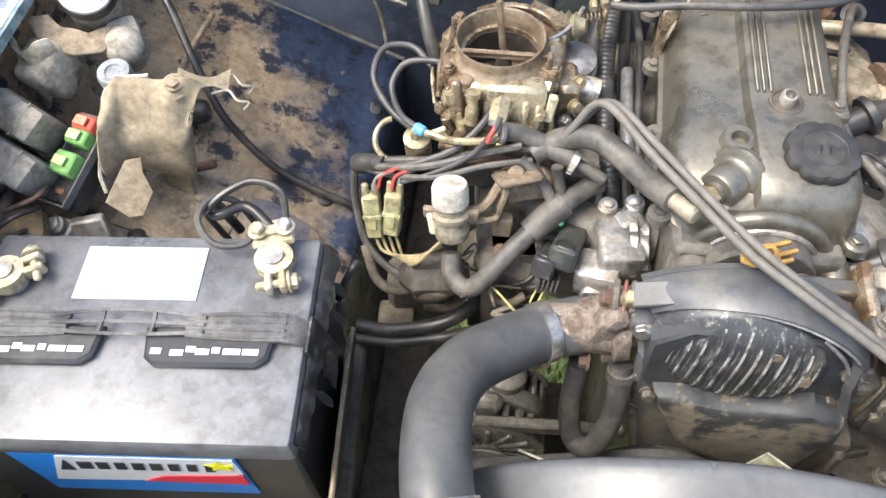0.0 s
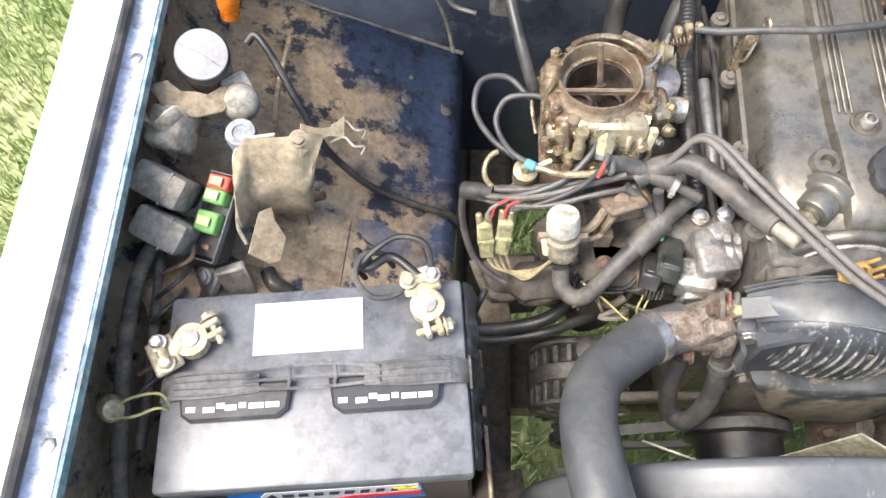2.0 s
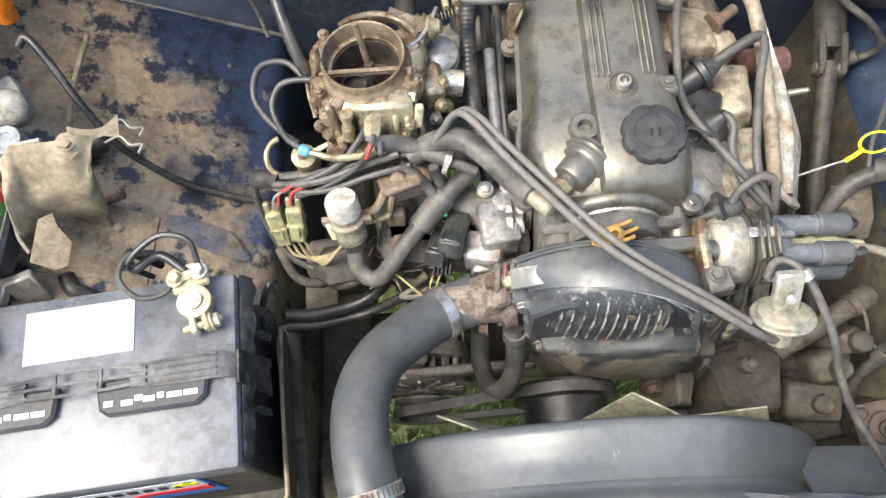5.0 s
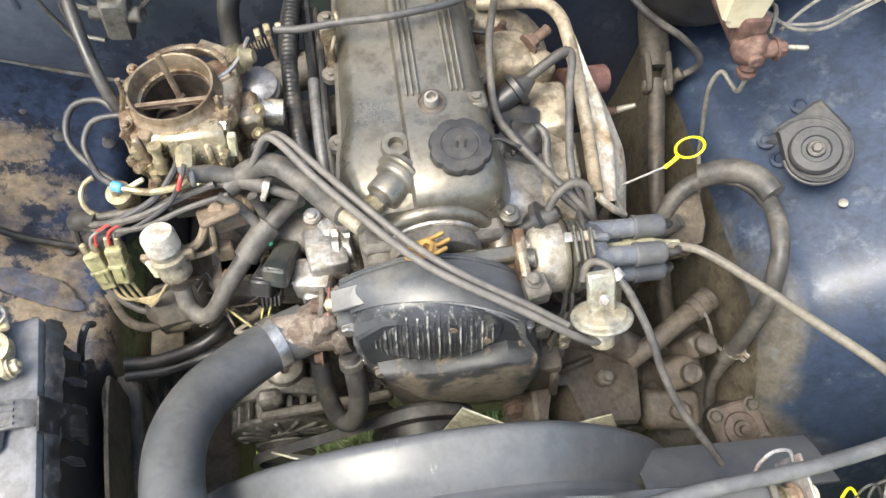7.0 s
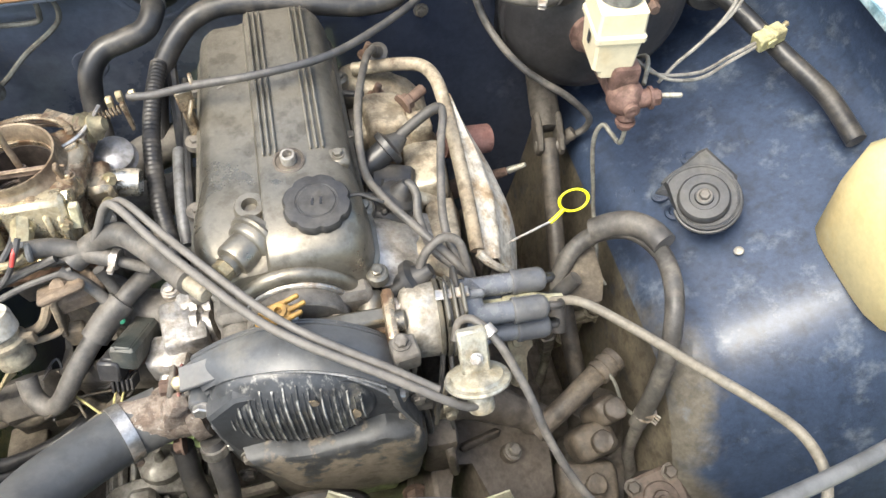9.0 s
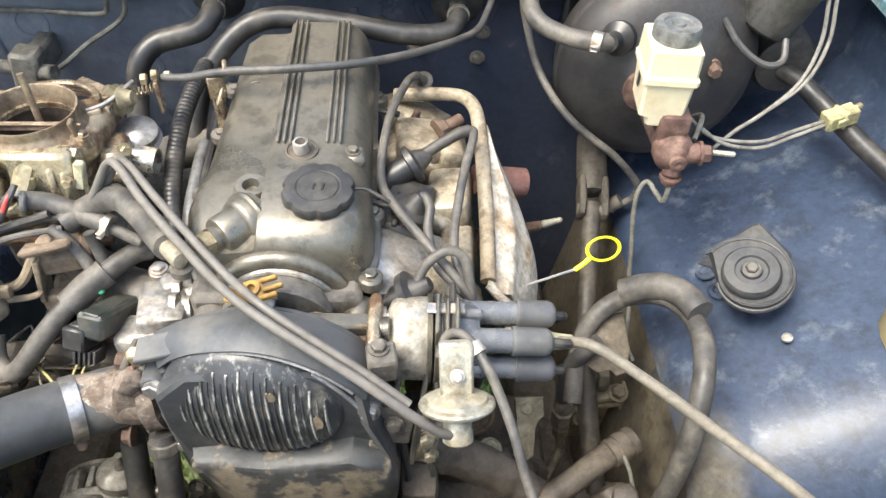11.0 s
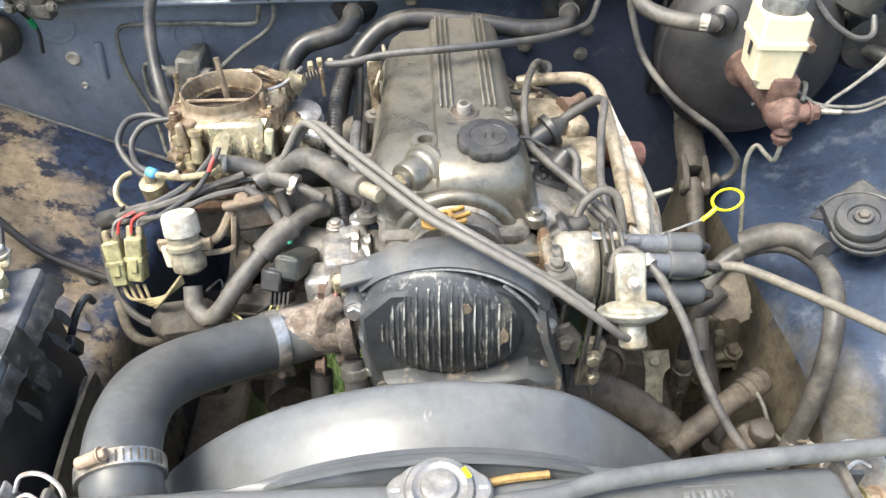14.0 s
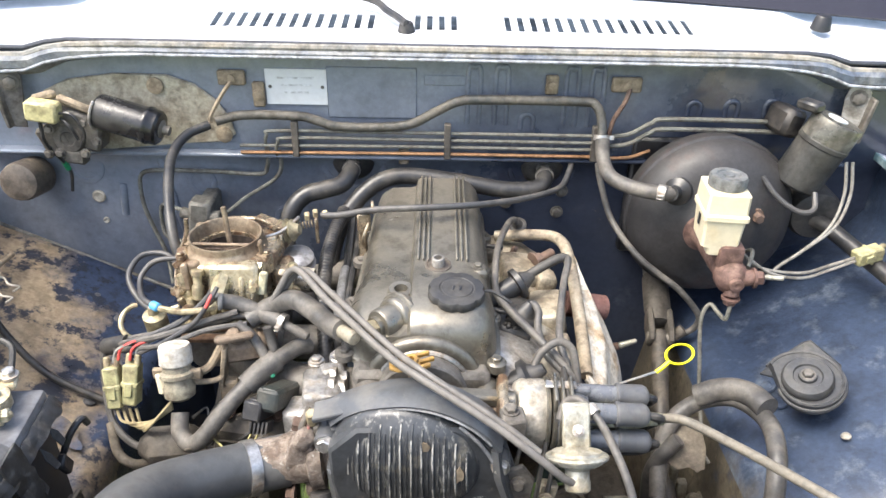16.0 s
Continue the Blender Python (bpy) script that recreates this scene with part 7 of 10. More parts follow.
def build_distributor():
    root = thing("distributor", (0.36, 0.356, 0.82), "aluminium distributor with a grey plastic cap and vacuum advance", "distributor")
    ax = Vector((1, -0.03, -0.02)).normalized()
    o = Vector((0.300, 0.362, 0.862))
    m = aim(o, ax)
    bm = B()
    lathe(bm, m, [(0.014, -0.09), (0.016, -0.06), (0.016, 0.0), (0.018, 0.006)], 20)
    part("drive_housing", bm, CARB, root, "aluminium drive housing")
    bm = B()
    box(bm, (0.304, 0.354, 0.868), (0.011, 0.052, 0.058), rot(z=-2), bev=0.006, seg=2)
    part("clamp_plate", bm, CARB, root)
    part("bolt", bolt(B(), (0.310, 0.366, 0.878), ax, 0.008, 0.009), STEEL, root)
    bm = B()
    lathe(bm, m, [(0.020, 0.012), (0.029, 0.016), (0.0335, 0.022), (0.0335, 0.044), (0.031, 0.046), (0.0, 0.046)], 36)
    part("body", roughen(bm, 0.0006, 60, 0), surface("bowl_aluminium", (0.52, 0.49, 0.43), 0.32, 0.6, (0.30, 0.26, 0.20), 0.56, 0.10, 40), root, "shiny stained aluminium bowl", angle=60)
    bm = B()
    for k in range(3):
        lathe(bm, m, [(0.0355, 0.044 + 0.006 * k), (0.0365, 0.045 + 0.006 * k), (0.0355, 0.048 + 0.006 * k), (0.033, 0.049 + 0.006 * k)], 36)
    part("clip_ring", bm, ALU, root)
    part("base_plate", box(B(), m @ Vector((0, 0, 0.064)), (0.074, 0.060, 0.005), m.to_3x3(), bev=0.002), PLASTIC, root, "black cap base plate")
    for k in range(3):
        part("clip_plate", box(B(), (0.352 + 0.0075 * k, 0.352, 0.893 - 0.004 * (k % 2)), (0.0034, 0.036 - 0.004 * k, 0.024), rot(z=-3, x=6), bev=0.001), ALU, root, "stacked aluminium clip plate")
    bm = B()
    lathe(bm, m, [(0.0335, 0.050), (0.0345, 0.060), (0.0340, 0.066), (0.0320, 0.067), (0.0300, 0.080), (0.026, 0.085), (0.0, 0.086)], 36)
    cap = part("cap", bm, DISTCAP, root, "grey-black plastic distributor cap")
    boot_mat = surface("lead_boot_rubber", (0.085, 0.088, 0.096), 0.28, 0, (0.15, 0.145, 0.135), 0.58, 0.15, 30, bump=0.08, vary=0.12, grime=0.3)
    for k, a in enumerate((40, 130, 220, 310)):
        aa = radians(a)
        p = m @ Vector((0.0215 * math.cos(aa), 0.0215 * math.sin(aa), 0.0))
        tower = part("tower", lathe(B(), aim(p + ax * 0.074, ax), [(0.0108, 0), (0.0098, 0.004), (0.0094, 0.042), (0.0, 0.043)], 20), DISTCAP, cap)
        part("boot", lathe(B(), aim(p + ax * (0.110 + 0.006 * (k % 2)), ax), [(0.0112, 0.0), (0.0120, 0.001), (0.0120, 0.004), (0.0113, 0.005), (0.0112, 0.026), (0.0092, 0.030), (0.0060, 0.032), (0.0, 0.032)], 20), boot_mat, tower, "grey rubber lead boot")
        q0 = p + ax * 0.140
        part("lead", tube(B(), [q0, q0 + ax * 0.012 + Vector((0, 0, -0.002)), q0 + ax * 0.017 + Vector((0, 0.010, -0.014)), q0 + ax * 0.004 + Vector((0, 0.020, -0.034)), q0 - ax * 0.03 + Vector((0, 0.03, -0.045))], 0.0040, 8), HOSE_DARK, tower, "grey ignition lead turning under the cap")
    bm = lathe(B(), aim(o + ax * 0.084, ax), [(0.0095, 0), (0.0088, 0.022), (0.0105, 0.024), (0.0105, 0.034), (0.0115, 0.036), (0.0112, 0.050), (0.0070, 0.064), (0.0056, 0.078), (0.0, 0.078)], 20)
    part("tower", bm, surface("olive_boot", (0.38, 0.37, 0.26), 0.5, 0, (0.22, 0.20, 0.13), 0.55, 0.1, 50), cap, "pale olive centre lead boot")
    for s in (-1, 1):
        bm = B()
        box(bm, m @ Vector((0.0372 * s, 0, 0.058)), (0.03, 0.010, 0.003), aim(o, ax).to_3x3() @ rot(y=90), bev=0.001)
        part("spring_clip", bm, STEEL, root)
    for k, a in enumerate((0, 90, 180, 270)):
        aa = radians(a)
        p = m @ Vector((0.031 * math.cos(aa), 0.031 * math.sin(aa), 0.076))
        part("cap_rib", box(B(), p, (0.008, 0.008, 0.022), m.to_3x3() @ rot(z=a), bev=0.002), DISTCAP, cap)
    part("drive_web", box(B(), (0.272, 0.358, 0.884), (0.070, 0.016, 0.012), rot(y=6, z=3), bev=0.003), ALU, root, "flat aluminium arm")
    part("lug", cyl(B(), o + Vector((0.004, -0.012, 0.024)), o + Vector((0.016, -0.012, 0.024)), 0.010), ALU, root)
    # vacuum advance
    d = Vector((0.03, -0.55, -0.83)).normalized()
    q = Vector((0.3640, 0.2865, 0.880))
    bm = B()
    lathe(bm, aim(q, d), [(0.010, -0.009), (0.017, -0.006), (0.0215, -0.005), (0.0225, -0.0025), (0.0270, -0.0018), (0.0278, 0.0), (0.0270, 0.0018), (0.0235, 0.0024), (0.0225, 0.005), (0.018, 0.0075), (0.0128, 0.009), (0.0105, 0.011), (0.0105, 0.020), (0.0112, 0.021), (0.0112, 0.028), (0.009, 0.030), (0, 0.030)], 40)
    adv = part("vacuum_advance", bm, surface("pale_zinc", (0.44, 0.425, 0.36), 0.36, 0.5, (0.28, 0.24, 0.16), 0.55, 0.12, 40), root, "pale zinc vacuum advance diaphragm")
    bm = B()
    box(bm, q - d * 0.026 + Vector((0, 0.001, 0)), (0.024, 0.010, 0.040), aim(q, d, (1, 0, 0)).to_3x3(), bev=0.002)
    part("bracket", bm, surface("pale_zinc", (0.66, 0.62, 0.50)), adv)
    part("screw", bolt(B(), q - d * 0.022 + Vector((0, -0.006, 0.006)), (0, -0.7, 0.7), 0.004, 0.004), STEEL, adv)
    bm = B()
    box(bm, (0.310, 0.318, 0.888), (0.022, 0.022, 0.022), rot(z=8), bev=0.002)
    bolt(bm, (0.308, 0.322, 0.899), r=0.006, h=0.006)
    part("condenser", bm, IRON, root)


build_distributor()
hose("coil_lead", [(0.440, 0.359, 0.860), (0.455, 0.354, 0.863), (0.475, 0.342, 0.872), (0.505, 0.305, 0.880), (0.54, 0.255, 0.890), (0.575, 0.212, 0.893), (0.596, 0.182, 0.890), (0.600, 0.150, 0.882), (0.585, 0.118, 0.862), (0.56, 0.10, 0.84)], 0.0045, TANWIRE, "tan ignition coil lead sweeping to the fender", "ignition lead", 10, sub=8)
hose("vacuum_hose", [(0.352, 0.318, 0.893), (0.358, 0.328, 0.905), (0.370, 0.322, 0.912), (0.385, 0.300, 0.905), (0.400, 0.265, 0.885), (0.412, 0.235, 0.855), (0.428, 0.205, 0.83), (0.45, 0.175, 0.81), (0.46, 0.16, 0.80)], 0.0037, HOSE, "grey vacuum hose from the distributor", n=10, sub=8)
build_clamp((0.378, 0.312, 0.909), (0.5, -0.85, -0.2), 0.0065, "spring_clip", "small cream spring clip on the distributor hose", 0.009)

for k, pts in enumerate((
    [(0.345, 0.330, 0.860), (0.340, 0.312, 0.845), (0.335, 0.300, 0.815), (0.332, 0.296, 0.78)],
    [(0.352, 0.330, 0.850), (0.350, 0.314, 0.830), (0.345, 0.305, 0.79), (0.35, 0.30, 0.75)],
    [(0.325, 0.345, 0.845), (0.318, 0.330, 0.82), (0.312, 0.318, 0.78), (0.315, 0.31, 0.74)],
)):
    hose("distributor_wire", pts, 0.0024, (HOSE_DARK, RUBBER, TANWIRE)[k], "thin dirty wire dropping below the distributor", "wire", 6)
bmx = B()
prism(bmx, [(-0.014, -0.020), (0.012, -0.022), (0.016, 0.008), (0.004, 0.024), (-0.012, 0.018)], 0.006, aim((0.318, 0.312, 0.818), (0, -1, 0.15), (1, 0, 0)), 0.0015)
bolt(bmx, (0.318, 0.305, 0.826), (0, -1, 0.15), 0.006, 0.006)
solid("cover_stay", bmx, IRON, "grimy steel stay beside the timing cover", "bracket")
bmx = B()
box(bmx, (0.345, 0.312, 0.792), (0.018, 0.012, 0.050), rot(x=-10, y=10), bev=0.002)
bolt(bmx, (0.344, 0.303, 0.806), (0, -1, 0.2), 0.0065, 0.007)
bolt(bmx, (0.347, 0.304, 0.780), (0, -1, 0.2), 0.0055, 0.007)
solid("slotted_stay", bmx, surface("pale_stay", (0.30, 0.275, 0.215), 0.45, 0.5, (0.17, 0.135, 0.095), 0.53, 0.12, 40), "pale bolted stay below the distributor", "bracket")
for x, z, r in ((0.300, 0.80, 0.008), (0.305, 0.76, 0.009), (0.160, 0.775, 0.008), (0.150, 0.735, 0.008)):
    solid("cover_bolt", bolt(B(), (x, 0.304, z), (0, -1, 0.1), r * 0.8, 0.008), IRON, "dull bolt in the timing cover edge", "bolt")
for k in range(5):
    x = 0.075 + 0.012 * k
    hose("engine_wire", [(x, 0.44 - 0.01 * k, 0.80), (x - 0.012, 0.415 - 0.006 * k, 0.812 + 0.004 * (k % 2)), (x - 0.03, 0.39, 0.80 - 0.006 * k), (x - 0.06, 0.40 + 0.008 * k, 0.775)], 0.0022 + 0.0006 * (k % 2), (HOSE_DARK, RUBBER, HOSE_DARK, TANWIRE, HOSE_DARK)[k], "dirty wire curling beside the water housing", "wire", 6)


MUDDY = surface("muddy_plug", (0.16, 0.135, 0.10), 0.7, 0, (0.085, 0.07, 0.052), 0.5, 0.12, 40, bump=0.5)
lump = thing("wiring_plug", (-0.045, 0.40, 0.75), "muddy oval wiring plug hanging below the intake", "plug")
part("shell", roughen(lathe(B(), aim((-0.066, 0.398, 0.752), (0.95, 0.12, 0.1)), [(0, 0), (0.010, 0.001), (0.015, 0.008), (0.0165, 0.022), (0.014, 0.036), (0.008, 0.042), (0, 0.043)], 18), 0.0022, 70), MUDDY, lump, angle=60)
part("tail", tube(B(), [(-0.066, 0.398, 0.752), (-0.085, 0.396, 0.748), (-0.104, 0.404, 0.757), (-0.118, 0.43, 0.775)], 0.0052, 10), MUDDY, lump)
part("tail", tube(B(), [(-0.024, 0.403, 0.757), (-0.008, 0.400, 0.762), (0.010, 0.392, 0.770), (0.030, 0.380, 0.772), (0.046, 0.386, 0.78)], 0.0045, 10), MUDDY, lump)
for at, w, d, turn in (((-0.092, 0.412, 0.660), 0.040, 0.046, 6), ((-0.035, 0.440, 0.665), 0.050, 0.040, -8), ((-0.075, 0.20, 0.60), 0.050, 0.060, 12)):
    bmx = box(B(), at, (w, d, 0.012), rot(x=-14, z=turn), bev=0.003, seg=2)
    solid("dusty_bracket_plate", roughen(bmx, 0.0015, 60), MUDDY, "dust-caked steel bracket plate low beside the engine", "bracket", angle=60)
dice_w = random.Random(21)
for k in range(12):
    x, y, z = dice_w.uniform(-0.02, 0.12), dice_w.uniform(0.36, 0.43), dice_w.uniform(0.755, 0.80)
    pts = [(x, y, z)]
    for _ in range(4):
        x, y, z = x + dice_w.uniform(-0.030, 0.022), y + dice_w.uniform(-0.018, 0.018), z + dice_w.uniform(-0.014, 0.014)
        pts.append((x, y, z))
    hose("engine_wire", pts, dice_w.choice((0.0012, 0.0018, 0.0026)), dice_w.choice((HOSE_DARK, RUBBER, MUDDY, TANWIRE)), "dirty wire tangled beside the water housing", "wire", 6)


# ---- firewall fittings ----
def build_wiper_motor():
    root = thing("wiper_motor", (-0.17, 0.76, 1.0), "black wiper motor on a dusty tan cover plate", "wiper motor")
    bm = B()
    poly = [(-0.296, 1.005), (-0.285, 1.042), (-0.25, 1.058), (-0.19, 1.066), (-0.12, 1.066), (-0.085, 1.054), (-0.06, 1.034), (-0.043, 1.008), (-0.038, 0.985), (-0.050, 0.974), (-0.10, 0.972), (-0.2, 0.962), (-0.27, 0.953), (-0.288, 0.962)]
    prism(bm, poly, 0.006, Matrix.Translation((0, 0.7745, 0)) @ rot(x=90).to_4x4(), 0.002)
    plate = part("cover_plate", bm, surface("tan_plate", (0.41, 0.375, 0.295), 0.5, 0.2, (0.31, 0.265, 0.19), 0.55, 0.14, 16, third=(0.19, 0.155, 0.11), third_at=0.64, third_soft=0.08), root, "dusty tan steel cover plate")
    for x, z in ((-0.135, 1.052), (-0.285, 0.975), (-0.052, 0.985)):
        bm = lathe(B(), aim((x, 0.768, z), (0, -1, 0)), [(0.011, 0), (0.011, 0.003), (0.007, 0.0045), (0.0, 0.005)], 18)
        part("grommet", bm, TANMETAL, plate)
    a, b = Vector((-0.199, 0.730, 1.029)), Vector((-0.120, 0.722, 1.009))
    bm = lathe(B(), aim(a, b - a), [(0.015, -0.004), (0.0215, 0.0), (0.0228, 0.003), (0.0233, 0.062), (0.0248, 0.064), (0.0248, 0.068), (0.0233, 0.070), (0.0228, 0.079), (0.020, 0.082), (0.012, 0.083)], 36)
    part("motor_can", bm, surface("gloss_black", (0.012, 0.012, 0.013), 0.18, 0, (0.05, 0.047, 0.043), 0.64, 0.12, 16, grime=0.1), root, "gloss black motor can")
    part("end_bearing", lathe(B(), aim(a, b - a), [(0.012, 0.079), (0.012, 0.084), (0.006, 0.086), (0.006, 0.094), (0, 0.095)], 18), IRON, root)
    part("strap", ring(B(), aim(a, b - a), 0.0236, 0.0018, 30, 6, 40, 250), STEEL, root)
    for c, s, t, mt in (((-0.235, 0.742, 1.004), (0.070, 0.034, 0.050), 14, IRON), ((-0.262, 0.735, 0.990), (0.040, 0.026, 0.040), -20, GRIME), ((-0.226, 0.730, 1.036), (0.050, 0.010, 0.012), 24, TANMETAL), ((-0.266, 0.732, 1.046), (0.034, 0.010, 0.012), -16, TANMETAL), ((-0.240, 0.728, 0.968), (0.030, 0.018, 0.022), 8, IRON)):
        part("gearbox", box(B(), c, s, rot(y=t), bev=0.004), mt, root)
    part("gear_cover", lathe(B(), aim((-0.243, 0.728, 0.992), (0, -1, 0.1)), [(0.020, -0.01), (0.021, 0.004), (0.018, 0.007), (0.010, 0.008), (0.008, 0.005), (0, 0.005)], 26), GRIME, root)
    for p in ((-0.255, 0.718, 0.975), (-0.215, 0.716, 1.018), (-0.222, 0.718, 0.975), (-0.262, 0.718, 1.008), (-0.272, 0.722, 0.972), (-0.206, 0.722, 0.990)):
        part("bolt", bolt(B(), p, (0, -1, 0), 0.0050, 0.006), IRON, root)
    part("wire", tube(B(), [(-0.245, 0.715, 1.03), (-0.225, 0.71, 1.03), (-0.215, 0.712, 1.005), (-0.225, 0.716, 0.985)], 0.0022, 6), HOSE_DARK, root)
    part("wire", tube(B(), [(-0.245, 0.717, 1.024), (-0.232, 0.71, 1.016), (-0.226, 0.714, 0.995)], 0.0022, 6), HOSE_DARK, root)
    part("plug", box(B(), (-0.262, 0.715, 1.033), (0.040, 0.022, 0.026), rot(y=8), bev=0.003), surface("yellow_cream", (0.52, 0.47, 0.24), 0.4, 0, (0.36, 0.31, 0.17), 0.57, 0.12, 40), root, "cream wiring plug")


build_wiper_motor()
hose("wiper_wire", [(-0.268, 0.712, 1.02), (-0.270, 0.715, 0.99), (-0.268, 0.74, 0.955), (-0.268, 0.755, 0.93), (-0.275, 0.76, 0.90)], 0.0025, HOSE_DARK, "thin black wire down the firewall", "wire", 6)
solid("green_wire_joint", cyl(B(), (-0.268, 0.744, 0.952), (-0.268, 0.752, 0.936), 0.0038), surface("green_tape", (0.02, 0.3, 0.12), 0.5), "green crimp on a thin wire", "wire joint")
bmx = B()
lathe(bmx, aim((-0.325, 0.74, 0.925), (0, -1, 0.2)), [(0.027, -0.03), (0.027, 0.010), (0.025, 0.018), (0.018, 0.021), (0, 0.021)], 28)
solid("rubber_boot", bmx, GREASE, "black rubber boot on the firewall corner", "boot")


def build_plate(x, z, w, h, label):
    root = thing("data_plate", (x, 0.772, z), label, "plate")
    bm = B()
    box(bm, (x, 0.773, z), (w, 0.0015, h), bev=0)
    part("plate", bm, PAPER, root)
    for s in (-1, 1):
        part("rivet", lathe(B(), aim((x + s * w * 0.43, 0.7722, z), (0, -1, 0)), [(0.0025, 0), (0.002, 0.0012), (0, 0.0014)], 10), IRON, root)
    bm = B()
    for i in range(3):
        box(bm, (x, 0.7718, z + h * (0.25 - 0.2 * i)), (w * (0.6 - 0.1 * i), 0.0006, h * 0.05), bev=0)
    part("print", bm, surface("faded_print", (0.58, 0.60, 0.62), 0.5), root, "faded bars of print")


build_plate(0.050, 1.052, 0.081, 0.048, "white riveted identification plate with faded print")

FW = 0.757
hose("vacuum_pipe", [(-0.055, 0.745, 1.012), (-0.02, FW, 1.017), (0.05, FW, 1.017), (0.075, FW, 1.012), (0.10, FW, 1.004), (0.15, FW, 1.003), (0.20, FW, 1.008), (0.235, FW, 1.026), (0.265, FW, 1.041), (0.30, FW, 1.044), (0.425, FW, 1.044), (0.447, FW - 0.004, 1.040), (0.456, FW - 0.01, 1.02), (0.457, FW - 0.02, 0.995)], 0.0062, surface("dusty_black_pipe", (0.07, 0.07, 0.065), 0.45, 0.2, (0.16, 0.14, 0.11), 0.55, 0.14, 20), "dusty black steel vacuum pipe along the firewall", "pipe", 12)
hose("booster_hose", [(0.457, 0.735, 1.0), (0.458, 0.72, 0.978), (0.464, 0.695, 0.965), (0.485, 0.67, 0.962), (0.515, 0.653, 0.962), (0.538, 0.660, 0.958)], 0.0095, HOSE, "grey rubber vacuum hose to the brake booster", n=14)
build_clamp((0.520, 0.651, 0.963), (0.9, -0.4, 0), 0.0105, "spring_clip", "pale spring clip on the booster hose", 0.010)
build_clamp((0.4572, 0.742, 1.0), (0, 0.3, 1), 0.0105, "spring_clip", "steel clip on the firewall pipe", 0.007)
for k, (z, mt) in enumerate(((0.996, PIPE), (0.986, PIPE), (0.976, PIPE), (0.966, surface("copper_line", (0.40, 0.22, 0.11), 0.4, 0.6)))):
    pts = [(0.455 + 0.002 * k, FW, z), (0.24, FW, z), (0.03 + 0.015 * k, FW, z), (0.008 + 0.014 * k, FW - 0.002, z - 0.006), (0.004 + 0.014 * k, FW + 0.004, z - 0.03)]
    if k >= 2:
        pts = [(0.455, FW, z), (0.2, FW, z), (-0.03, FW, z - 0.002)]
    hose("brake_line", pts, 0.0025, mt, "thin metal brake line clipped along the firewall", "pipe", 8)
for k, dz in enumerate((0.0, -0.014)):
    hose("brake_line", [(0.455, FW, 0.996 + dz), (0.495, FW, 0.999 + dz), (0.525, FW, 1.016 + dz), (0.55, FW, 1.022 + dz), (0.70, FW, 1.020 + dz), (0.735, FW, 1.012 + dz)], 0.0032, PIPE, "bent brake line running to the filter canister", "pipe", 8)
hose("copper_line", [(0.455, FW, 0.964), (0.50, FW, 0.966), (0.53, FW + 0.004, 0.975)], 0.0025, surface("copper_line", (0.40, 0.22, 0.11)), "thin copper coloured fluid line", "pipe", 8)
for x in (0.252, 0.046, 0.452):
    bmx = B()
    box(bmx, (x, 0.7575, 0.985), (0.009, 0.010, 0.05), bev=0.001)
    solid("line_clip", bmx, GRIME, "grimy clip holding the brake lines", "clip")


def build_tab(x, z, w, h, mt, label):
    bm = B()
    box(bm, (x, 0.770, z), (w, 0.007, h), bev=0.002)
    bolt(bm, (x, 0.7665, z), (0, -1, 0), 0.006, 0.004)
    solid("mounting_tab", bm, mt, label, "bracket")


build_tab(0.389, 1.062, 0.017, 0.026, TANMETAL, "small tan steel tab on the firewall")
build_tab(0.488, 1.064, 0.040, 0.020, TANMETAL, "dusty oval grommet plate on the firewall")
build_tab(-0.034, 1.064, 0.036, 0.020, TANMETAL, "dusty oval grommet plate on the firewall")
build_tab(0.0, 1.042, 0.016, 0.034, TANMETAL, "tan steel tab beside the plate")
hose("ground_wire", [(0.492, 0.765, 1.06), (0.485, 0.755, 1.045), (0.472, 0.752, 1.02), (0.468, 0.752, 0.99)], 0.003, RUST, "rust brown wire on the firewall", "wire", 6)
hose("ground_wire", [(-0.034, 0.763, 1.06), (-0.045, 0.75, 1.045), (-0.06, 0.745, 1.02), (-0.062, 0.745, 1.01)], 0.003, TANMETAL, "tan wire on the firewall", "wire", 6)
for x, z, r in ((-0.253, 0.879, 0.012), (-0.25, 0.84, 0.006)):
    bmx = lathe(B(), aim((x, 0.787, z), (0, -1, 0)), [(r * 0.8, 0), (r * 0.8, 0.002), (r * 0.62, 0.003), (r * 0.4, 0.002), (0, 0.001)], 18)
    solid("panel_stud", bmx, surface("pale_stud", (0.5, 0.46, 0.38), 0.5, 0.4), "pale washer stud on the firewall", "stud")
for x, z in ((0.416, 0.866), (0.42, 0.900), (0.30, 0.91), (0.34, 0.88)):
    solid("firewall_bolt", bolt(B(), (x, 0.787, z), (0, -1, 0), 0.007, 0.007), IRON, "dark bolt on the firewall", "bolt")
# circular pressing and heater pipes
for x, z, lab in ((0.120, 0.944, "left"), (0.388, 0.940, "right")):
    root = thing("heater_pipe", (x, 0.787, z), "grey heater pipe stub through a rubber grommet", "pipe")
    part("grommet", lathe(B(), aim((x, 0.788, z), (0, -1, 0)), [(0.030, 0), (0.030, 0.004), (0.024, 0.010), (0.016, 0.012), (0, 0.012)], 28), HOSE_DARK, root)
    part("stub", cyl(B(), (x, 0.785, z), (x, 0.748, z - 0.004), 0.0095), STEEL, root)
    part("clip", lathe(B(), aim((x, 0.757, z - 0.003), (0, -1, 0)), [(0.0125, 0), (0.0130, 0.003), (0.0125, 0.006)], 20), STEEL, root, "spring clip")
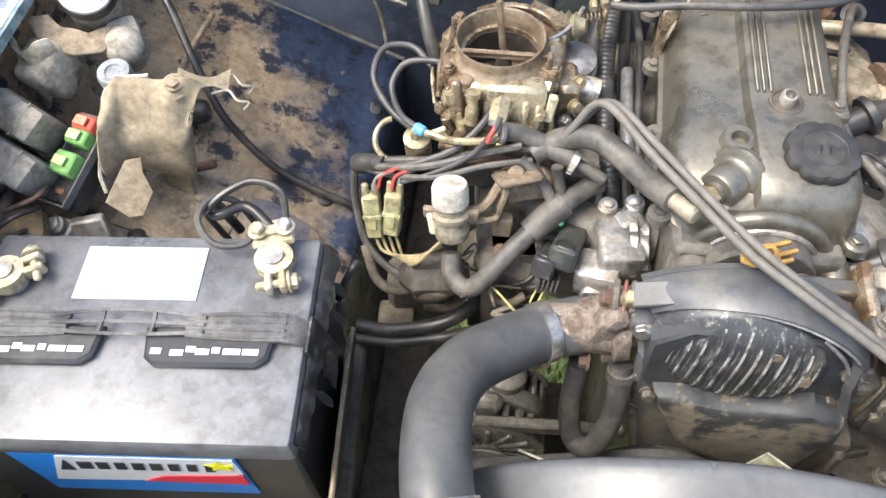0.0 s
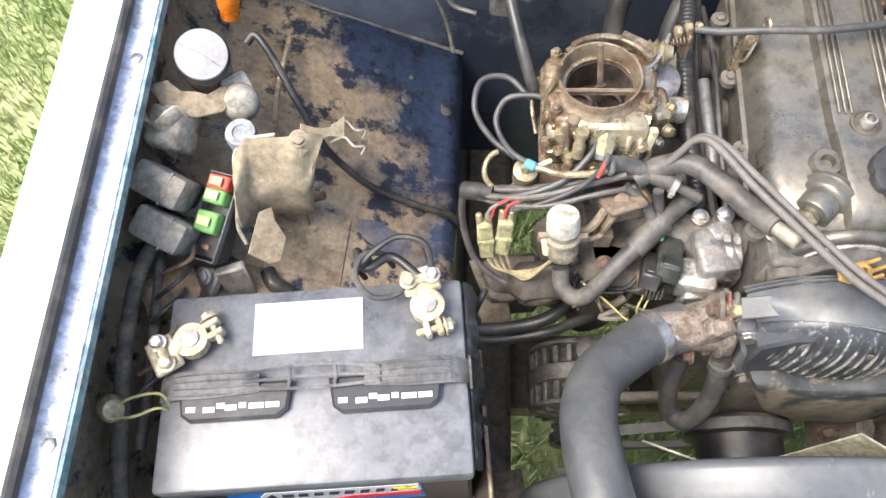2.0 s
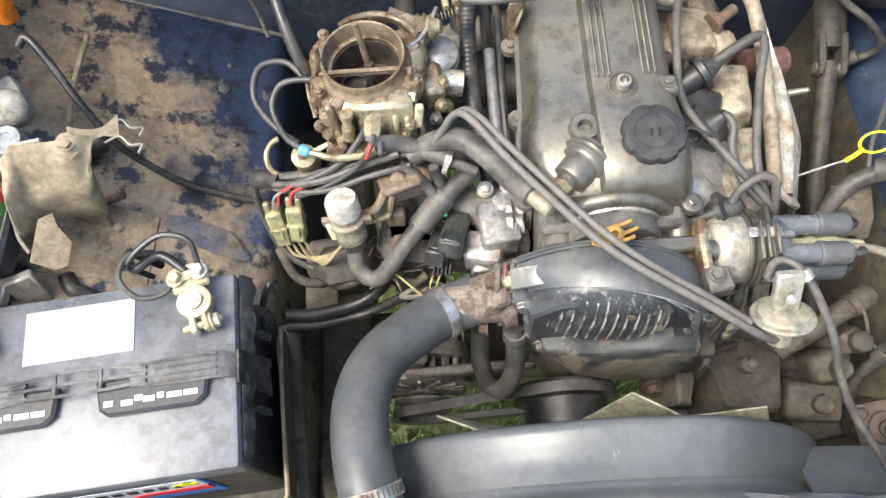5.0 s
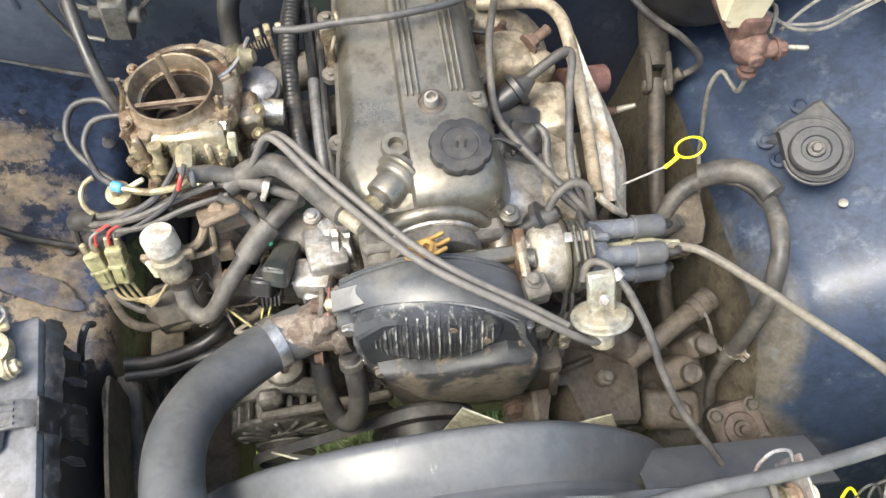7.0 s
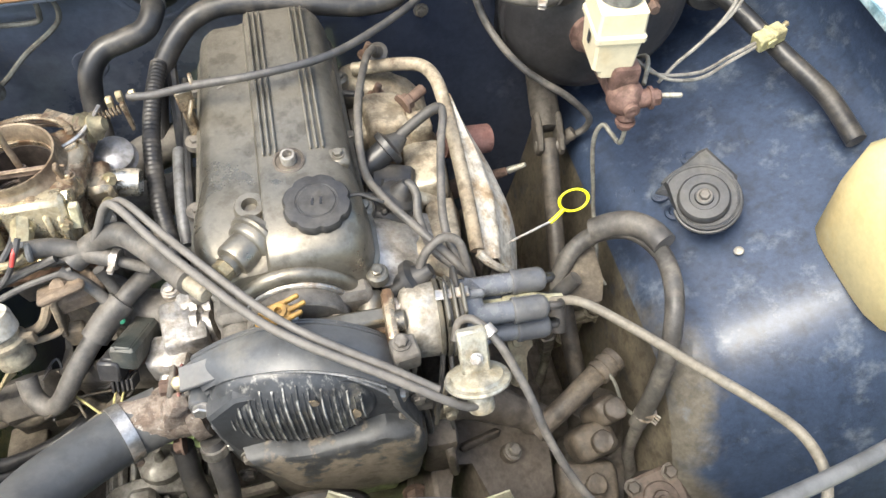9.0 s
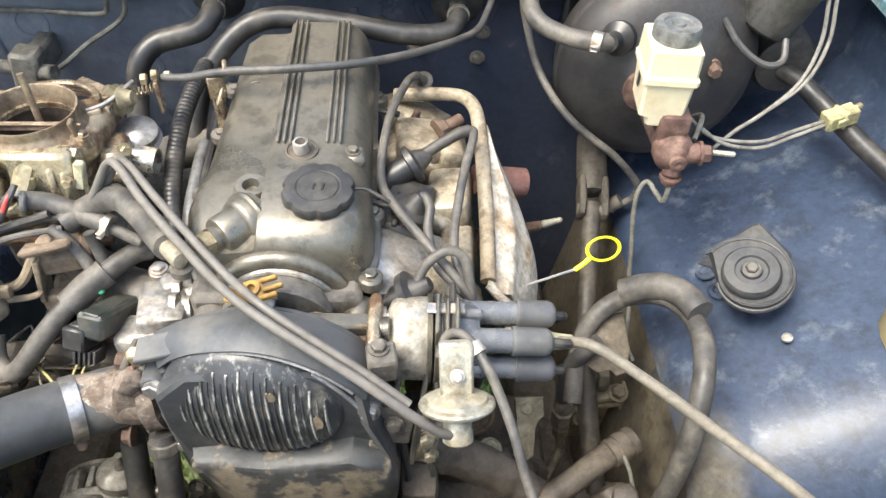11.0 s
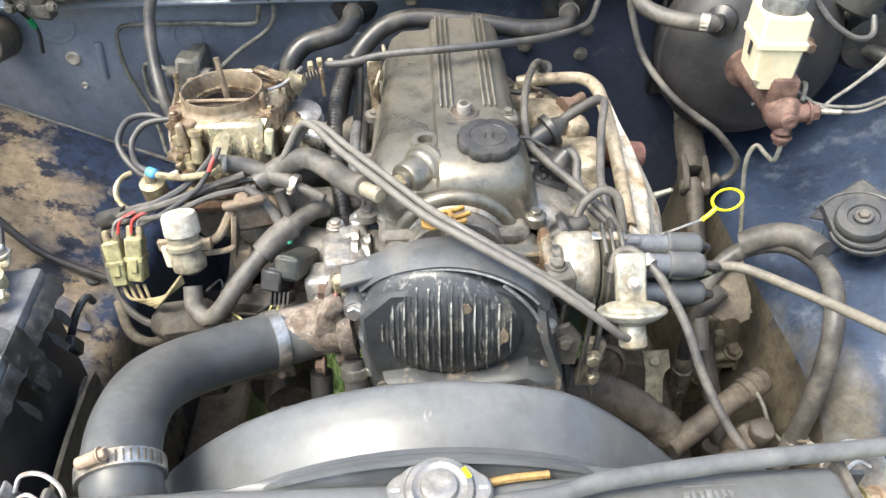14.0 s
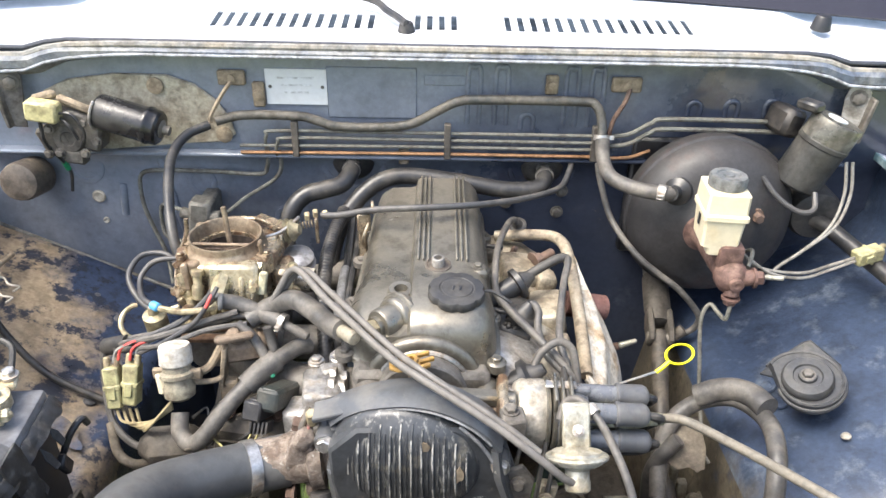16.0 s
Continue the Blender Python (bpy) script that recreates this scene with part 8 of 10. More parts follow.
hose("heater_hose", [(0.120, 0.762, 0.943), (0.119, 0.742, 0.940), (0.108, 0.725, 0.932), (0.085, 0.717, 0.928), (0.062, 0.712, 0.922), (0.045, 0.70, 0.905), (0.038, 0.685, 0.87), (0.04, 0.66, 0.84), (0.05, 0.62, 0.82)], 0.0120, HOSE_DARK, "black heater hose bending down behind the carburettor", n=16)
hose("heater_hose", [(0.388, 0.762, 0.939), (0.386, 0.742, 0.935), (0.372, 0.728, 0.930), (0.33, 0.724, 0.930), (0.26, 0.732, 0.938), (0.20, 0.737, 0.942), (0.165, 0.732, 0.937), (0.140, 0.722, 0.922), (0.117, 0.705, 0.897), (0.102, 0.680, 0.865), (0.096, 0.65, 0.83)], 0.0115, HOSE_DARK, "black heater hose running across behind the valve cover", n=16)
solid("hose_tab", box(B(), (0.192, 0.775, 0.957), (0.014, 0.022, 0.022), bev=0.002), TANMETAL, "tan tab above the heater hose", "bracket")
# fuel lines and valve on the lower left of the firewall
hose("fuel_line", [(0.006, 0.761, 0.97), (0.002, 0.765, 0.94), (-0.012, 0.77, 0.926), (-0.08, 0.772, 0.928), (-0.155, 0.772, 0.928), (-0.178, 0.772, 0.922), (-0.184, 0.772, 0.90), (-0.182, 0.772, 0.86), (-0.16, 0.76, 0.80), (-0.15, 0.74, 0.76)], 0.003, PIPE, "thin fuel line bent along the lower firewall", "pipe", 8)
hose("fuel_line", [(0.022, 0.761, 0.965), (0.020, 0.768, 0.935), (0.005, 0.77, 0.915), (-0.03, 0.76, 0.895), (-0.055, 0.74, 0.88), (-0.075, 0.725, 0.873)], 0.003, PIPE, "thin fuel line to the valve block", "pipe", 8)
hose("fuel_line", [(-0.10, 0.725, 0.885), (-0.125, 0.735, 0.888), (-0.148, 0.75, 0.885), (-0.155, 0.755, 0.86), (-0.15, 0.75, 0.835), (-0.12, 0.74, 0.83)], 0.003, PIPE, "looped fuel line beside the valve block", "pipe", 8)
bmx = B()
box(bmx, (-0.086, 0.725, 0.880), (0.030, 0.030, 0.055), rot(y=8), bev=0.004)
cyl(bmx, (-0.086, 0.725, 0.88), (-0.055, 0.715, 0.885), 0.009)
cyl(bmx, (-0.086, 0.725, 0.88), (-0.115, 0.728, 0.885), 0.008)
box(bmx, (-0.086, 0.755, 0.88), (0.022, 0.07, 0.03), bev=0.003)
solid("valve_block", bmx, surface("greenish_casting", (0.17, 0.165, 0.145), 0.6, 0.2, (0.10, 0.09, 0.075), 0.54, 0.14, 24), "grimy valve block on the firewall", "valve")


def build_booster():
    root = thing("brake_booster", (0.585, 0.7, 0.92), "black brake booster with rust patches on the firewall", "brake booster")
    ax = Vector((0.02, -1, 0.03)).normalized()
    m = aim((0.608, 0.772, 0.899), ax) @ Matrix.Diagonal((0.94, 0.94, 1, 1))
    part("shell", lathe(B(), m, [(0.075, 0), (0.108, 0.012), (0.117, 0.030), (0.1185, 0.048), (0.1215, 0.050), (0.1215, 0.058), (0.118, 0.060), (0.116, 0.072), (0.106, 0.088), (0.085, 0.100), (0.058, 0.106), (0.052, 0.112), (0.040, 0.116), (0, 0.117)], 64), BOOSTER, root)
    for a in (210, 300):
        aa = radians(a)
        p = m @ Vector((0.052 * math.cos(aa), 0.052 * math.sin(aa), 0.106))
        part("stud", bolt(B(), p, ax, 0.007, 0.016), RUST, root)
    part("check_valve", lathe(B(), aim((0.548, 0.674, 0.955), (-0.5, -0.7, 0.2)), [(0.018, -0.006), (0.018, 0.004), (0.012, 0.008), (0.009, 0.010), (0.009, 0.026), (0, 0.026)], 22), HOSE_DARK, root, "black check valve")
    part("bracket", box(B(), (0.59, 0.778, 0.90), (0.16, 0.02, 0.18), bev=0.004), BLACK, root)


build_booster()


def build_master():
    root = thing("brake_master_cylinder", (0.588, 0.58, 0.89), "rusty brake master cylinder with hydraulic lines", "master cylinder")
    m = aim((0.586, 0.660, 0.905), (0.0, -1, -0.02))
    part("casting", lathe(B(), m, [(0.026, 0), (0.026, 0.006), (0.020, 0.010), (0.0170, 0.02), (0.0165, 0.10), (0.0195, 0.102), (0.0195, 0.114), (0.016, 0.118), (0.013, 0.122), (0.008, 0.124), (0.008, 0.129), (0.004, 0.1295), (0, 0.127)], 30), MCRUST, root)
    bm = B()
    cyl(bm, (0.588, 0.546, 0.903), (0.610, 0.543, 0.908), 0.0095)
    bolt(bm, (0.607, 0.543, 0.907), (1, -0.1, 0.1), 0.009, 0.012)
    part("outlet", bm, MCRUST, root)
    bm = B()
    cyl(bm, (0.587, 0.546, 0.895), (0.586, 0.540, 0.882), 0.009)
    bolt(bm, (0.586, 0.540, 0.882), (0, 0, -1), 0.008, 0.010)
    box(bm, (0.583, 0.568, 0.926), (0.030, 0.034, 0.030), rot(z=-4), bev=0.006, seg=2)
    part("outlet", bm, MCRUST, root)
    part("outlet_nut", cyl(B(), (0.618, 0.542, 0.909), (0.640, 0.536, 0.911), 0.0028), surface("pale_zinc", (0.66, 0.62, 0.50)), root, "pale bleed line stub")


build_master()


def build_reservoir():
    root = thing("brake_fluid_reservoir", (0.578, 0.575, 0.93), "yellowed cream brake fluid reservoir with a grey cap", "reservoir")
    m = Matrix.Translation((0.570, 0.584, 0.116)) @ Matrix.Rotation(radians(-6), 4, "Z") @ Matrix.Diagonal((0.84, 0.86, 0.88, 1))
    bm = B()
    secs = []
    for z, w, d, dy in ((0.922, 0.030, 0.030, -0.014), (0.932, 0.034, 0.036, -0.012), (0.934, 0.050, 0.056, -0.002), (0.972, 0.054, 0.064, 0.0), (0.974, 0.060, 0.070, 0.0), (0.980, 0.060, 0.070, 0.0), (0.982, 0.056, 0.066, 0.002), (1.008, 0.055, 0.064, 0.002)):
        c = 0.0032
        pts = [(-w / 2 + c, -d / 2), (w / 2 - c, -d / 2), (w / 2, -d / 2 + c), (w / 2, d / 2 - c), (w / 2 - c, d / 2), (-w / 2 + c, d / 2), (-w / 2, d / 2 - c), (-w / 2, -d / 2 + c)]
        secs.append([m @ Vector((x, y + dy, z)) for x, y in pts])
    loft(bm, secs)
    part("tank", bm, CREAM, root, angle=30)
    part("cap", lathe(B(), m @ Matrix.Translation((0.002, 0.006, 1.006)), [(0.021, 0), (0.0255, 0.003), (0.0258, 0.014), (0.0235, 0.018), (0.016, 0.0185), (0.0145, 0.0165), (0.008, 0.0165), (0.007, 0.019), (0, 0.0192)], 40), surface("grey_cap", (0.09, 0.10, 0.105), 0.5, 0, (0.19, 0.18, 0.165), 0.55, 0.12, 30), root, "dusty grey screw cap")
    part("level_mark", box(B(), m @ Vector((-0.0285, -0.004, 0.964)), (0.001, 0.006, 0.014), rot(z=-6), bev=0), INK, root, "dark level window")


build_reservoir()
hose("brake_pipe", [(0.586, 0.538, 0.878), (0.585, 0.534, 0.868), (0.584, 0.536, 0.853), (0.580, 0.552, 0.853), (0.575, 0.563, 0.856), (0.568, 0.562, 0.846), (0.566, 0.556, 0.824), (0.569, 0.541, 0.782), (0.570, 0.526, 0.750), (0.567, 0.495, 0.728), (0.562, 0.470, 0.712), (0.568, 0.452, 0.702)], 0.0026, PIPE, "bent steel brake pipe from the master cylinder", "pipe", 8)
hose("brake_pipe", [(0.606, 0.558, 0.912), (0.618, 0.58, 0.918), (0.624, 0.60, 0.912), (0.616, 0.615, 0.895), (0.59, 0.63, 0.87)], 0.0026, PIPE, "short curled brake pipe", "pipe", 8)
hose("clutch_cable", [(0.456, 0.738, 0.965), (0.460, 0.732, 0.945), (0.475, 0.715, 0.900), (0.492, 0.688, 0.877), (0.514, 0.668, 0.857), (0.538, 0.656, 0.841), (0.568, 0.648, 0.820), (0.600, 0.648, 0.782), (0.602, 0.652, 0.759), (0.592, 0.655, 0.745)], 0.0044, HOSE, "grey cable sheath curving down past the booster", "cable", 10)
solid("cable_end", lathe(B(), aim((0.588, 0.655, 0.751), (-0.6, 0, -0.6)), [(0.008, 0), (0.009, 0.006), (0.0075, 0.012), (0.009, 0.016), (0.005, 0.022), (0, 0.022)], 14), GRIME, "grimy cable end fitting", "fitting")


def build_filter_canister():
    root = thing("charcoal_canister", (0.725, 0.70, 0.95), "dark grey charcoal canister with a dusty lid on the firewall", "canister")
    m = aim((0.708, 0.700, 0.957), (0.34, -0.06, 0.94)) @ Matrix.Diagonal((0.92, 0.92, 0.82, 1))
    part("can", lathe(B(), m, [(0.030, 0), (0.034, 0.004), (0.034, 0.072), (0.0355, 0.074), (0.0355, 0.080), (0.034, 0.082)], 36), surface("canister_paint", (0.040, 0.040, 0.038), 0.32, 0.2, (0.075, 0.07, 0.06), 0.58, 0.14, 10), root)
    part("lid", lathe(B(), m, [(0.0345, 0.080), (0.0350, 0.112), (0.033, 0.116), (0.026, 0.118), (0.018, 0.116), (0, 0.118)], 36, 24, 0.012), surface("canister_lid", (0.115, 0.11, 0.092), 0.26, 0.5, (0.18, 0.165, 0.135), 0.57, 0.14, 24), root, "ribbed dusty lid")
    part("label", lathe(B(), m @ Matrix.Translation((0.003, 0.0, 0.1165)), [(0.014, 0), (0.014, 0.0022), (0, 0.0024)], 24), PAPER, root, "round white sticker")
    bm = B()
    box(bm, (0.698, 0.748, 1.028), (0.030, 0.05, 0.036), rot(z=10, y=14), bev=0.006)
    part("bracket", bm, BLACK, root)
    bm = B()
    box(bm, (0.705, 0.705, 1.062), (0.02, 0.03, 0.012), rot(z=30), bev=0.003)
    part("top_port", bm, HOSE_DARK, root)


build_filter_canister()
hose("canister_hose", [(0.72, 0.665, 0.96), (0.715, 0.648, 0.945), (0.695, 0.645, 0.943), (0.672, 0.66, 0.955), (0.655, 0.68, 0.975)], 0.0035, RUBBER, "thin black hose looping under the canister", n=8)
for k in range(2):
    hose("canister_wire", [(0.752 + 0.008 * k, 0.672, 1.0), (0.755 + 0.008 * k, 0.66, 0.96), (0.738 + 0.006 * k, 0.64, 0.925), (0.70, 0.62, 0.90), (0.672, 0.61, 0.885), (0.650, 0.60, 0.87)], 0.0021, surface("grey_wire", (0.22, 0.21, 0.185)), "grey wire from the canister towards the booster", "wire", 8)
hose("sensor_wire", [(0.625, 0.60, 0.90), (0.65, 0.585, 0.888), (0.69, 0.585, 0.882), (0.73, 0.60, 0.885), (0.765, 0.61, 0.893)], 0.002, surface("grey_wire", (0.22, 0.21, 0.185)), "thin grey sensor wires to a cream plug", "wire", 6)
hose("sensor_wire", [(0.615, 0.60, 0.908), (0.64, 0.59, 0.892), (0.69, 0.59, 0.886), (0.73, 0.604, 0.889), (0.765, 0.613, 0.896)], 0.002, surface("grey_wire", (0.22, 0.21, 0.185)), "thin grey sensor wires to a cream plug", "wire", 6)
build_connector((0.782, 0.617, 0.898), rot(y=80, z=15), "cream sensor plug on the wiring loom", (0.018, 0.018, 0.036))
hose("loom_conduit", [(0.745, 0.72, 0.90), (0.765, 0.69, 0.898), (0.785, 0.65, 0.888), (0.805, 0.60, 0.878), (0.825, 0.54, 0.87), (0.83, 0.48, 0.86)], 0.011, HOSE_DARK, "black wrapped wiring conduit along the fender", "conduit", 12)
bmx = B()
lathe(bmx, aim((0.757, 0.735, 0.905), (-0.1, -1, 0.05)), [(0.036, -0.05), (0.036, 0.02), (0.032, 0.03), (0.02, 0.034), (0, 0.034)], 28)
solid("rubber_grommet", bmx, surface("dull_grommet", (0.036, 0.034, 0.032), 0.45, 0, (0.10, 0.088, 0.07), 0.60, 0.14, 20), "dusty rubber grommet where the loom enters", "grommet")

# ---- right inner fender fittings ----
def build_horn():
    root = thing("horn", (0.66, 0.455, 0.79), "black snail horn bolted to the blue inner fender", "horn")
    n = Vector((-0.30, -0.22, 0.93)).normalized()
    m = aim((0.668, 0.472, 0.802), n, (1, 0, 0)) @ Matrix.Diagonal((0.88, 0.88, 0.88, 1))

    HORNP = surface("faded_horn_plastic", (0.040, 0.042, 0.046), 0.36, 0, (0.085, 0.082, 0.075), 0.58, 0.14, 30, bump=0.1, grime=0.2)

    def snail(a):
        r = 0.034 + 0.019 * (a - 180) / 315
        return (r * math.cos(radians(a)), r * math.sin(radians(a)))

    curve = [snail(180 + 315 * k / 40) for k in range(41)]
    part("trumpet", prism(B(), curve, 0.018, m @ Matrix.Translation((0, 0, 0.0)), 0.004), HORNP, root, "spiral black trumpet body")
    part("back_plate", prism(B(), [(-0.034, 0.020), (-0.050, 0.030), (-0.030, 0.042), (0.016, 0.068), (0.028, 0.070), (0.050, 0.022), (0.040, 0.0)], 0.012, m @ Matrix.Translation((0, 0, 0.001)), 0.004), HORNP, root, "flared trumpet mouth")
    part("seam", tube(B(), [m @ Vector((x * 1.02, y * 1.02, 0.009)) for x, y in curve], 0.0022, 8, 1), HORNP, root)
    part("upper_rim", tube(B(), [m @ Vector((x * 0.93, y * 0.93, 0.0185)) for x, y in curve], 0.0016, 6, 1), HORNP, root)
    part("disc", lathe(B(), m, [(0.030, 0.014), (0.0315, 0.020), (0.0310, 0.027), (0.0285, 0.030), (0.018, 0.0305), (0.0165, 0.028), (0.0115, 0.028), (0.0105, 0.032), (0.006, 0.033), (0.0055, 0.031), (0, 0.031)], 44), HORNP, root)
    part("bolt", bolt(B(), m @ Vector((0, 0, 0.031)), n, 0.0060, 0.006), IRON, root)
    part("foot", box(B(), m @ Vector((0.01, 0.01, -0.008)), (0.03, 0.03, 0.03), m.to_3x3(), bev=0.002), BLACK, root)


build_horn()
solid("panel_nut", lathe(B(), aim((0.694, 0.419, 0.7805), (-0.35, 0, 0.9)), [(0.0055, 0), (0.005, 0.0015), (0.003, 0.0022), (0.0025, 0.001), (0, 0.001)], 18), surface("dull_washer", (0.30, 0.285, 0.25), 0.5, 0.4), "pale bolt hole washer on the inner fender", "washer")
for x, y in ((0.655, 0.530), (0.622, 0.552), (0.66, 0.50), (0.70, 0.56)):
    bmx = B()
    z = apron_height(x, y) + 0.006
    lathe(bmx, aim((x, y, z - 0.002), (-0.42, 0, 0.9)), [(0.012, 0), (0.011, 0.002), (0.007, 0.0026), (0.0055, 0.001), (0, 0.001)], 22)
    solid("panel_pressing", bmx, NAVY_WORN, "round pressing in the blue inner fender", "pressing")
for k in range(9):
    x, y, r = RNDW.uniform(-0.31, -0.15), RNDW.uniform(0.50, 0.74), RNDW.choice((0.004, 0.005, 0.008))
    bmx = lathe(B(), aim((x, y, apron_height(x, y) + 0.0025), (0.42, 0, 0.9)), [(r, 0), (r * 0.9, 0.002), (r * 0.5, 0.003), (0, 0.003)], 14)
    solid("panel_stud", bmx, surface("dull_stud", (0.10, 0.10, 0.105), 0.4, 0.4), "small dull stud on the inner fender", "stud")

hose("heater_loop_hose", [(0.498, 0.41, 0.69), (0.504, 0.445, 0.722), (0.517, 0.466, 0.752), (0.545, 0.474, 0.777), (0.577, 0.458, 0.799), (0.596, 0.426, 0.805), (0.594, 0.388, 0.811), (0.586, 0.354, 0.803), (0.578, 0.326, 0.768), (0.570, 0.309, 0.715), (0.560, 0.298, 0.655)], 0.0098, HOSE, "grey rubber power steering hose looping over the inner fender", n=16)
hose("hose_sleeve", [(0.545, 0.474, 0.787), (0.562, 0.468, 0.801), (0.579, 0.458, 0.811), (0.592, 0.441, 0.816), (0.599, 0.421, 0.817)], 0.0135, HOSE, "foam sleeve over the power steering hose", n=18)
for dz in (0.0, 0.008):
    build_clamp((0.5645 + dz * 0.3, 0.3010 + dz * 0.2, 0.672 + dz), (0.35, 0.25, 1), 0.0112, "spring_clip", "steel wire clip on the power steering hose", 0.003)
hose("steering_pipe", [(0.560, 0.296, 0.655), (0.558, 0.288, 0.60), (0.565, 0.275, 0.56), (0.56, 0.265, 0.53)], 0.007, IRON, "grimy steel power steering pipe", "pipe")


def build_steering():
    root = thing("steering_shaft", (0.55, 0.6, 0.7), "dusty steering shaft with universal joint below the booster", "steering shaft")
    a, b = Vector((0.566, 0.775, 0.800)), Vector((0.553, 0.655, 0.752))
    d = (b - a).normalized()
    part("upper_shaft", cyl(B(), a, a.lerp(b, 0.5), 0.016), IRON, root)
    bm = B()
    R = aim(a, d, (1, 0, 0)).to_3x3()
    lathe(bm, aim(a.lerp(b, 0.30), d), [(0.0, 0.0), (0.016, 0.0), (0.0185, 0.005), (0.0185, 0.060), (0.016, 0.068), (0.014, 0.082), (0.0, 0.084)], 20)
    box(bm, a.lerp(b, 0.62) + R @ Vector((0.0, -0.014, 0)), (0.020, 0.016, 0.048), R, bev=0.005, seg=2)
    for s in (-1, 1):
        prism(bm, [(-0.026, -0.013), (0.012, -0.015), (0.024, -0.009), (0.027, 0.0), (0.024, 0.009), (0.012, 0.015), (-0.026, 0.013)], 0.008, aim(a.lerp(b, 1.00) + R @ Vector((s * 0.0135 - 0.0035, 0, 0)), R @ Vector((1, 0, 0)), d), 0.002)
    roughen(bm, 0.0012, 70)
    part("joint", bm, surface("dusty_joint", (0.078, 0.067, 0.054), 0.6, 0.2, (0.07, 0.062, 0.052), 0.5, 0.12, 30), root, "dusty forged universal joint")
    part("cross", cyl(B(), a.lerp(b, 1.12) - R @ Vector((0.018, 0, 0)), a.lerp(b, 1.12) + R @ Vector((0.018, 0, 0)), 0.008), IRON, root)
    part("lower_shaft", tube(B(), [a.lerp(b, 1.05), (0.532, 0.50, 0.665), (0.535, 0.38, 0.58), (0.55, 0.30, 0.53)], 0.0115, 14), surface("dark_shaft", (0.05, 0.044, 0.038), 0.5, 0.2, (0.095, 0.08, 0.062), 0.55, 0.1, 40), root, "dark greasy lower shaft")


build_steering()


def build_steering_box():
    root = thing("steering_box", (0.56, 0.26, 0.42), "grimy cast steering box with bolted cover", "steering box")
    STEERM = surface("rusty_steering_cover", (0.085, 0.064, 0.052), 0.6, 0.1, (0.145, 0.112, 0.088), 0.55, 0.12, 30, bump=0.5)
    part("housing", box(B(), (0.545, 0.29, 0.49), (0.11, 0.12, 0.12), rot(z=10), bev=0.02), GRIME, root)
    part("valve_body", cyl(B(), (0.548, 0.31, 0.5), (0.545, 0.36, 0.58), 0.034), GRIME, root)
    mm = aim((0.572, 0.228, 0.600), (-0.15, -0.30, 0.92), (1, 0.2, 0)) @ Matrix.Diagonal((0.86, 0.86, 1, 1))
    part("case", lathe(B(), mm, [(0.034, -0.12), (0.036, -0.004), (0.036, 0.0)], 24), GRIME, root)
    bm = B()
    prism(bm, [(-0.036, -0.024), (-0.024, -0.036), (0.024, -0.036), (0.036, -0.024), (0.036, 0.024), (0.024, 0.036), (-0.024, 0.036), (-0.036, 0.024)], 0.011, mm, 0.003)
    lathe(bm, mm, [(0.024, 0.010), (0.022, 0.015), (0.012, 0.017), (0.011, 0.021), (0.006, 0.022), (0.0055, 0.032), (0, 0.033)], 24)
    part("cover", roughen(bm, 0.0012, 80), STEERM, root, "square bolted cover plate")
    mm = mm @ Matrix.Translation((0, 0, 0.011))
    for i in range(4):
        a = radians(45 + 90 * i)
        part("bolt", bolt(B(), mm @ Vector((0.037 * math.cos(a), 0.037 * math.sin(a), 0.0)), (-0.15, -0.30, 0.92), 0.0075, 0.009), GREASE, root)
    part("port", cyl(B(), (0.50, 0.30, 0.55), (0.505, 0.28, 0.60), 0.014), IRON, root)


build_steering_box()


def build_dipstick():
    root = thing("oil_dipstick", (0.45, 0.47, 0.78), "oil dipstick with a bright yellow pull ring", "dipstick")
    part("wire", tube(B(), [(0.425, 0.455, 0.800), (0.440, 0.457, 0.815), (0.462, 0.461, 0.822), (0.490, 0.465, 0.831)], 0.0013, 6), STEEL, root)
    m = aim((0.513, 0.474, 0.848), (-0.25, -0.72, 0.65), (1, 0, 0.3))
    part("pull_ring", ring(B(), m @ Matrix.Diagonal((1.0, 0.72, 1, 1)), 0.0150, 0.0017, 32, 8), YELLOW, root, "bright yellow pull ring")
    part("stem", tube(B(), [(0.487, 0.464, 0.830), (0.495, 0.467, 0.835), (0.502, 0.470, 0.841)], 0.0024, 8), YELLOW, root)
    part("guide_tube", tube(B(), [(0.424, 0.455, 0.802), (0.415, 0.462, 0.70), (0.405, 0.48, 0.60)], 0.005, 10), IRON, root)


build_dipstick()


def build_washer_bottle():
    root = thing("washer_bottle", (0.77, 0.35, 0.78), "yellowed plastic washer bottle on the inner fender", "bottle")
    secs = []
    for z, w, d in ((0.80, 0.09, 0.13), (0.81, 0.105, 0.15), (0.88, 0.112, 0.16), (0.925, 0.108, 0.155), (0.945, 0.085, 0.12), (0.955, 0.055, 0.08)):
        secs.append([Vector((0.812 + x, 0.350 + y, z)) for x, y in oval(w, d, 28, 4.0)])
    part("tank", loft(B(), secs), BOTTLE, root, angle=50)
    part("cap", lathe(B(), Matrix.Translation((0.815, 0.350, 0.953)), [(0.024, 0), (0.026, 0.003), (0.026, 0.014), (0.023, 0.017), (0, 0.018)], 30), PLASTIC, root)
    part("tube", tube(B(), [(0.772, 0.385, 0.94), (0.760, 0.355, 0.925), (0.753, 0.315, 0.905), (0.751, 0.285, 0.885), (0.758, 0.262, 0.87), (0.775, 0.258, 0.868)], 0.0042, 8), surface("amber_tube", (0.42, 0.24, 0.08), 0.4), root, "amber washer tube")


build_washer_bottle()

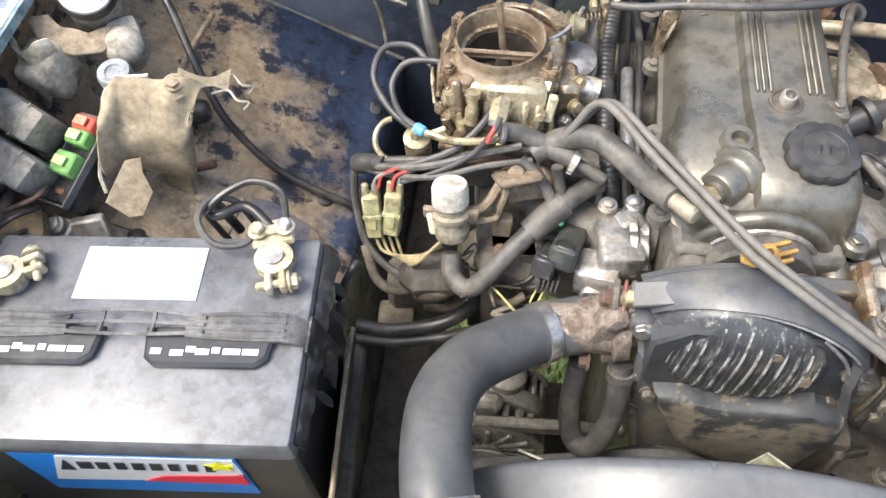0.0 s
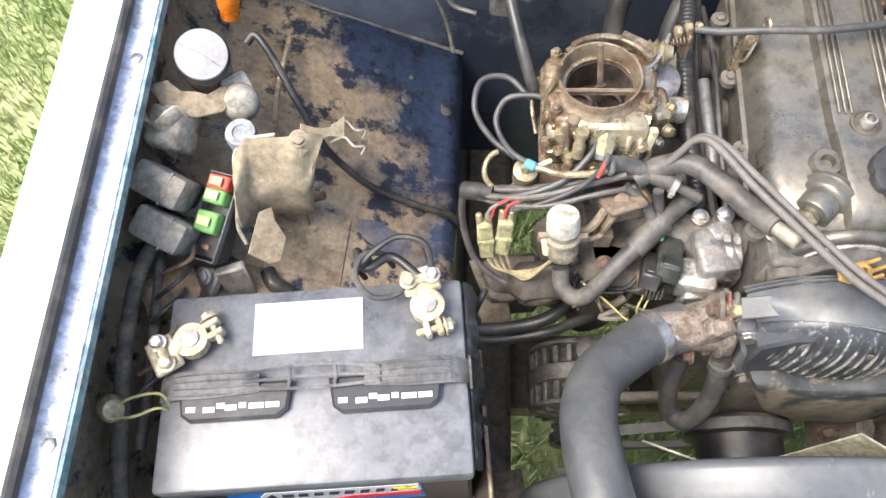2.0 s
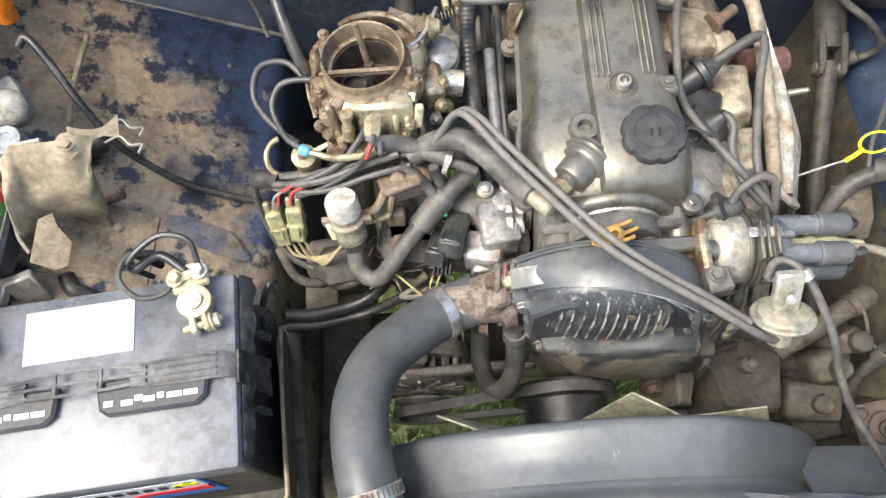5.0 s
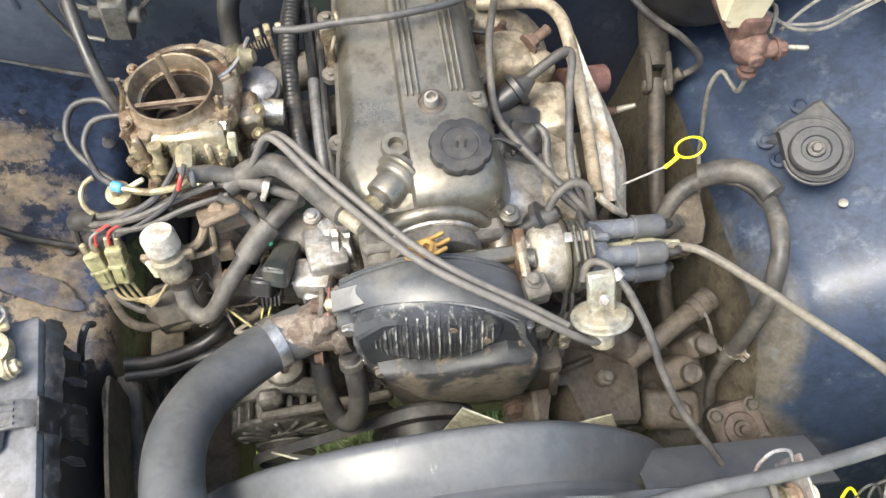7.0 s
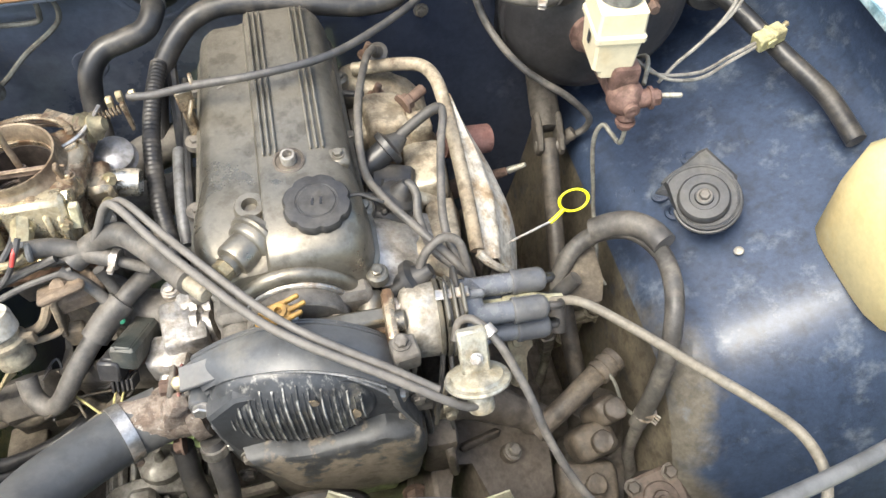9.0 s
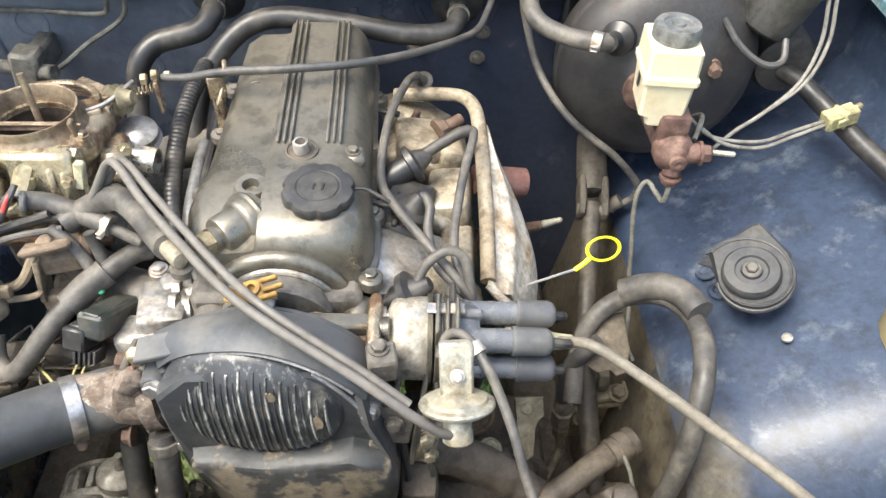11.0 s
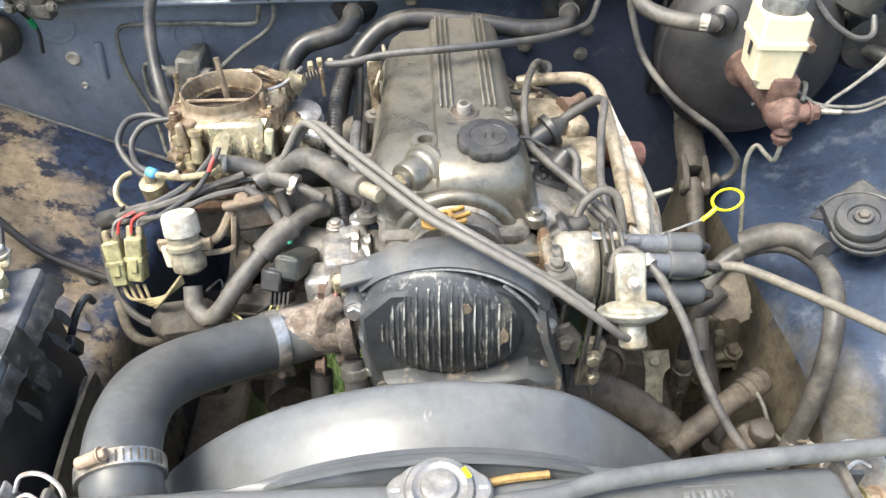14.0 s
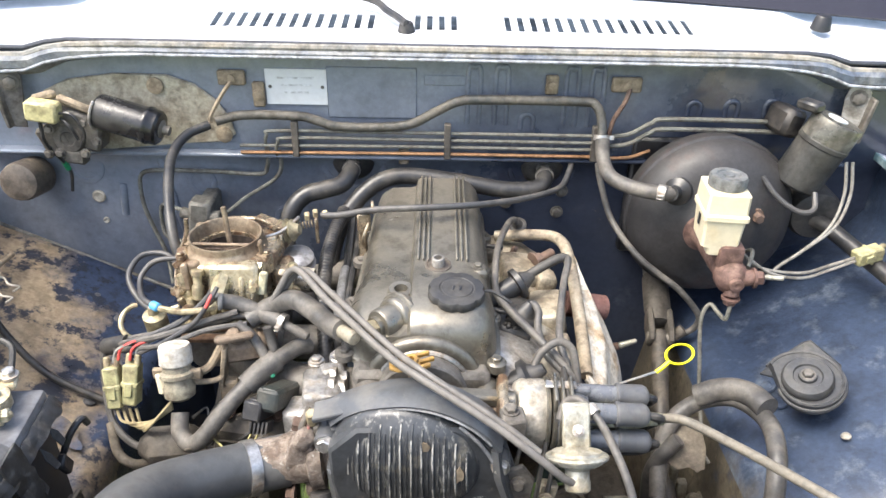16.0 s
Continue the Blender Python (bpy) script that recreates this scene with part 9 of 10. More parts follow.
# ---- lower front ----
def build_alternator():
    root = thing("alternator", (0.02, 0.36, 0.48), "dull aluminium alternator with slotted end frame", "alternator")
    m = aim((0.022, 0.316, 0.558), (0, 1, 0.03)) @ Matrix.Diagonal((1, 1, 0.76, 1))
    case = surface("alternator_casting", (0.25, 0.242, 0.222), 0.42, 0.5, (0.13, 0.12, 0.10), 0.54, 0.12, 30)
    # Core coloured dark so the gaps between the fins look deep.
    part("core", lathe(B(), m, [(0.020, -0.004), (0.052, 0.0), (0.054, 0.112), (0.02, 0.114)], 36), GRIME, root, "dark core behind the slots")
    for z0, z1 in ((-0.006, 0.006), (0.034, 0.066), (0.094, 0.106)):
        part("end_frame", lathe(B(), m, [(0.050, z0), (0.062, z0 + 0.002), (0.0655, z0 + 0.004), (0.0655, z1 - 0.003), (0.063, z1), (0.050, z1)], 44), case, root)
    for z in (0.020, 0.080):
        for i in range(22):
            a = radians(360 / 22 * i)
            part("fin", box(B(), m @ Vector((0.0605 * math.cos(a), 0.0605 * math.sin(a), z)), (0.009, 0.0075, 0.030), m.to_3x3() @ rot(z=math.degrees(a)), bev=0.0015), case, root)
    for i in range(14):
        a = radians(360 / 14 * i)
        part("spoke", box(B(), m @ Vector((0.038 * math.cos(a), 0.038 * math.sin(a), -0.007)), (0.040, 0.006, 0.006), m.to_3x3() @ rot(z=math.degrees(a)), bev=0.0015), case, root)
    part("hub", lathe(B(), m, [(0.018, -0.004), (0.020, -0.012), (0.014, -0.016), (0.0, -0.016)], 24), case, root)
    part("pulley", lathe(B(), m, [(0.01, -0.045), (0.036, -0.044), (0.037, -0.041), (0.028, -0.034), (0.037, -0.027), (0.037, -0.024), (0.015, -0.022), (0.012, -0.01)], 32), IRON, root)
    part("adjuster_bar", box(B(), (0.085, 0.318, 0.628), (0.16, 0.012, 0.020), rot(y=-8), bev=0.003), IRON, root)
    part("ear", box(B(), (0.02, 0.335, 0.63), (0.03, 0.02, 0.035), bev=0.006), case, root)
    part("rear_cover", lathe(B(), aim((0.034, 0.372, 0.608), (0.1, 0.2, 1)), [(0.024, 0), (0.024, 0.020), (0.018, 0.026), (0.006, 0.028), (0.004, 0.045), (0, 0.045)], 20), case, root, "rear terminal cover")


build_alternator()


def build_belt():
    bm = B()
    c1, r1, c2, r2 = Vector((0.196, 0.2785, 0.628)), 0.0605, Vector((0.020, 0.2785, 0.559)), 0.0365
    d = c2 - c1
    base = math.atan2(d.z, d.x)
    off = math.acos((r1 - r2) / d.length)
    pts = []
    for i in range(25):
        a = base + off + (2 * math.pi - 2 * off) * i / 24
        pts.append(c1 + Vector((math.cos(a), 0, math.sin(a))) * r1)
    for i in range(17):
        a = base - off + 2 * off * i / 16
        pts.append(c2 + Vector((math.cos(a), 0, math.sin(a))) * r2)
    secs = []
    n = len(pts)
    for i, p in enumerate(pts):
        t = (pts[(i + 1) % n] - pts[i - 1]).normalized()
        o = Vector((t.z, 0, -t.x))
        if o.dot(p - (c1 + c2) / 2) < 0:
            o = -o
        secs.append([p + o * 0.0015 + Vector((0, -0.006, 0)), p + o * 0.0015 + Vector((0, 0.006, 0)), p - o * 0.006 + Vector((0, 0.004, 0)), p - o * 0.006 + Vector((0, -0.004, 0))])
    loft(bm, secs + [secs[0]], caps=False)
    solid("fan_belt", bm, RUBBER, "grey rubber fan belt round the pump pulley and alternator", "belt")


build_belt()


def build_pump_bracket():
    root = thing("pump_bracket", (0.40, 0.29, 0.55), "large grimy cast accessory bracket beside the timing cover", "bracket")
    slab = [(0.322, 0.256), (0.340, 0.256), (0.346, 0.302), (0.374, 0.302), (0.384, 0.252), (0.462, 0.250), (0.470, 0.258), (0.482, 0.345), (0.470, 0.372), (0.36, 0.372), (0.332, 0.335), (0.322, 0.29)]
    tilt = Matrix.Translation((0.395, 0.31, 0.632)) @ rot(y=21, x=6).to_4x4() @ Matrix.Translation((-0.395, -0.31, -0.085))
    bracket_mat = surface("bracket_casting", (0.088, 0.074, 0.061), 0.55, 0.1, (0.145, 0.122, 0.098), 0.55, 0.14, 14, bump=0.35, grime=0.3)
    part("casting", prism(B(), slab, 0.085, tilt, 0.004), bracket_mat, root)
    part("boss", cyl(B(), tilt @ Vector((0.418, 0.305, 0.084)), tilt @ Vector((0.418, 0.305, 0.096)), 0.011), bracket_mat, root)
    part("bolt", bolt(B(), tilt @ Vector((0.418, 0.305, 0.096)), (0.35, -0.1, 1), 0.0075, 0.009), IRON, root)
    part("web", box(B(), tilt @ Vector((0.384, 0.322, 0.089)), (0.055, 0.010, 0.012), tilt.to_3x3() @ rot(z=18), bev=0.004), bracket_mat, root)
    part("upright", box(B(), (0.336, 0.318, 0.685), (0.036, 0.050, 0.080), rot(y=4), bev=0.010, seg=2), bracket_mat, root)
    part("upright_rib", box(B(), (0.348, 0.292, 0.680), (0.010, 0.012, 0.070), rot(y=-6), bev=0.003), bracket_mat, root)
    part("lower_arm", box(B(), (0.40, 0.262, 0.548), (0.16, 0.02, 0.026), rot(y=4), bev=0.004), IRON, root)
    part("bolt", bolt(B(), (0.305, 0.286, 0.625), (0, -1, 0.3), 0.010, 0.012), RUST, root)
    stay = surface("olive_stay", (0.34, 0.305, 0.21), 0.5, 0.3, (0.20, 0.165, 0.115), 0.55, 0.12, 40)
    ms = aim((0.456, 0.4225, 0.660), (0.0, -0.72, 0.69), (1, 0, 0))
    part("stay", prism(B(), [(-0.014, 0.012), (0.017, 0.013), (0.018, -0.008), (0.010, -0.013), (0.007, -0.022), (0.007, -0.050), (-0.004, -0.058), (-0.016, -0.050), (-0.012, -0.038), (-0.011, -0.010)], 0.0035, ms, 0.001), stay, root, "tan steel stay plate with a bolt")
    part("bolt", bolt(B(), ms @ Vector((-0.001, 0.001, 0.003)), (0.0, -0.72, 0.69), 0.0066, 0.006), stay, root)
    part("arm", roughen(tube(B(), [(0.345, 0.36, 0.668), (0.385, 0.372, 0.640), (0.430, 0.388, 0.606), (0.470, 0.395, 0.560)], 0.021, 14), 0.003, 60), GREASE, root, "greasy cast arm", angle=60)
    part("bolt", bolt(B(), (0.424, 0.381, 0.624), (0.1, -0.6, 0.8), 0.0085, 0.016), RUST, root)
    part("nut", bolt(B(), (0.413, 0.378, 0.654), (0, -0.3, 1), 0.0090, 0.012), stay, root)
    part("idler", lathe(B(), aim((0.395, 0.408, 0.671), (0.1, -0.85, 0.5)), [(0.024, -0.014), (0.026, -0.006), (0.025, 0.0), (0.021, 0.002), (0.019, -0.001), (0.008, -0.001), (0.008, 0.004), (0, 0.004)], 26), surface("rusty_brass_disc", (0.21, 0.165, 0.105), 0.5, 0.4, (0.11, 0.08, 0.055), 0.52, 0.12, 40), root, "rusty brown round end plate")
    part("top_arm", roughen(tube(B(), [(0.335, 0.345, 0.722), (0.362, 0.342, 0.716), (0.395, 0.338, 0.700), (0.430, 0.333, 0.674), (0.458, 0.328, 0.645)], 0.0185, 14), 0.0035, 50), bracket_mat, root, "lumpy cast bracket arm", angle=60)


build_pump_bracket()
hose("bypass_hose", [(0.132, 0.315, 0.800), (0.134, 0.300, 0.775), (0.132, 0.285, 0.735), (0.120, 0.275, 0.70), (0.105, 0.285, 0.69), (0.098, 0.305, 0.72), (0.10, 0.325, 0.775)], 0.0105, RUBBER, "small bent bypass hose below the thermostat housing", n=14)
build_clamp((0.1325, 0.309, 0.792), (0, 0.4, 1), 0.0118, "spring_clip", "bright clip on the bypass hose", 0.009)
hose("starter_cable", [(-0.125, 0.375, 0.705), (-0.09, 0.375, 0.700), (-0.04, 0.382, 0.712), (-0.012, 0.40, 0.715), (0.0, 0.43, 0.70), (0.03, 0.47, 0.68)], 0.008, HOSE_DARK, "thick black starter cable below the intake", "cable", 12)
hose("starter_cable", [(-0.125, 0.362, 0.700), (-0.08, 0.365, 0.695), (-0.03, 0.372, 0.705), (0.01, 0.39, 0.70), (0.05, 0.41, 0.68)], 0.006, HOSE_DARK, "black cable beside the starter cable", "cable", 10)
bmx = B()
box(bmx, (-0.07, 0.45, 0.66), (0.07, 0.05, 0.09), rot(z=6), bev=0.008)
solid("relay_box", bmx, GRIME, "grimy box low on the chassis rail", "box")
bmx = lathe(B(), aim((0.02, 0.50, 0.60), (0.2, -1, 0.1)), [(0.03, -0.08), (0.045, -0.07), (0.045, 0.04), (0.03, 0.05), (0.028, 0.08), (0, 0.082)], 24)
solid("starter_motor", bmx, GRIME, "oily starter motor under the intake manifold", "starter motor")
hose("steering_hose", [(0.520, 0.440, 0.752), (0.503, 0.438, 0.728), (0.496, 0.441, 0.698), (0.499, 0.445, 0.663), (0.503, 0.448, 0.634)], 0.0085, RUBBER, "short dark steering fluid hose", n=14)
union = thing("hose_union", (0.507, 0.449, 0.60), "hexagonal steel hose union with a crimped ferrule", "fitting")
um = aim((0.5035, 0.4480, 0.640), (0.09, 0.02, -1))
UNIONM = surface("union_steel", (0.235, 0.22, 0.18), 0.4, 0.5, (0.13, 0.11, 0.085), 0.54, 0.12, 50)
part("ferrule", lathe(B(), um, [(0.0095, 0), (0.0105, 0.002), (0.0100, 0.010), (0.0106, 0.013), (0.0106, 0.022), (0.008, 0.024)], 18), UNIONM, union)
part("hex_nut", lathe(B(), um, [(0.008, 0.024), (0.0128, 0.026), (0.0128, 0.054), (0.008, 0.056)], 6), UNIONM, union)
part("lock_nut", lathe(B(), um, [(0.006, 0.060), (0.0098, 0.062), (0.0098, 0.078), (0.006, 0.080)], 6), UNIONM, union)
part("pipe", tube(B(), [um @ Vector((0, 0, 0.05)), um @ Vector((0, 0, 0.09)), um @ Vector((0.002, 0.0, 0.11)), (0.506, 0.435, 0.512), (0.495, 0.42, 0.50)], 0.0062, 12), UNIONM, union)
bracket = thing("steering_bracket", (0.55, 0.47, 0.60), "olive-tan pipe bracket with bolts", "bracket")
BRACKETM = surface("olive_bracket", (0.215, 0.19, 0.13), 0.6, 0.2, (0.12, 0.10, 0.072), 0.52, 0.14, 40)
BK = Matrix.Translation((0.5351, 0.4624, 0.6221)) @ Matrix.Scale(1.18, 4) @ Matrix.Translation((-0.482, -0.342, -0.746))
for c, sz, t in (((0.500, 0.345, 0.742), (0.056, 0.014, 0.008), 8), ((0.498, 0.350, 0.726), (0.046, 0.020, 0.006), 6), ((0.497, 0.352, 0.757), (0.012, 0.010, 0.022), 0), ((0.478, 0.350, 0.735), (0.012, 0.018, 0.030), 12), ((0.522, 0.350, 0.734), (0.008, 0.018, 0.026), -6), ((0.50, 0.360, 0.69), (0.050, 0.010, 0.07), 4), ((0.480, 0.340, 0.712), (0.024, 0.008, 0.034), 16)):
    bmx = roughen(box(B(), c, sz, rot(z=t, x=-6), bev=0.0025, seg=2), 0.0010, 90)
    bmx.transform(BK)
    part("plate", bmx, BRACKETM, bracket, angle=60)
for q in ((0.482, 0.342, 0.746), (0.512, 0.344, 0.746), (0.478, 0.332, 0.722)):
    bmx = bolt(B(), q, (0, -0.3, 1), 0.007, 0.008)
    bmx.transform(BK)
    part("bolt", bmx, BRACKETM, bracket)
bmx = cyl(B(), (0.486, 0.35, 0.745), (0.484, 0.35, 0.792), 0.0046)
bmx.transform(BK)
part("threaded_stud", bmx, BRACKETM, bracket)
hose("return_hose", [(0.546, 0.362, 0.694), (0.514, 0.345, 0.686), (0.482, 0.328, 0.672), (0.446, 0.312, 0.654)], 0.0120, GREASE, "thick dark return hose with a clamp", n=14)
solid("hose_end_clamp", lathe(B(), aim((0.524, 0.350, 0.689), (0.87, 0.46, 0.15)), [(0.0125, 0), (0.0145, 0.001), (0.0145, 0.006), (0.0132, 0.007), (0.0132, 0.010), (0.0148, 0.011), (0.0148, 0.018), (0.0130, 0.019), (0.0130, 0.022), (0.0145, 0.023), (0.0140, 0.030), (0, 0.030)], 14, 7, 0.0012), GREASE, "black crimped clamp on the return hose end", "clamp")
hose("bent_pipe", [(0.532, 0.352, 0.700), (0.540, 0.335, 0.690), (0.545, 0.315, 0.675), (0.556, 0.305, 0.665)], 0.0022, PIPE, "thin bent pipe beside the steering hose clamp", "pipe", 8)
for k, (p, sz, t) in enumerate((((0.512, 0.300, 0.622), (0.050, 0.040, 0.050), 12), ((0.502, 0.268, 0.578), (0.070, 0.050, 0.050), -10), ((0.530, 0.325, 0.640), (0.034, 0.030, 0.060), 24))):
    bmx = box(B(), p, sz, rot(x=18, z=t), bev=0.011, seg=2)
    cyl(bmx, (p[0] + 0.006, p[1] - 0.008, p[2] + 0.012), (p[0] + 0.004, p[1] - 0.014, p[2] + sz[2] * 0.5 + 0.012), 0.012, n=14)
    solid("steering_casting", roughen(bmx, 0.0022, 60), GREASE, "greasy lumpy casting of the steering gear", "casting", angle=60)
# Dark filler added to hide the lawn through the gap here.
bmx = B()
box(bmx, (0.405, 0.41, 0.545), (0.17, 0.20, 0.05), rot(y=8), bev=0.012, seg=2)
box(bmx, (0.375, 0.40, 0.60), (0.06, 0.10, 0.09), rot(y=-10), bev=0.012, seg=2)
solid("gap_filler", roughen(bmx, 0.004, 30), GREASE, "added dark filler mass closing the gap low beside the block", "bracket", angle=60)
bmx = B()
prism(bmx, [(-0.020, -0.020), (-0.008, -0.030), (0.004, -0.026), (0.010, -0.034), (0.020, -0.030), (0.026, -0.006), (0.022, 0.030), (-0.018, 0.030)], 0.003, aim((0.530, 0.45, 0.735), (-0.3, -0.5, 0.8), (1, 0, 0)), 0.001)
solid("splash_plate", roughen(bmx, 0.002, 60), surface("dusty_brown_plate", (0.135, 0.112, 0.080), 0.65, 0, (0.075, 0.062, 0.048), 0.5, 0.12, 30), "ragged dust-coated steel plate beside the steering shaft", "plate", angle=60)
hose("overflow_hose", [(0.236, 0.106, 0.902), (0.245, 0.107, 0.906), (0.27, 0.110, 0.906), (0.303, 0.117, 0.908), (0.356, 0.123, 0.909), (0.402, 0.127, 0.910), (0.48, 0.131, 0.912), (0.56, 0.141, 0.914), (0.64, 0.157, 0.914), (0.72, 0.180, 0.913)], 0.0060, surface("overflow_rubber", (0.095, 0.098, 0.102), 0.30, 0, (0.155, 0.155, 0.152), 0.56, 0.16, 20, bump=0.1, vary=0.1, grime=0.25, alt_rough=0.5), "grey overflow hose running from the radiator cap to the fender", n=12)

# loose plugs and wires by the right end of the radiator
for k in range(7):
    x0 = 0.50 + 0.02 * k
    mt = (YELLOW, HOSE_DARK, HOSE, surface("grey_wire", (0.22, 0.21, 0.185)), BLUE, HOSE, HOSE_DARK)[k]
    hose("loose_wire", [(x0, 0.075, 0.83), (x0 + 0.006, 0.10 + 0.006 * k, 0.875 - 0.004 * k), (x0 + 0.02, 0.115, 0.885), (x0 + 0.035, 0.10, 0.86), (x0 + 0.04, 0.07, 0.82)], 0.0012, mt, "loose wire behind the headlamp", "wire", 6)
build_connector((0.60, 0.12, 0.845), rot(x=60, z=20), "dusty cream wiring plug near the headlamp", (0.012, 0.010, 0.022))
bmx = lathe(B(), aim((0.645, 0.10, 0.80), (0, 0.2, 1)), [(0.03, -0.05), (0.045, -0.02), (0.045, 0.02), (0.03, 0.03), (0.025, 0.05), (0, 0.052)], 24)
solid("headlamp_socket", bmx, surface("brown_socket", (0.15, 0.13, 0.10), 0.5, 0, (0.09, 0.08, 0.065), 0.5, 0.12, 30), "dusty brown rear of the headlamp unit", "headlamp")

# ---- left inner fender fittings ----
def build_flasher():
    root = thing("lidded_canister", (-0.385, 0.555, 0.90), "round white-lidded canister on a dusty bracket", "canister")
    n = Vector((0.25, -0.40, 0.88)).normalized()
    m = aim((-0.389, 0.563, 0.950), n) @ Matrix.Diagonal((0.88, 0.88, 1, 1))
    part("can", lathe(B(), m, [(0.026, -0.05), (0.028, -0.045), (0.028, 0.016)], 32), surface("cream_dust", (0.36, 0.335, 0.285), 0.6, 0, (0.24, 0.215, 0.17), 0.52, 0.14, 30), root)
    part("rim", lathe(B(), m, [(0.0285, 0.008), (0.0305, 0.010), (0.0305, 0.018), (0.029, 0.020)], 32), HOSE_DARK, root)
    part("lid", lathe(B(), m, [(0.0285, 0.016), (0.029, 0.0205), (0.028, 0.022), (0.0, 0.0235)], 40), surface("scuffed_lid", (0.34, 0.335, 0.345), 0.4, 0, (0.26, 0.25, 0.25), 0.54, 0.14, 40, bump=0.06, vary=0.1, grime=0.2), root, "white plastic lid")
    bm = prism(B(), [(-0.046, 0.012), (-0.030, -0.016), (-0.004, -0.024), (0.022, -0.022), (0.034, -0.012), (0.030, 0.004), (0.010, -0.004), (-0.014, 0.002), (-0.026, 0.016)], 0.004, aim((-0.395, 0.533, 0.936), (0.20, -0.45, 0.87), (1, 0.2, 0)), 0.001)
    part("bracket", roughen(bm, 0.0025, 45, 2), TANMETAL, root, "dusty tan folded bracket", angle=60)
    part("lid_seam", tube(B(), [m @ Vector((-0.022, -0.012, 0.0232)), m @ Vector((0, 0, 0.0238)), m @ Vector((0.02, 0.016, 0.0232))], 0.0006, 5, 2), surface("seam_grey", (0.35, 0.34, 0.35), 0.5), root)
    dusty = surface("cream_dust", (0.36, 0.335, 0.285), 0.6, 0, (0.24, 0.215, 0.17), 0.52, 0.14, 30)
    pale = surface("pale_dusty_plastic", (0.55, 0.49, 0.39), 0.6, 0, (0.27, 0.235, 0.175), 0.52, 0.12, 40)
    bm = B()
    lathe(bm, aim((-0.358, 0.538, 0.915), (0.25, -0.45, 0.75)), [(0.014, -0.03), (0.017, -0.012), (0.0195, -0.010), (0.0195, 0.008), (0.0175, 0.014), (0.012, 0.019), (0, 0.021)], 28)
    box(bm, (-0.362, 0.552, 0.918), (0.030, 0.026, 0.030), rot(x=20, z=35), bev=0.006, seg=2)
    part("side_body", bm, dusty, root, "dusty grey stepped side body")
    bm = B()

    def cover_fold(u, v):
        return (-0.446 + 0.036 * u + 0.003 * math.sin(9 * v), 0.510 - 0.016 * math.sin(3.1 * u) - 0.006 * v, 0.945 + 0.004 * math.sin(7 * u + 2) - 0.058 * v - 0.008 * v * math.sin(6 * u))

    sheet(bm, cover_fold, 14, 10, 0.003)
    box(bm, (-0.424, 0.507, 0.910), (0.040, 0.046, 0.050), rot(x=24, z=-12), bev=0.010, seg=2)
    part("pale_cover", roughen(bm, 0.002, 55), pale, root, "pale dusty folded plastic cover", angle=60)


build_flasher()
bmx = lathe(B(), aim((-0.392, 0.668, 0.915), (0.1, 0.2, 1)), [(0.011, -0.012), (0.0115, 0.0), (0.0125, 0.004), (0.0125, 0.020), (0.009, 0.030), (0, 0.031)], 22)
solid("amber_relay", bmx, ORANGE, "bright amber plastic relay", "relay")
solid("grey_cap_sensor", lathe(B(), aim((-0.349, 0.497, 0.895), (0.05, -0.15, 1)), [(0.012, -0.04), (0.012, 0.012), (0.0155, 0.014), (0.016, 0.030), (0.0145, 0.034), (0.008, 0.0345), (0.007, 0.033), (0, 0.033)], 28), surface("blue_grey_cap", (0.27, 0.29, 0.32), 0.45, 0, (0.2, 0.18, 0.15), 0.58, 0.12, 30), "sensor with a blue-grey plastic cap", "sensor")


def build_relay(c, label):
    root = thing("relay", c, label, "relay", "grey relays")
    R = rot(x=22, y=12, z=-24)
    c = Vector(c)
    part("case", box(B(), c, (0.054, 0.033, 0.046), R, bev=0.006, seg=2), RELAY, root)
    part("case_seam", box(B(), c + R @ Vector((0.010, 0, 0)), (0.0015, 0.0338, 0.0468), R, bev=0), RELAY, root)
    part("base", box(B(), c + R @ Vector((0, 0.003, -0.030)), (0.048, 0.028, 0.016), R, bev=0.003), PLASTIC, root)


build_relay((-0.421, 0.443, 0.905), "dusty grey plastic relay, upper of a pair on the fender side")
build_relay((-0.420, 0.404, 0.886), "dusty grey plastic relay, lower of a pair on the fender side")


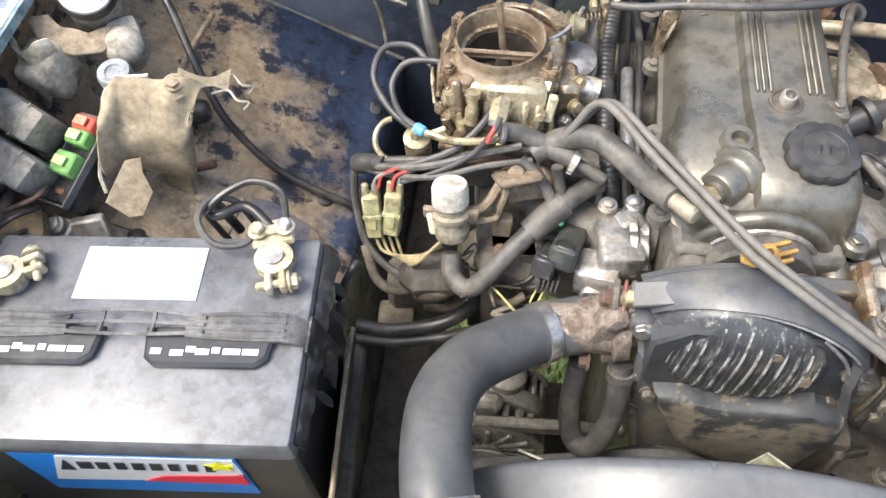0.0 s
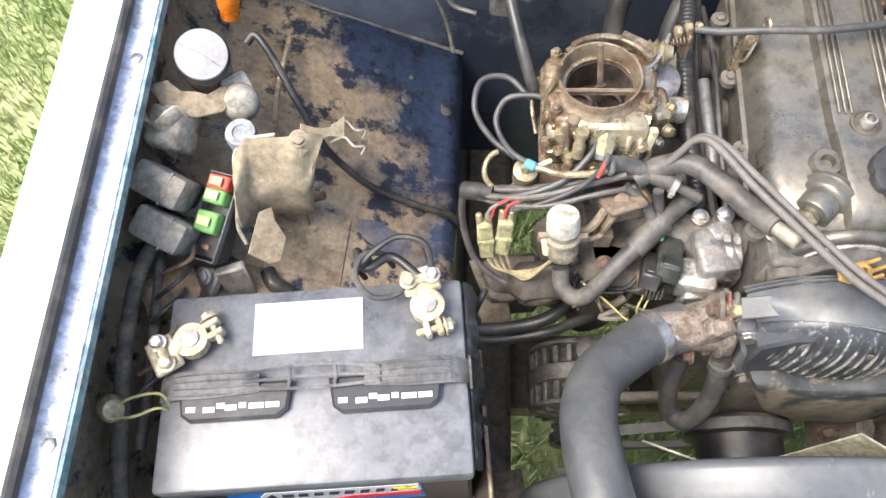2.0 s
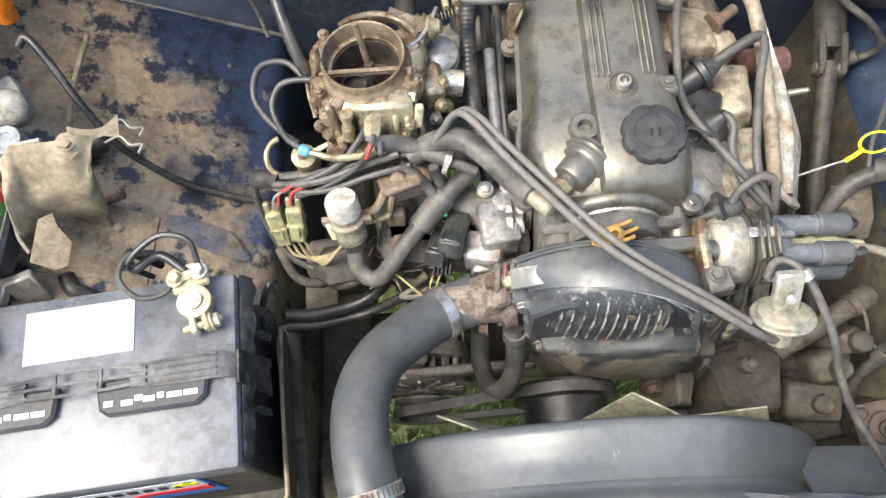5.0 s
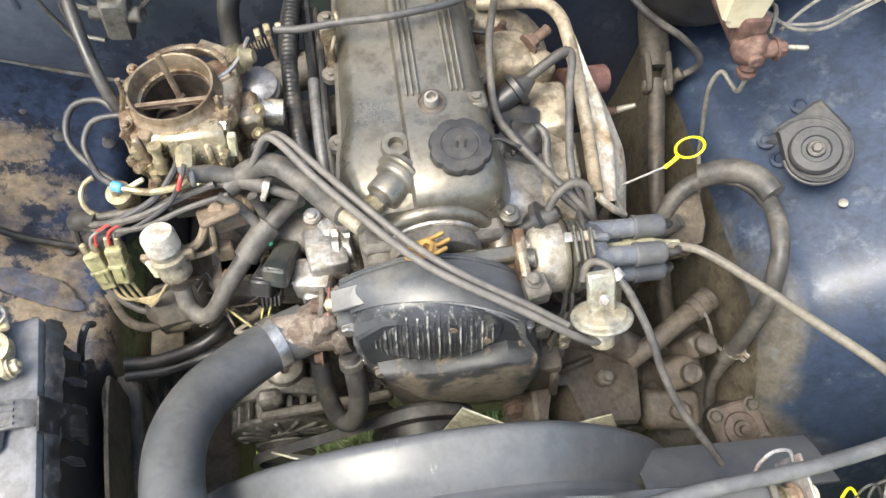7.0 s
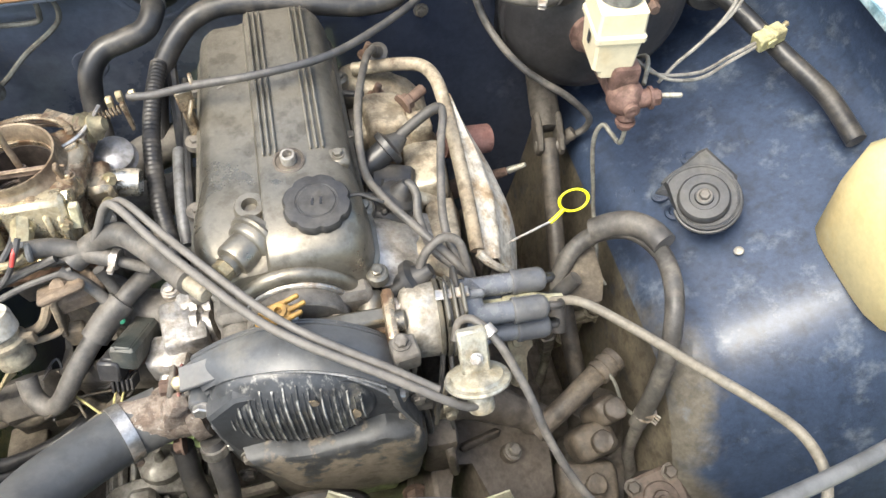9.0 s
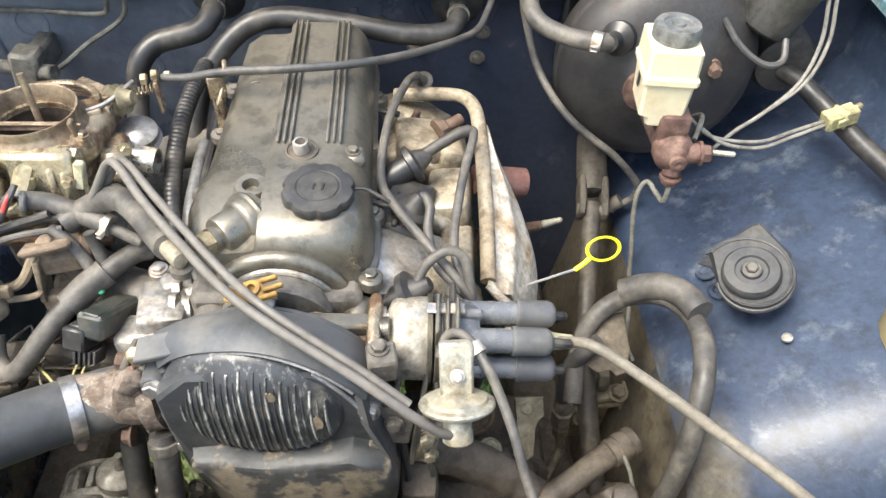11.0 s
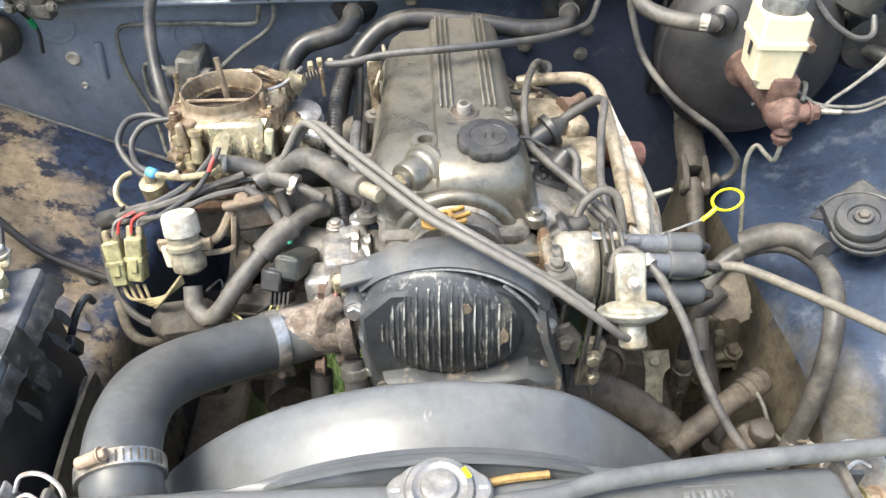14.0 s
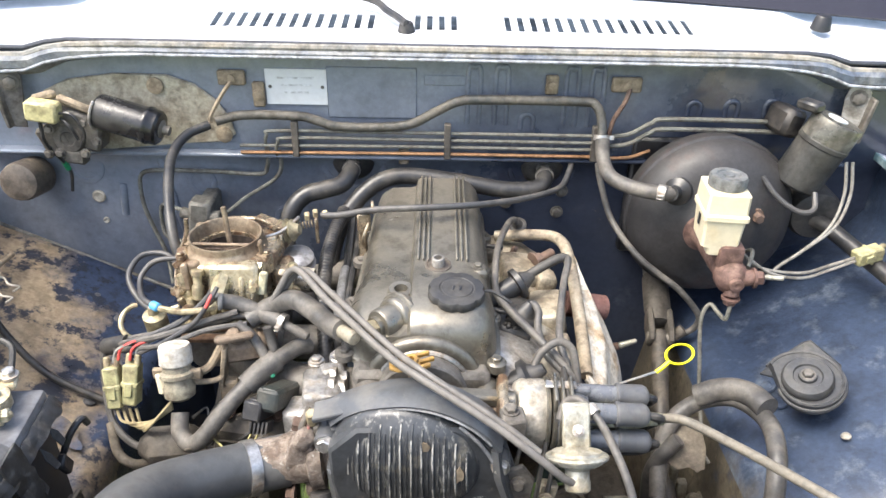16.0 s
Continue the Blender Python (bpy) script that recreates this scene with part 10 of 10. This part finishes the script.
def build_fuse_block():
    root = thing("fuse_block", (-0.38, 0.425, 0.84), "open black fuse holder with red and green fusible links", "fuse box")
    a, b = Vector((-0.363, 0.466, 0.880)), Vector((-0.385, 0.388, 0.852))
    d = (b - a).normalized()
    R = aim(a, d, (1, 0, 0.2)).to_3x3()
    mid = (a + b) / 2
    part("tray", box(B(), mid, (0.032, 0.026, 0.088), R, bev=0.004), PLASTIC, root)
    bm = B()
    for s in (-1, 1):
        box(bm, mid + R @ Vector((s * 0.0165, 0.015, 0)), (0.002, 0.008, 0.09), R, bev=0.0006)
    for s in (-1, 1):
        box(bm, mid + R @ Vector((0, 0.015, s * 0.0445)), (0.034, 0.008, 0.002), R, bev=0.0006)
    part("rim", bm, PLASTIC_GREY, root, "worn grey rim")
    for k, (t, mt, lab) in enumerate(((0.10, RED, "red fusible link"), (0.27, GREEN, "green fusible link"), (0.58, GREEN, "green fusible link"))):
        c = a.lerp(b, t) + R @ Vector((0, 0.018, 0))
        bm = B()
        box(bm, c, (0.024, 0.020, 0.015 if k < 2 else 0.022), R, bev=0.002)
        box(bm, c + R @ Vector((0, 0.011, 0)), (0.012, 0.004, 0.007), R, bev=0.001)
        fu = part("fusible_link", bm, mt, root, lab)
        part("window", box(B(), c + R @ Vector((0, 0.0132, 0)), (0.014, 0.0015, 0.009), R, bev=0.0004), surface("pale_green_window", (0.55, 0.68, 0.30), 0.2, bump=0.02, grime=0.1) if k else surface("pale_red_window", (0.80, 0.25, 0.16), 0.2, bump=0.02, grime=0.1), fu, "pale clear window")
    bm = B()
    box(bm, a.lerp(b, 0.86) + R @ Vector((0, 0.012, 0)), (0.010, 0.006, 0.006), R, bev=0.001)
    part("terminal", bm, surface("copper_terminal", (0.30, 0.17, 0.10), 0.5, 0.5), root)
    bm = B()
    box(bm, b + d * 0.018 + Vector((0, 0, -0.012)), (0.026, 0.012, 0.030), R, bev=0.002)
    bolt(bm, b + d * 0.018 + Vector((0, 0.0, 0.0)), R @ Vector((0, 1, 0)), 0.007, 0.006)
    part("bracket", bm, surface("pale_bracket", (0.45, 0.42, 0.37), 0.5, 0.4), root, "pale metal bracket with a bolt")


build_fuse_block()


DUSTY = surface("thick_dust_plate", (0.37, 0.305, 0.205), 0.6, 0.15, (0.24, 0.187, 0.122), 0.54, 0.16, 18, bump=0.2, alt_rough=0.8, grime=0.3)


def build_dust_bracket():
    root = thing("cruise_bracket", (-0.31, 0.47, 0.79), "bent sheet-steel bracket thick with tan dust and a wire clip", "bracket")
    bm = B()
    top = [(-0.353, 0.468, 0.913), (-0.341, 0.484, 0.927), (-0.314, 0.489, 0.929), (-0.288, 0.490, 0.926), (-0.268, 0.497, 0.916)]
    low = [(-0.352, 0.418, 0.870), (-0.340, 0.446, 0.846), (-0.316, 0.458, 0.826), (-0.294, 0.464, 0.822), (-0.284, 0.482, 0.890)]

    def fn(u, v):
        k = u * 4
        i = min(int(k), 3)
        f = k - i
        t = Vector(top[i]).lerp(Vector(top[i + 1]), f)
        l = Vector(low[i]).lerp(Vector(low[i + 1]), f)
        p = t.lerp(l, v)
        return p + Vector((0.0, -0.012 * math.sin(math.pi * v), 0.004 * math.sin(9 * u + 4 * v))) + Vector((0.3, -0.6, 1)) * 0.0045 * noise.noise(Vector((u * 4, v * 4, 2.2)))

    part("plate", sheet(bm, fn, 28, 20, 0.002), DUSTY, root, angle=50)
    bm = B()

    def arm(u, v):
        w = 0.030 - 0.022 * math.sin(min(1.0, u * 1.5) * 1.57) + 0.012 * max(0, u - 0.7) / 0.3
        return Vector((-0.288 + 0.038 * u, 0.487 + 0.028 * u + w * (v - 0.5), 0.922 - 0.016 * u + 0.5 * w * (v - 0.5)))

    part("arm", sheet(bm, arm, 16, 4, 0.002), DUSTY, root)
    part("rim_wire", tube(B(), [(-0.312, 0.489, 0.929), (-0.338, 0.485, 0.926), (-0.353, 0.473, 0.917), (-0.352, 0.445, 0.895), (-0.354, 0.418, 0.872), (-0.345, 0.402, 0.862)], 0.0022, 8), surface("pale_wire", (0.42, 0.38, 0.31), 0.5, 0.4), root, "pale folded edge")
    part("bolt", bolt(B(), (-0.290, 0.488, 0.923), (0.1, -0.3, 1), 0.007, 0.006), TANMETAL, root)
    for k in (0, 1):
        o = Vector((-0.018, -0.018 * k + 0.002, -0.003 * k))
        part("spring_wire", tube(B(), [Vector((-0.245, 0.514, 0.906)) + o, Vector((-0.232, 0.522, 0.904)) + o, Vector((-0.222, 0.514, 0.900)) + o, Vector((-0.212, 0.516, 0.896)) + o, Vector((-0.214, 0.506, 0.896)) + o], 0.0013, 6), surface("pale_wire", (0.42, 0.38, 0.31)), root, "pale spring wire")
    part("foot", box(B(), (-0.318, 0.468, 0.802), (0.03, 0.006, 0.07), rot(x=-12), bev=0.001), TANMETAL, root)
    bm = B()
    prism(bm, [(-0.020, -0.024), (0.002, -0.034), (0.014, -0.030), (0.019, -0.006), (0.006, 0.010), (0.003, 0.024), (-0.010, 0.018), (-0.014, 0.002)], 0.002, aim((-0.326, 0.418, 0.862), (0.55, -0.35, 0.75), (1, 0, 0)), 0.0006)
    part("lower_tab", bm, DUSTY, root)


build_dust_bracket()
bmx = B()
prism(bmx, [(-0.06, -0.05), (0.05, -0.055), (0.055, 0.03), (-0.03, 0.045)], 0.004, aim((-0.312, 0.452, apron_height(-0.312, 0.45) + 0.003), (0.42, 0, 0.9), (1, 0, 0)), 0.001)
bolt(bmx, (-0.300, 0.462, apron_height(-0.300, 0.462) + 0.006), (0.42, 0, 0.9), 0.006, 0.004)
bolt(bmx, (-0.308, 0.437, apron_height(-0.308, 0.437) + 0.006), (0.42, 0, 0.9), 0.005, 0.003)
solid("patch_plate", bmx, TANMETAL, "dust-covered steel patch plate riveted to the inner fender", "plate")
solid("amber_stud", cyl(B(), (-0.318, 0.486, 0.80), (-0.285, 0.492, 0.808), 0.005), RUST, "rusty stud behind the bracket", "stud")
def paint_patch(u, v):
    a = 2 * math.pi * u
    r = v * (1 + 0.22 * noise.noise(Vector((math.cos(a) * 1.3, math.sin(a) * 1.3, 4.0))) + 0.10 * noise.noise(Vector((math.cos(a) * 3, math.sin(a) * 3, 9.0))))
    x, y = 0.046 * r * math.cos(a), 0.017 * r * math.sin(a)
    px, py = -0.214 + 0.90 * x + 0.44 * y, 0.464 - 0.40 * x + 0.90 * y
    return (px, py, apron_height(px, py) + 0.0066 + 0.0006 * (1 - v))


solid("paint_patch", sheet(B(), paint_patch, 48, 8, 0.0006), surface("bare_blue_paint", (0.030, 0.062, 0.140), 0.3, 0, (0.150, 0.120, 0.088), 0.50, 0.14, 26, coat=0.3), "patch of clean blue paint on the dusty inner fender", "paint patch", kind="structure", angle=60)
hose("fender_cable", [(-0.362, 0.612, 0.920), (-0.352, 0.618, 0.925), (-0.335, 0.600, 0.912), (-0.308, 0.562, 0.878), (-0.288, 0.541, 0.835), (-0.266, 0.534, 0.795), (-0.238, 0.526, 0.766), (-0.206, 0.521, 0.747), (-0.177, 0.518, 0.733), (-0.150, 0.518, 0.718), (-0.135, 0.518, 0.69)], 0.0044, HOSE_DARK, "black cable drooping across the dusty inner fender", "cable", 10, sub=8)
hose("fender_rod", [(-0.348, 0.70, 0.83), (-0.350, 0.62, 0.835), (-0.345, 0.55, 0.835), (-0.34, 0.52, 0.85)], 0.0035, TANMETAL, "thin tan rod standing on the inner fender", "rod", 8)
bmx = lathe(B(), aim((-0.335, 0.55, 0.815), (1, 0.35, 0.1)), [(0.008, -0.02), (0.013, -0.014), (0.013, 0.02), (0.010, 0.026), (0, 0.027)], 18)
solid("dark_plug", bmx, PLASTIC, "dark plug lying on the inner fender", "plug")
hose("fender_loom", [(-0.415, 0.08, 0.80), (-0.424, 0.16, 0.85), (-0.428, 0.24, 0.880), (-0.432, 0.30, 0.892), (-0.432, 0.36, 0.893), (-0.424, 0.40, 0.880), (-0.405, 0.425, 0.862)], 0.0075, surface("dusty_loom", (0.060, 0.052, 0.044), 0.7, 0, (0.16, 0.13, 0.09), 0.55, 0.10, 40), "dusty wiring loom along the fender side", "wire", 12)
hose("fender_loom", [(-0.418, 0.20, 0.845), (-0.415, 0.27, 0.862), (-0.420, 0.33, 0.870), (-0.428, 0.40, 0.872)], 0.0055, surface("dusty_loom", (0.060, 0.052, 0.044)), "second dusty loom along the fender side", "wire", 10)
for k in range(7):
    y = 0.235 + 0.025 * k
    hose("loom_wire", [(-0.418, y, 0.878), (-0.402 + 0.006 * (k % 3), y + 0.012, 0.89 - 0.004 * (k % 2)), (-0.392, y + 0.03, 0.878), (-0.40, y + 0.045, 0.862)], 0.0022, (HOSE_DARK, RUST, TANWIRE, HOSE_DARK)[k % 4], "thin dirty wire curling from the loom", "wire", 6)
bmx = lathe(B(), aim((-0.427, 0.225, 0.893), (0.6, -0.3, 0.7)), [(0.006, -0.02), (0.0115, -0.012), (0.012, 0.0), (0.009, 0.005), (0, 0.006)], 18)
solid("ring_terminal", bmx, BRASS, "brass ring terminal with thin yellow wires", "terminal")
for k in (0, 1):
    hose("thin_wire", [(-0.424, 0.228 - 0.01 * k, 0.895), (-0.405, 0.235 - 0.018 * k, 0.90), (-0.385, 0.238 - 0.012 * k, 0.897), (-0.378, 0.225, 0.88)], 0.0014, surface("yellow_wire", (0.50, 0.45, 0.16)), "thin yellow wire near the battery", "wire", 6)
bmx = B()
box(bmx, (-0.414, 0.350, 0.855), (0.060, 0.046, 0.034), rot(z=24, y=8), bev=0.012, seg=2)
roughen(bmx, 0.003, 50)
solid("brown_lump", bmx, surface("brown_rubber", (0.25, 0.165, 0.085), 0.7, 0, (0.14, 0.10, 0.06), 0.5, 0.12, 40), "brown dirt-covered rubber block", "block")
bmx = B()
box(bmx, (-0.362, 0.375, 0.812), (0.03, 0.012, 0.07), rot(x=-15, z=20), bev=0.002)
solid("fuse_stay", bmx, surface("pale_bracket", (0.45, 0.42, 0.37)), "pale steel stay below the fuse holder", "bracket")
hose("dark_hose", [(-0.34, 0.40, 0.80), (-0.33, 0.385, 0.80), (-0.315, 0.38, 0.79)], 0.009, HOSE_DARK, "short dark hose end beside the battery", n=12)
# debris low in front of the battery
for k in range(8):
    bmx = B()
    box(bmx, (RNDW.uniform(-0.36, -0.14), RNDW.uniform(0.10, 0.135), 0.655 + 0.01 * (k % 3)), (RNDW.uniform(0.02, 0.05), RNDW.uniform(0.015, 0.03), 0.02), rot(RNDW.uniform(-20, 20), RNDW.uniform(-20, 20), RNDW.uniform(0, 90)), bev=0.004)
    solid("dusty_fitting", bmx, (GRIME, TANMETAL, IRON)[k % 3], "dusty metal fitting below the battery front", "fitting")
bmx = B()
box(bmx, (-0.285, 0.115, 0.635), (0.37, 0.10, 0.02), bev=0.004)
solid("front_shelf", bmx, GRIME, "grimy steel shelf ahead of the battery tray", "shelf", kind="structure")
